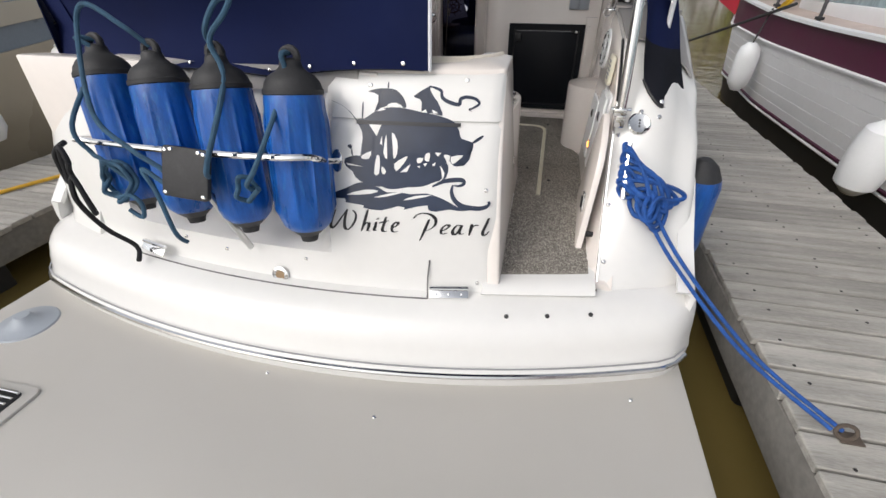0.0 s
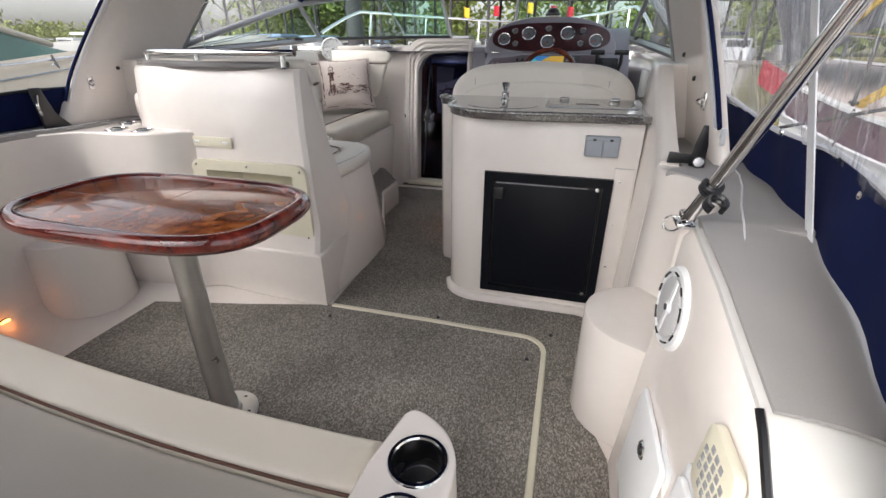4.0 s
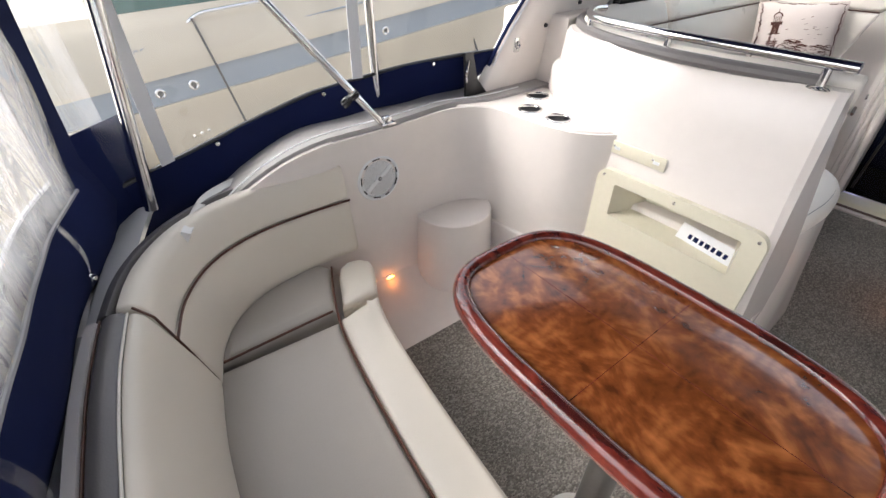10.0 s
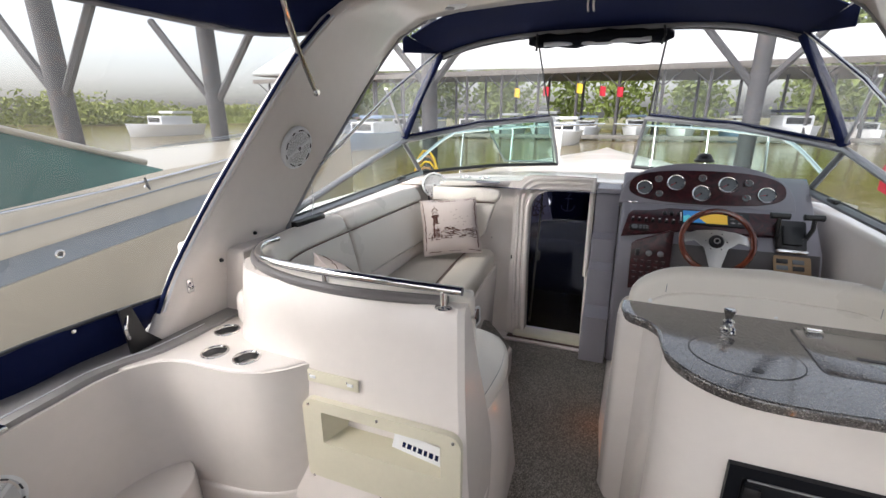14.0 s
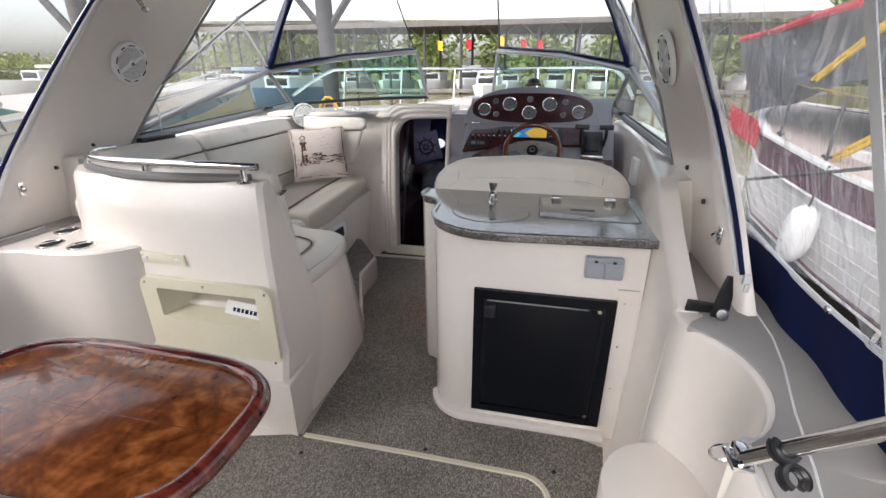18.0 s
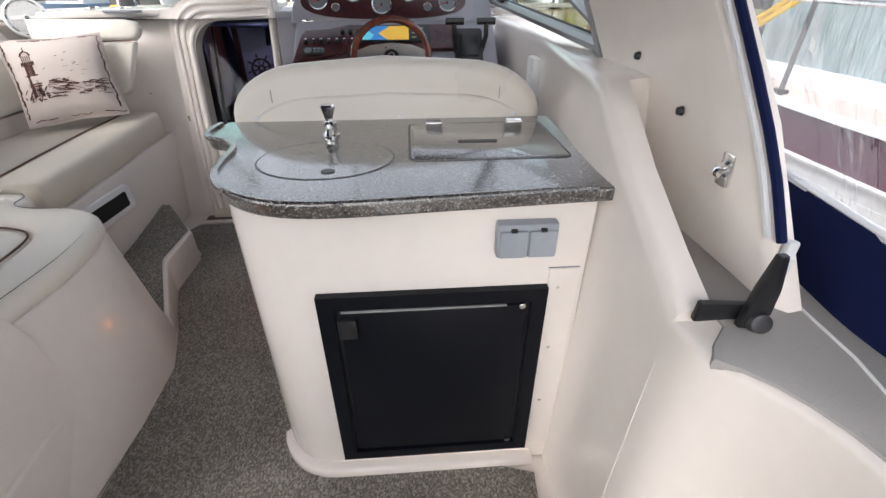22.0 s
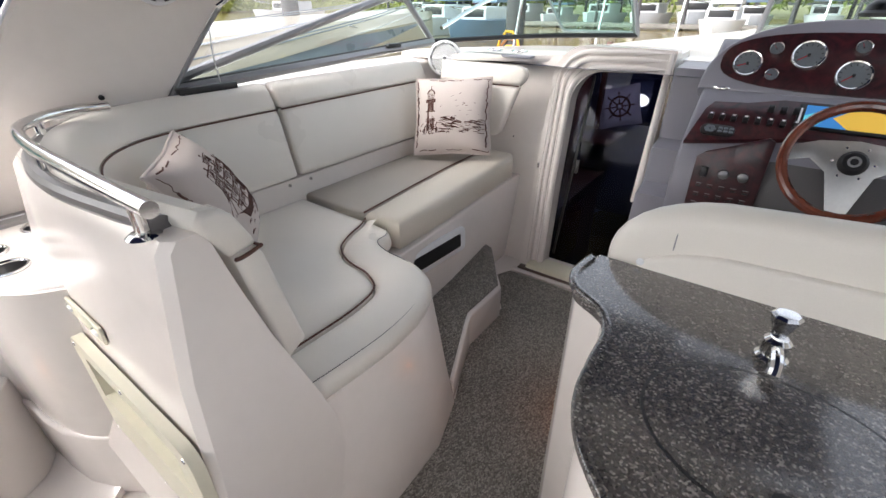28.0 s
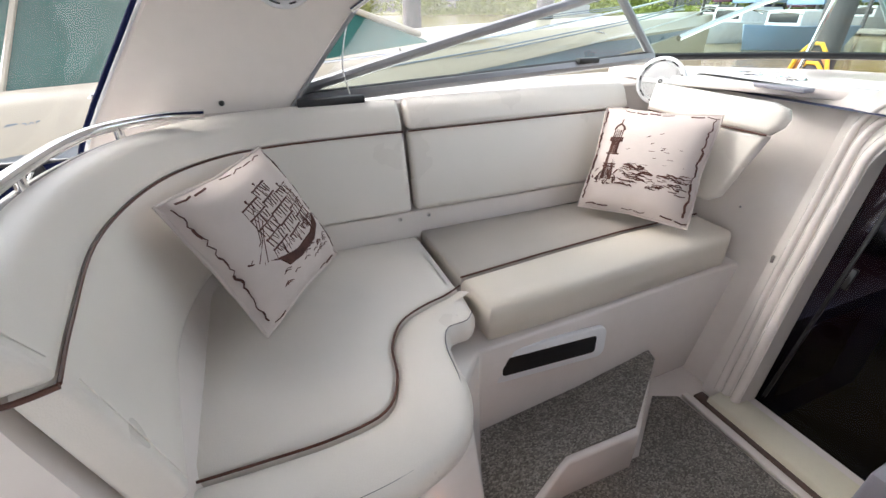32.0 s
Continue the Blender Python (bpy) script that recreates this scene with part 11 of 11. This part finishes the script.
def far_boat(x, y, l, mat, cab, label):
    t = thing("moored_boat", (x, y, WZ), label, "boat", "far boats")
    hw = l * 0.17
    ol = [(x - hw, y + l * 0.5), (x - hw, y - l * 0.15), (x - hw * 0.6, y - l * 0.38), (x, y - l * 0.5), (x + hw * 0.6, y - l * 0.38), (x + hw, y - l * 0.15), (x + hw, y + l * 0.5)]
    bm = prism(ol, WZ, WZ + l * 0.14, "z", 0.03)
    for v in bm.verts:
        if v.co.z < WZ + 0.3:
            v.co.x = x + (v.co.x - x) * 0.75
            v.co.y = y + (v.co.y - y) * 0.93
        else:
            v.co.z += 0.35 * max(0, (y - v.co.y) / l)
    part("hull", bm, mat, t)
    part("cabin", box((x, y + l * 0.1, WZ + l * 0.19), (hw * 1.5, l * 0.45, l * 0.11), 0.12, None, 3), FARHULL, t)
    part("window", box((x, y + l * 0.1 - l * 0.226, WZ + l * 0.195), (hw * 1.2, 0.05, l * 0.06), 0.02), SCREEN_K, t)
    part("canopy", box((x, y + l * 0.2, WZ + l * 0.29), (hw * 1.5, l * 0.3, l * 0.03), 0.05), cab, t)
    for s in (-1, 1):
        part("canopy_post", tube([(x + s * hw * 0.7, y + l * 0.08, WZ + l * 0.22), (x + s * hw * 0.7, y + l * 0.1, WZ + l * 0.29)], 0.04, 5), STEEL, t)
    part("bow_rail", tube([(x - hw * 0.8, y - l * 0.15, WZ + l * 0.22), (x, y - l * 0.48, WZ + l * 0.25), (x + hw * 0.8, y - l * 0.15, WZ + l * 0.22)], 0.03, 5), STEEL, t)
    return t


for k, x in enumerate(span(-42, 20, 13)):
    far_boat(x + rb.uniform(-0.8, 0.8), 55 + rb.uniform(-1, 1), rb.uniform(7, 9.5), rb.choice((FARHULL, FARHULL, FARBLUE, YACHTHULL)), rb.choice((FARBLUE, NAVY, FARHULL, MAROON)), "pale cruiser moored under the covered dock")
far_boat(-19, 33, 8, FARBLUE, FARBLUE, "blue-grey cruiser moored in the next slip")
far_boat(-24, 35, 8.5, FARHULL, FARBLUE, "pale blue cruiser moored in the next slip")
far_boat(-5.2, 43, 7.5, YACHTHULL, FARHULL, "white sport boat facing the camera across the water")
far_boat(-56, 44, 10, YACHTHULL, FARHULL, "white cruiser anchored near the far bank")
for k, (x, z, m) in enumerate(((-8.5, 4.4, REDCLOTH), (-3.0, 4.3, REDCLOTH), (-5.2, 4.6, YELLOW), (-1.4, 4.2, REDCLOTH), (-11.5, 4.3, YELLOW))):
    t = thing("small_flag", (x, 50.4, z), "small bright flag hung under the dock roof", "flag", "dock flags")
    part("cloth", sheet(lambda a, b: (x + 0.55 * a, 50.4 + 0.06 * math.sin(a * 5), z - 0.9 * b - 0.1 * a), span(0, 1, 5), (0, 1), 0.01), m, t)
    part("line", tube([(x, 50.4, z), (x, 50.4, 5.6)], 0.02, 5), RUBBER, t)

# planks last
planks(D1, 1.0, 2.0, -1.6, 13.0, -0.35, 1)
planks(D2, -4.25, -3.30, -1.0, 10.0, -0.42, 2)
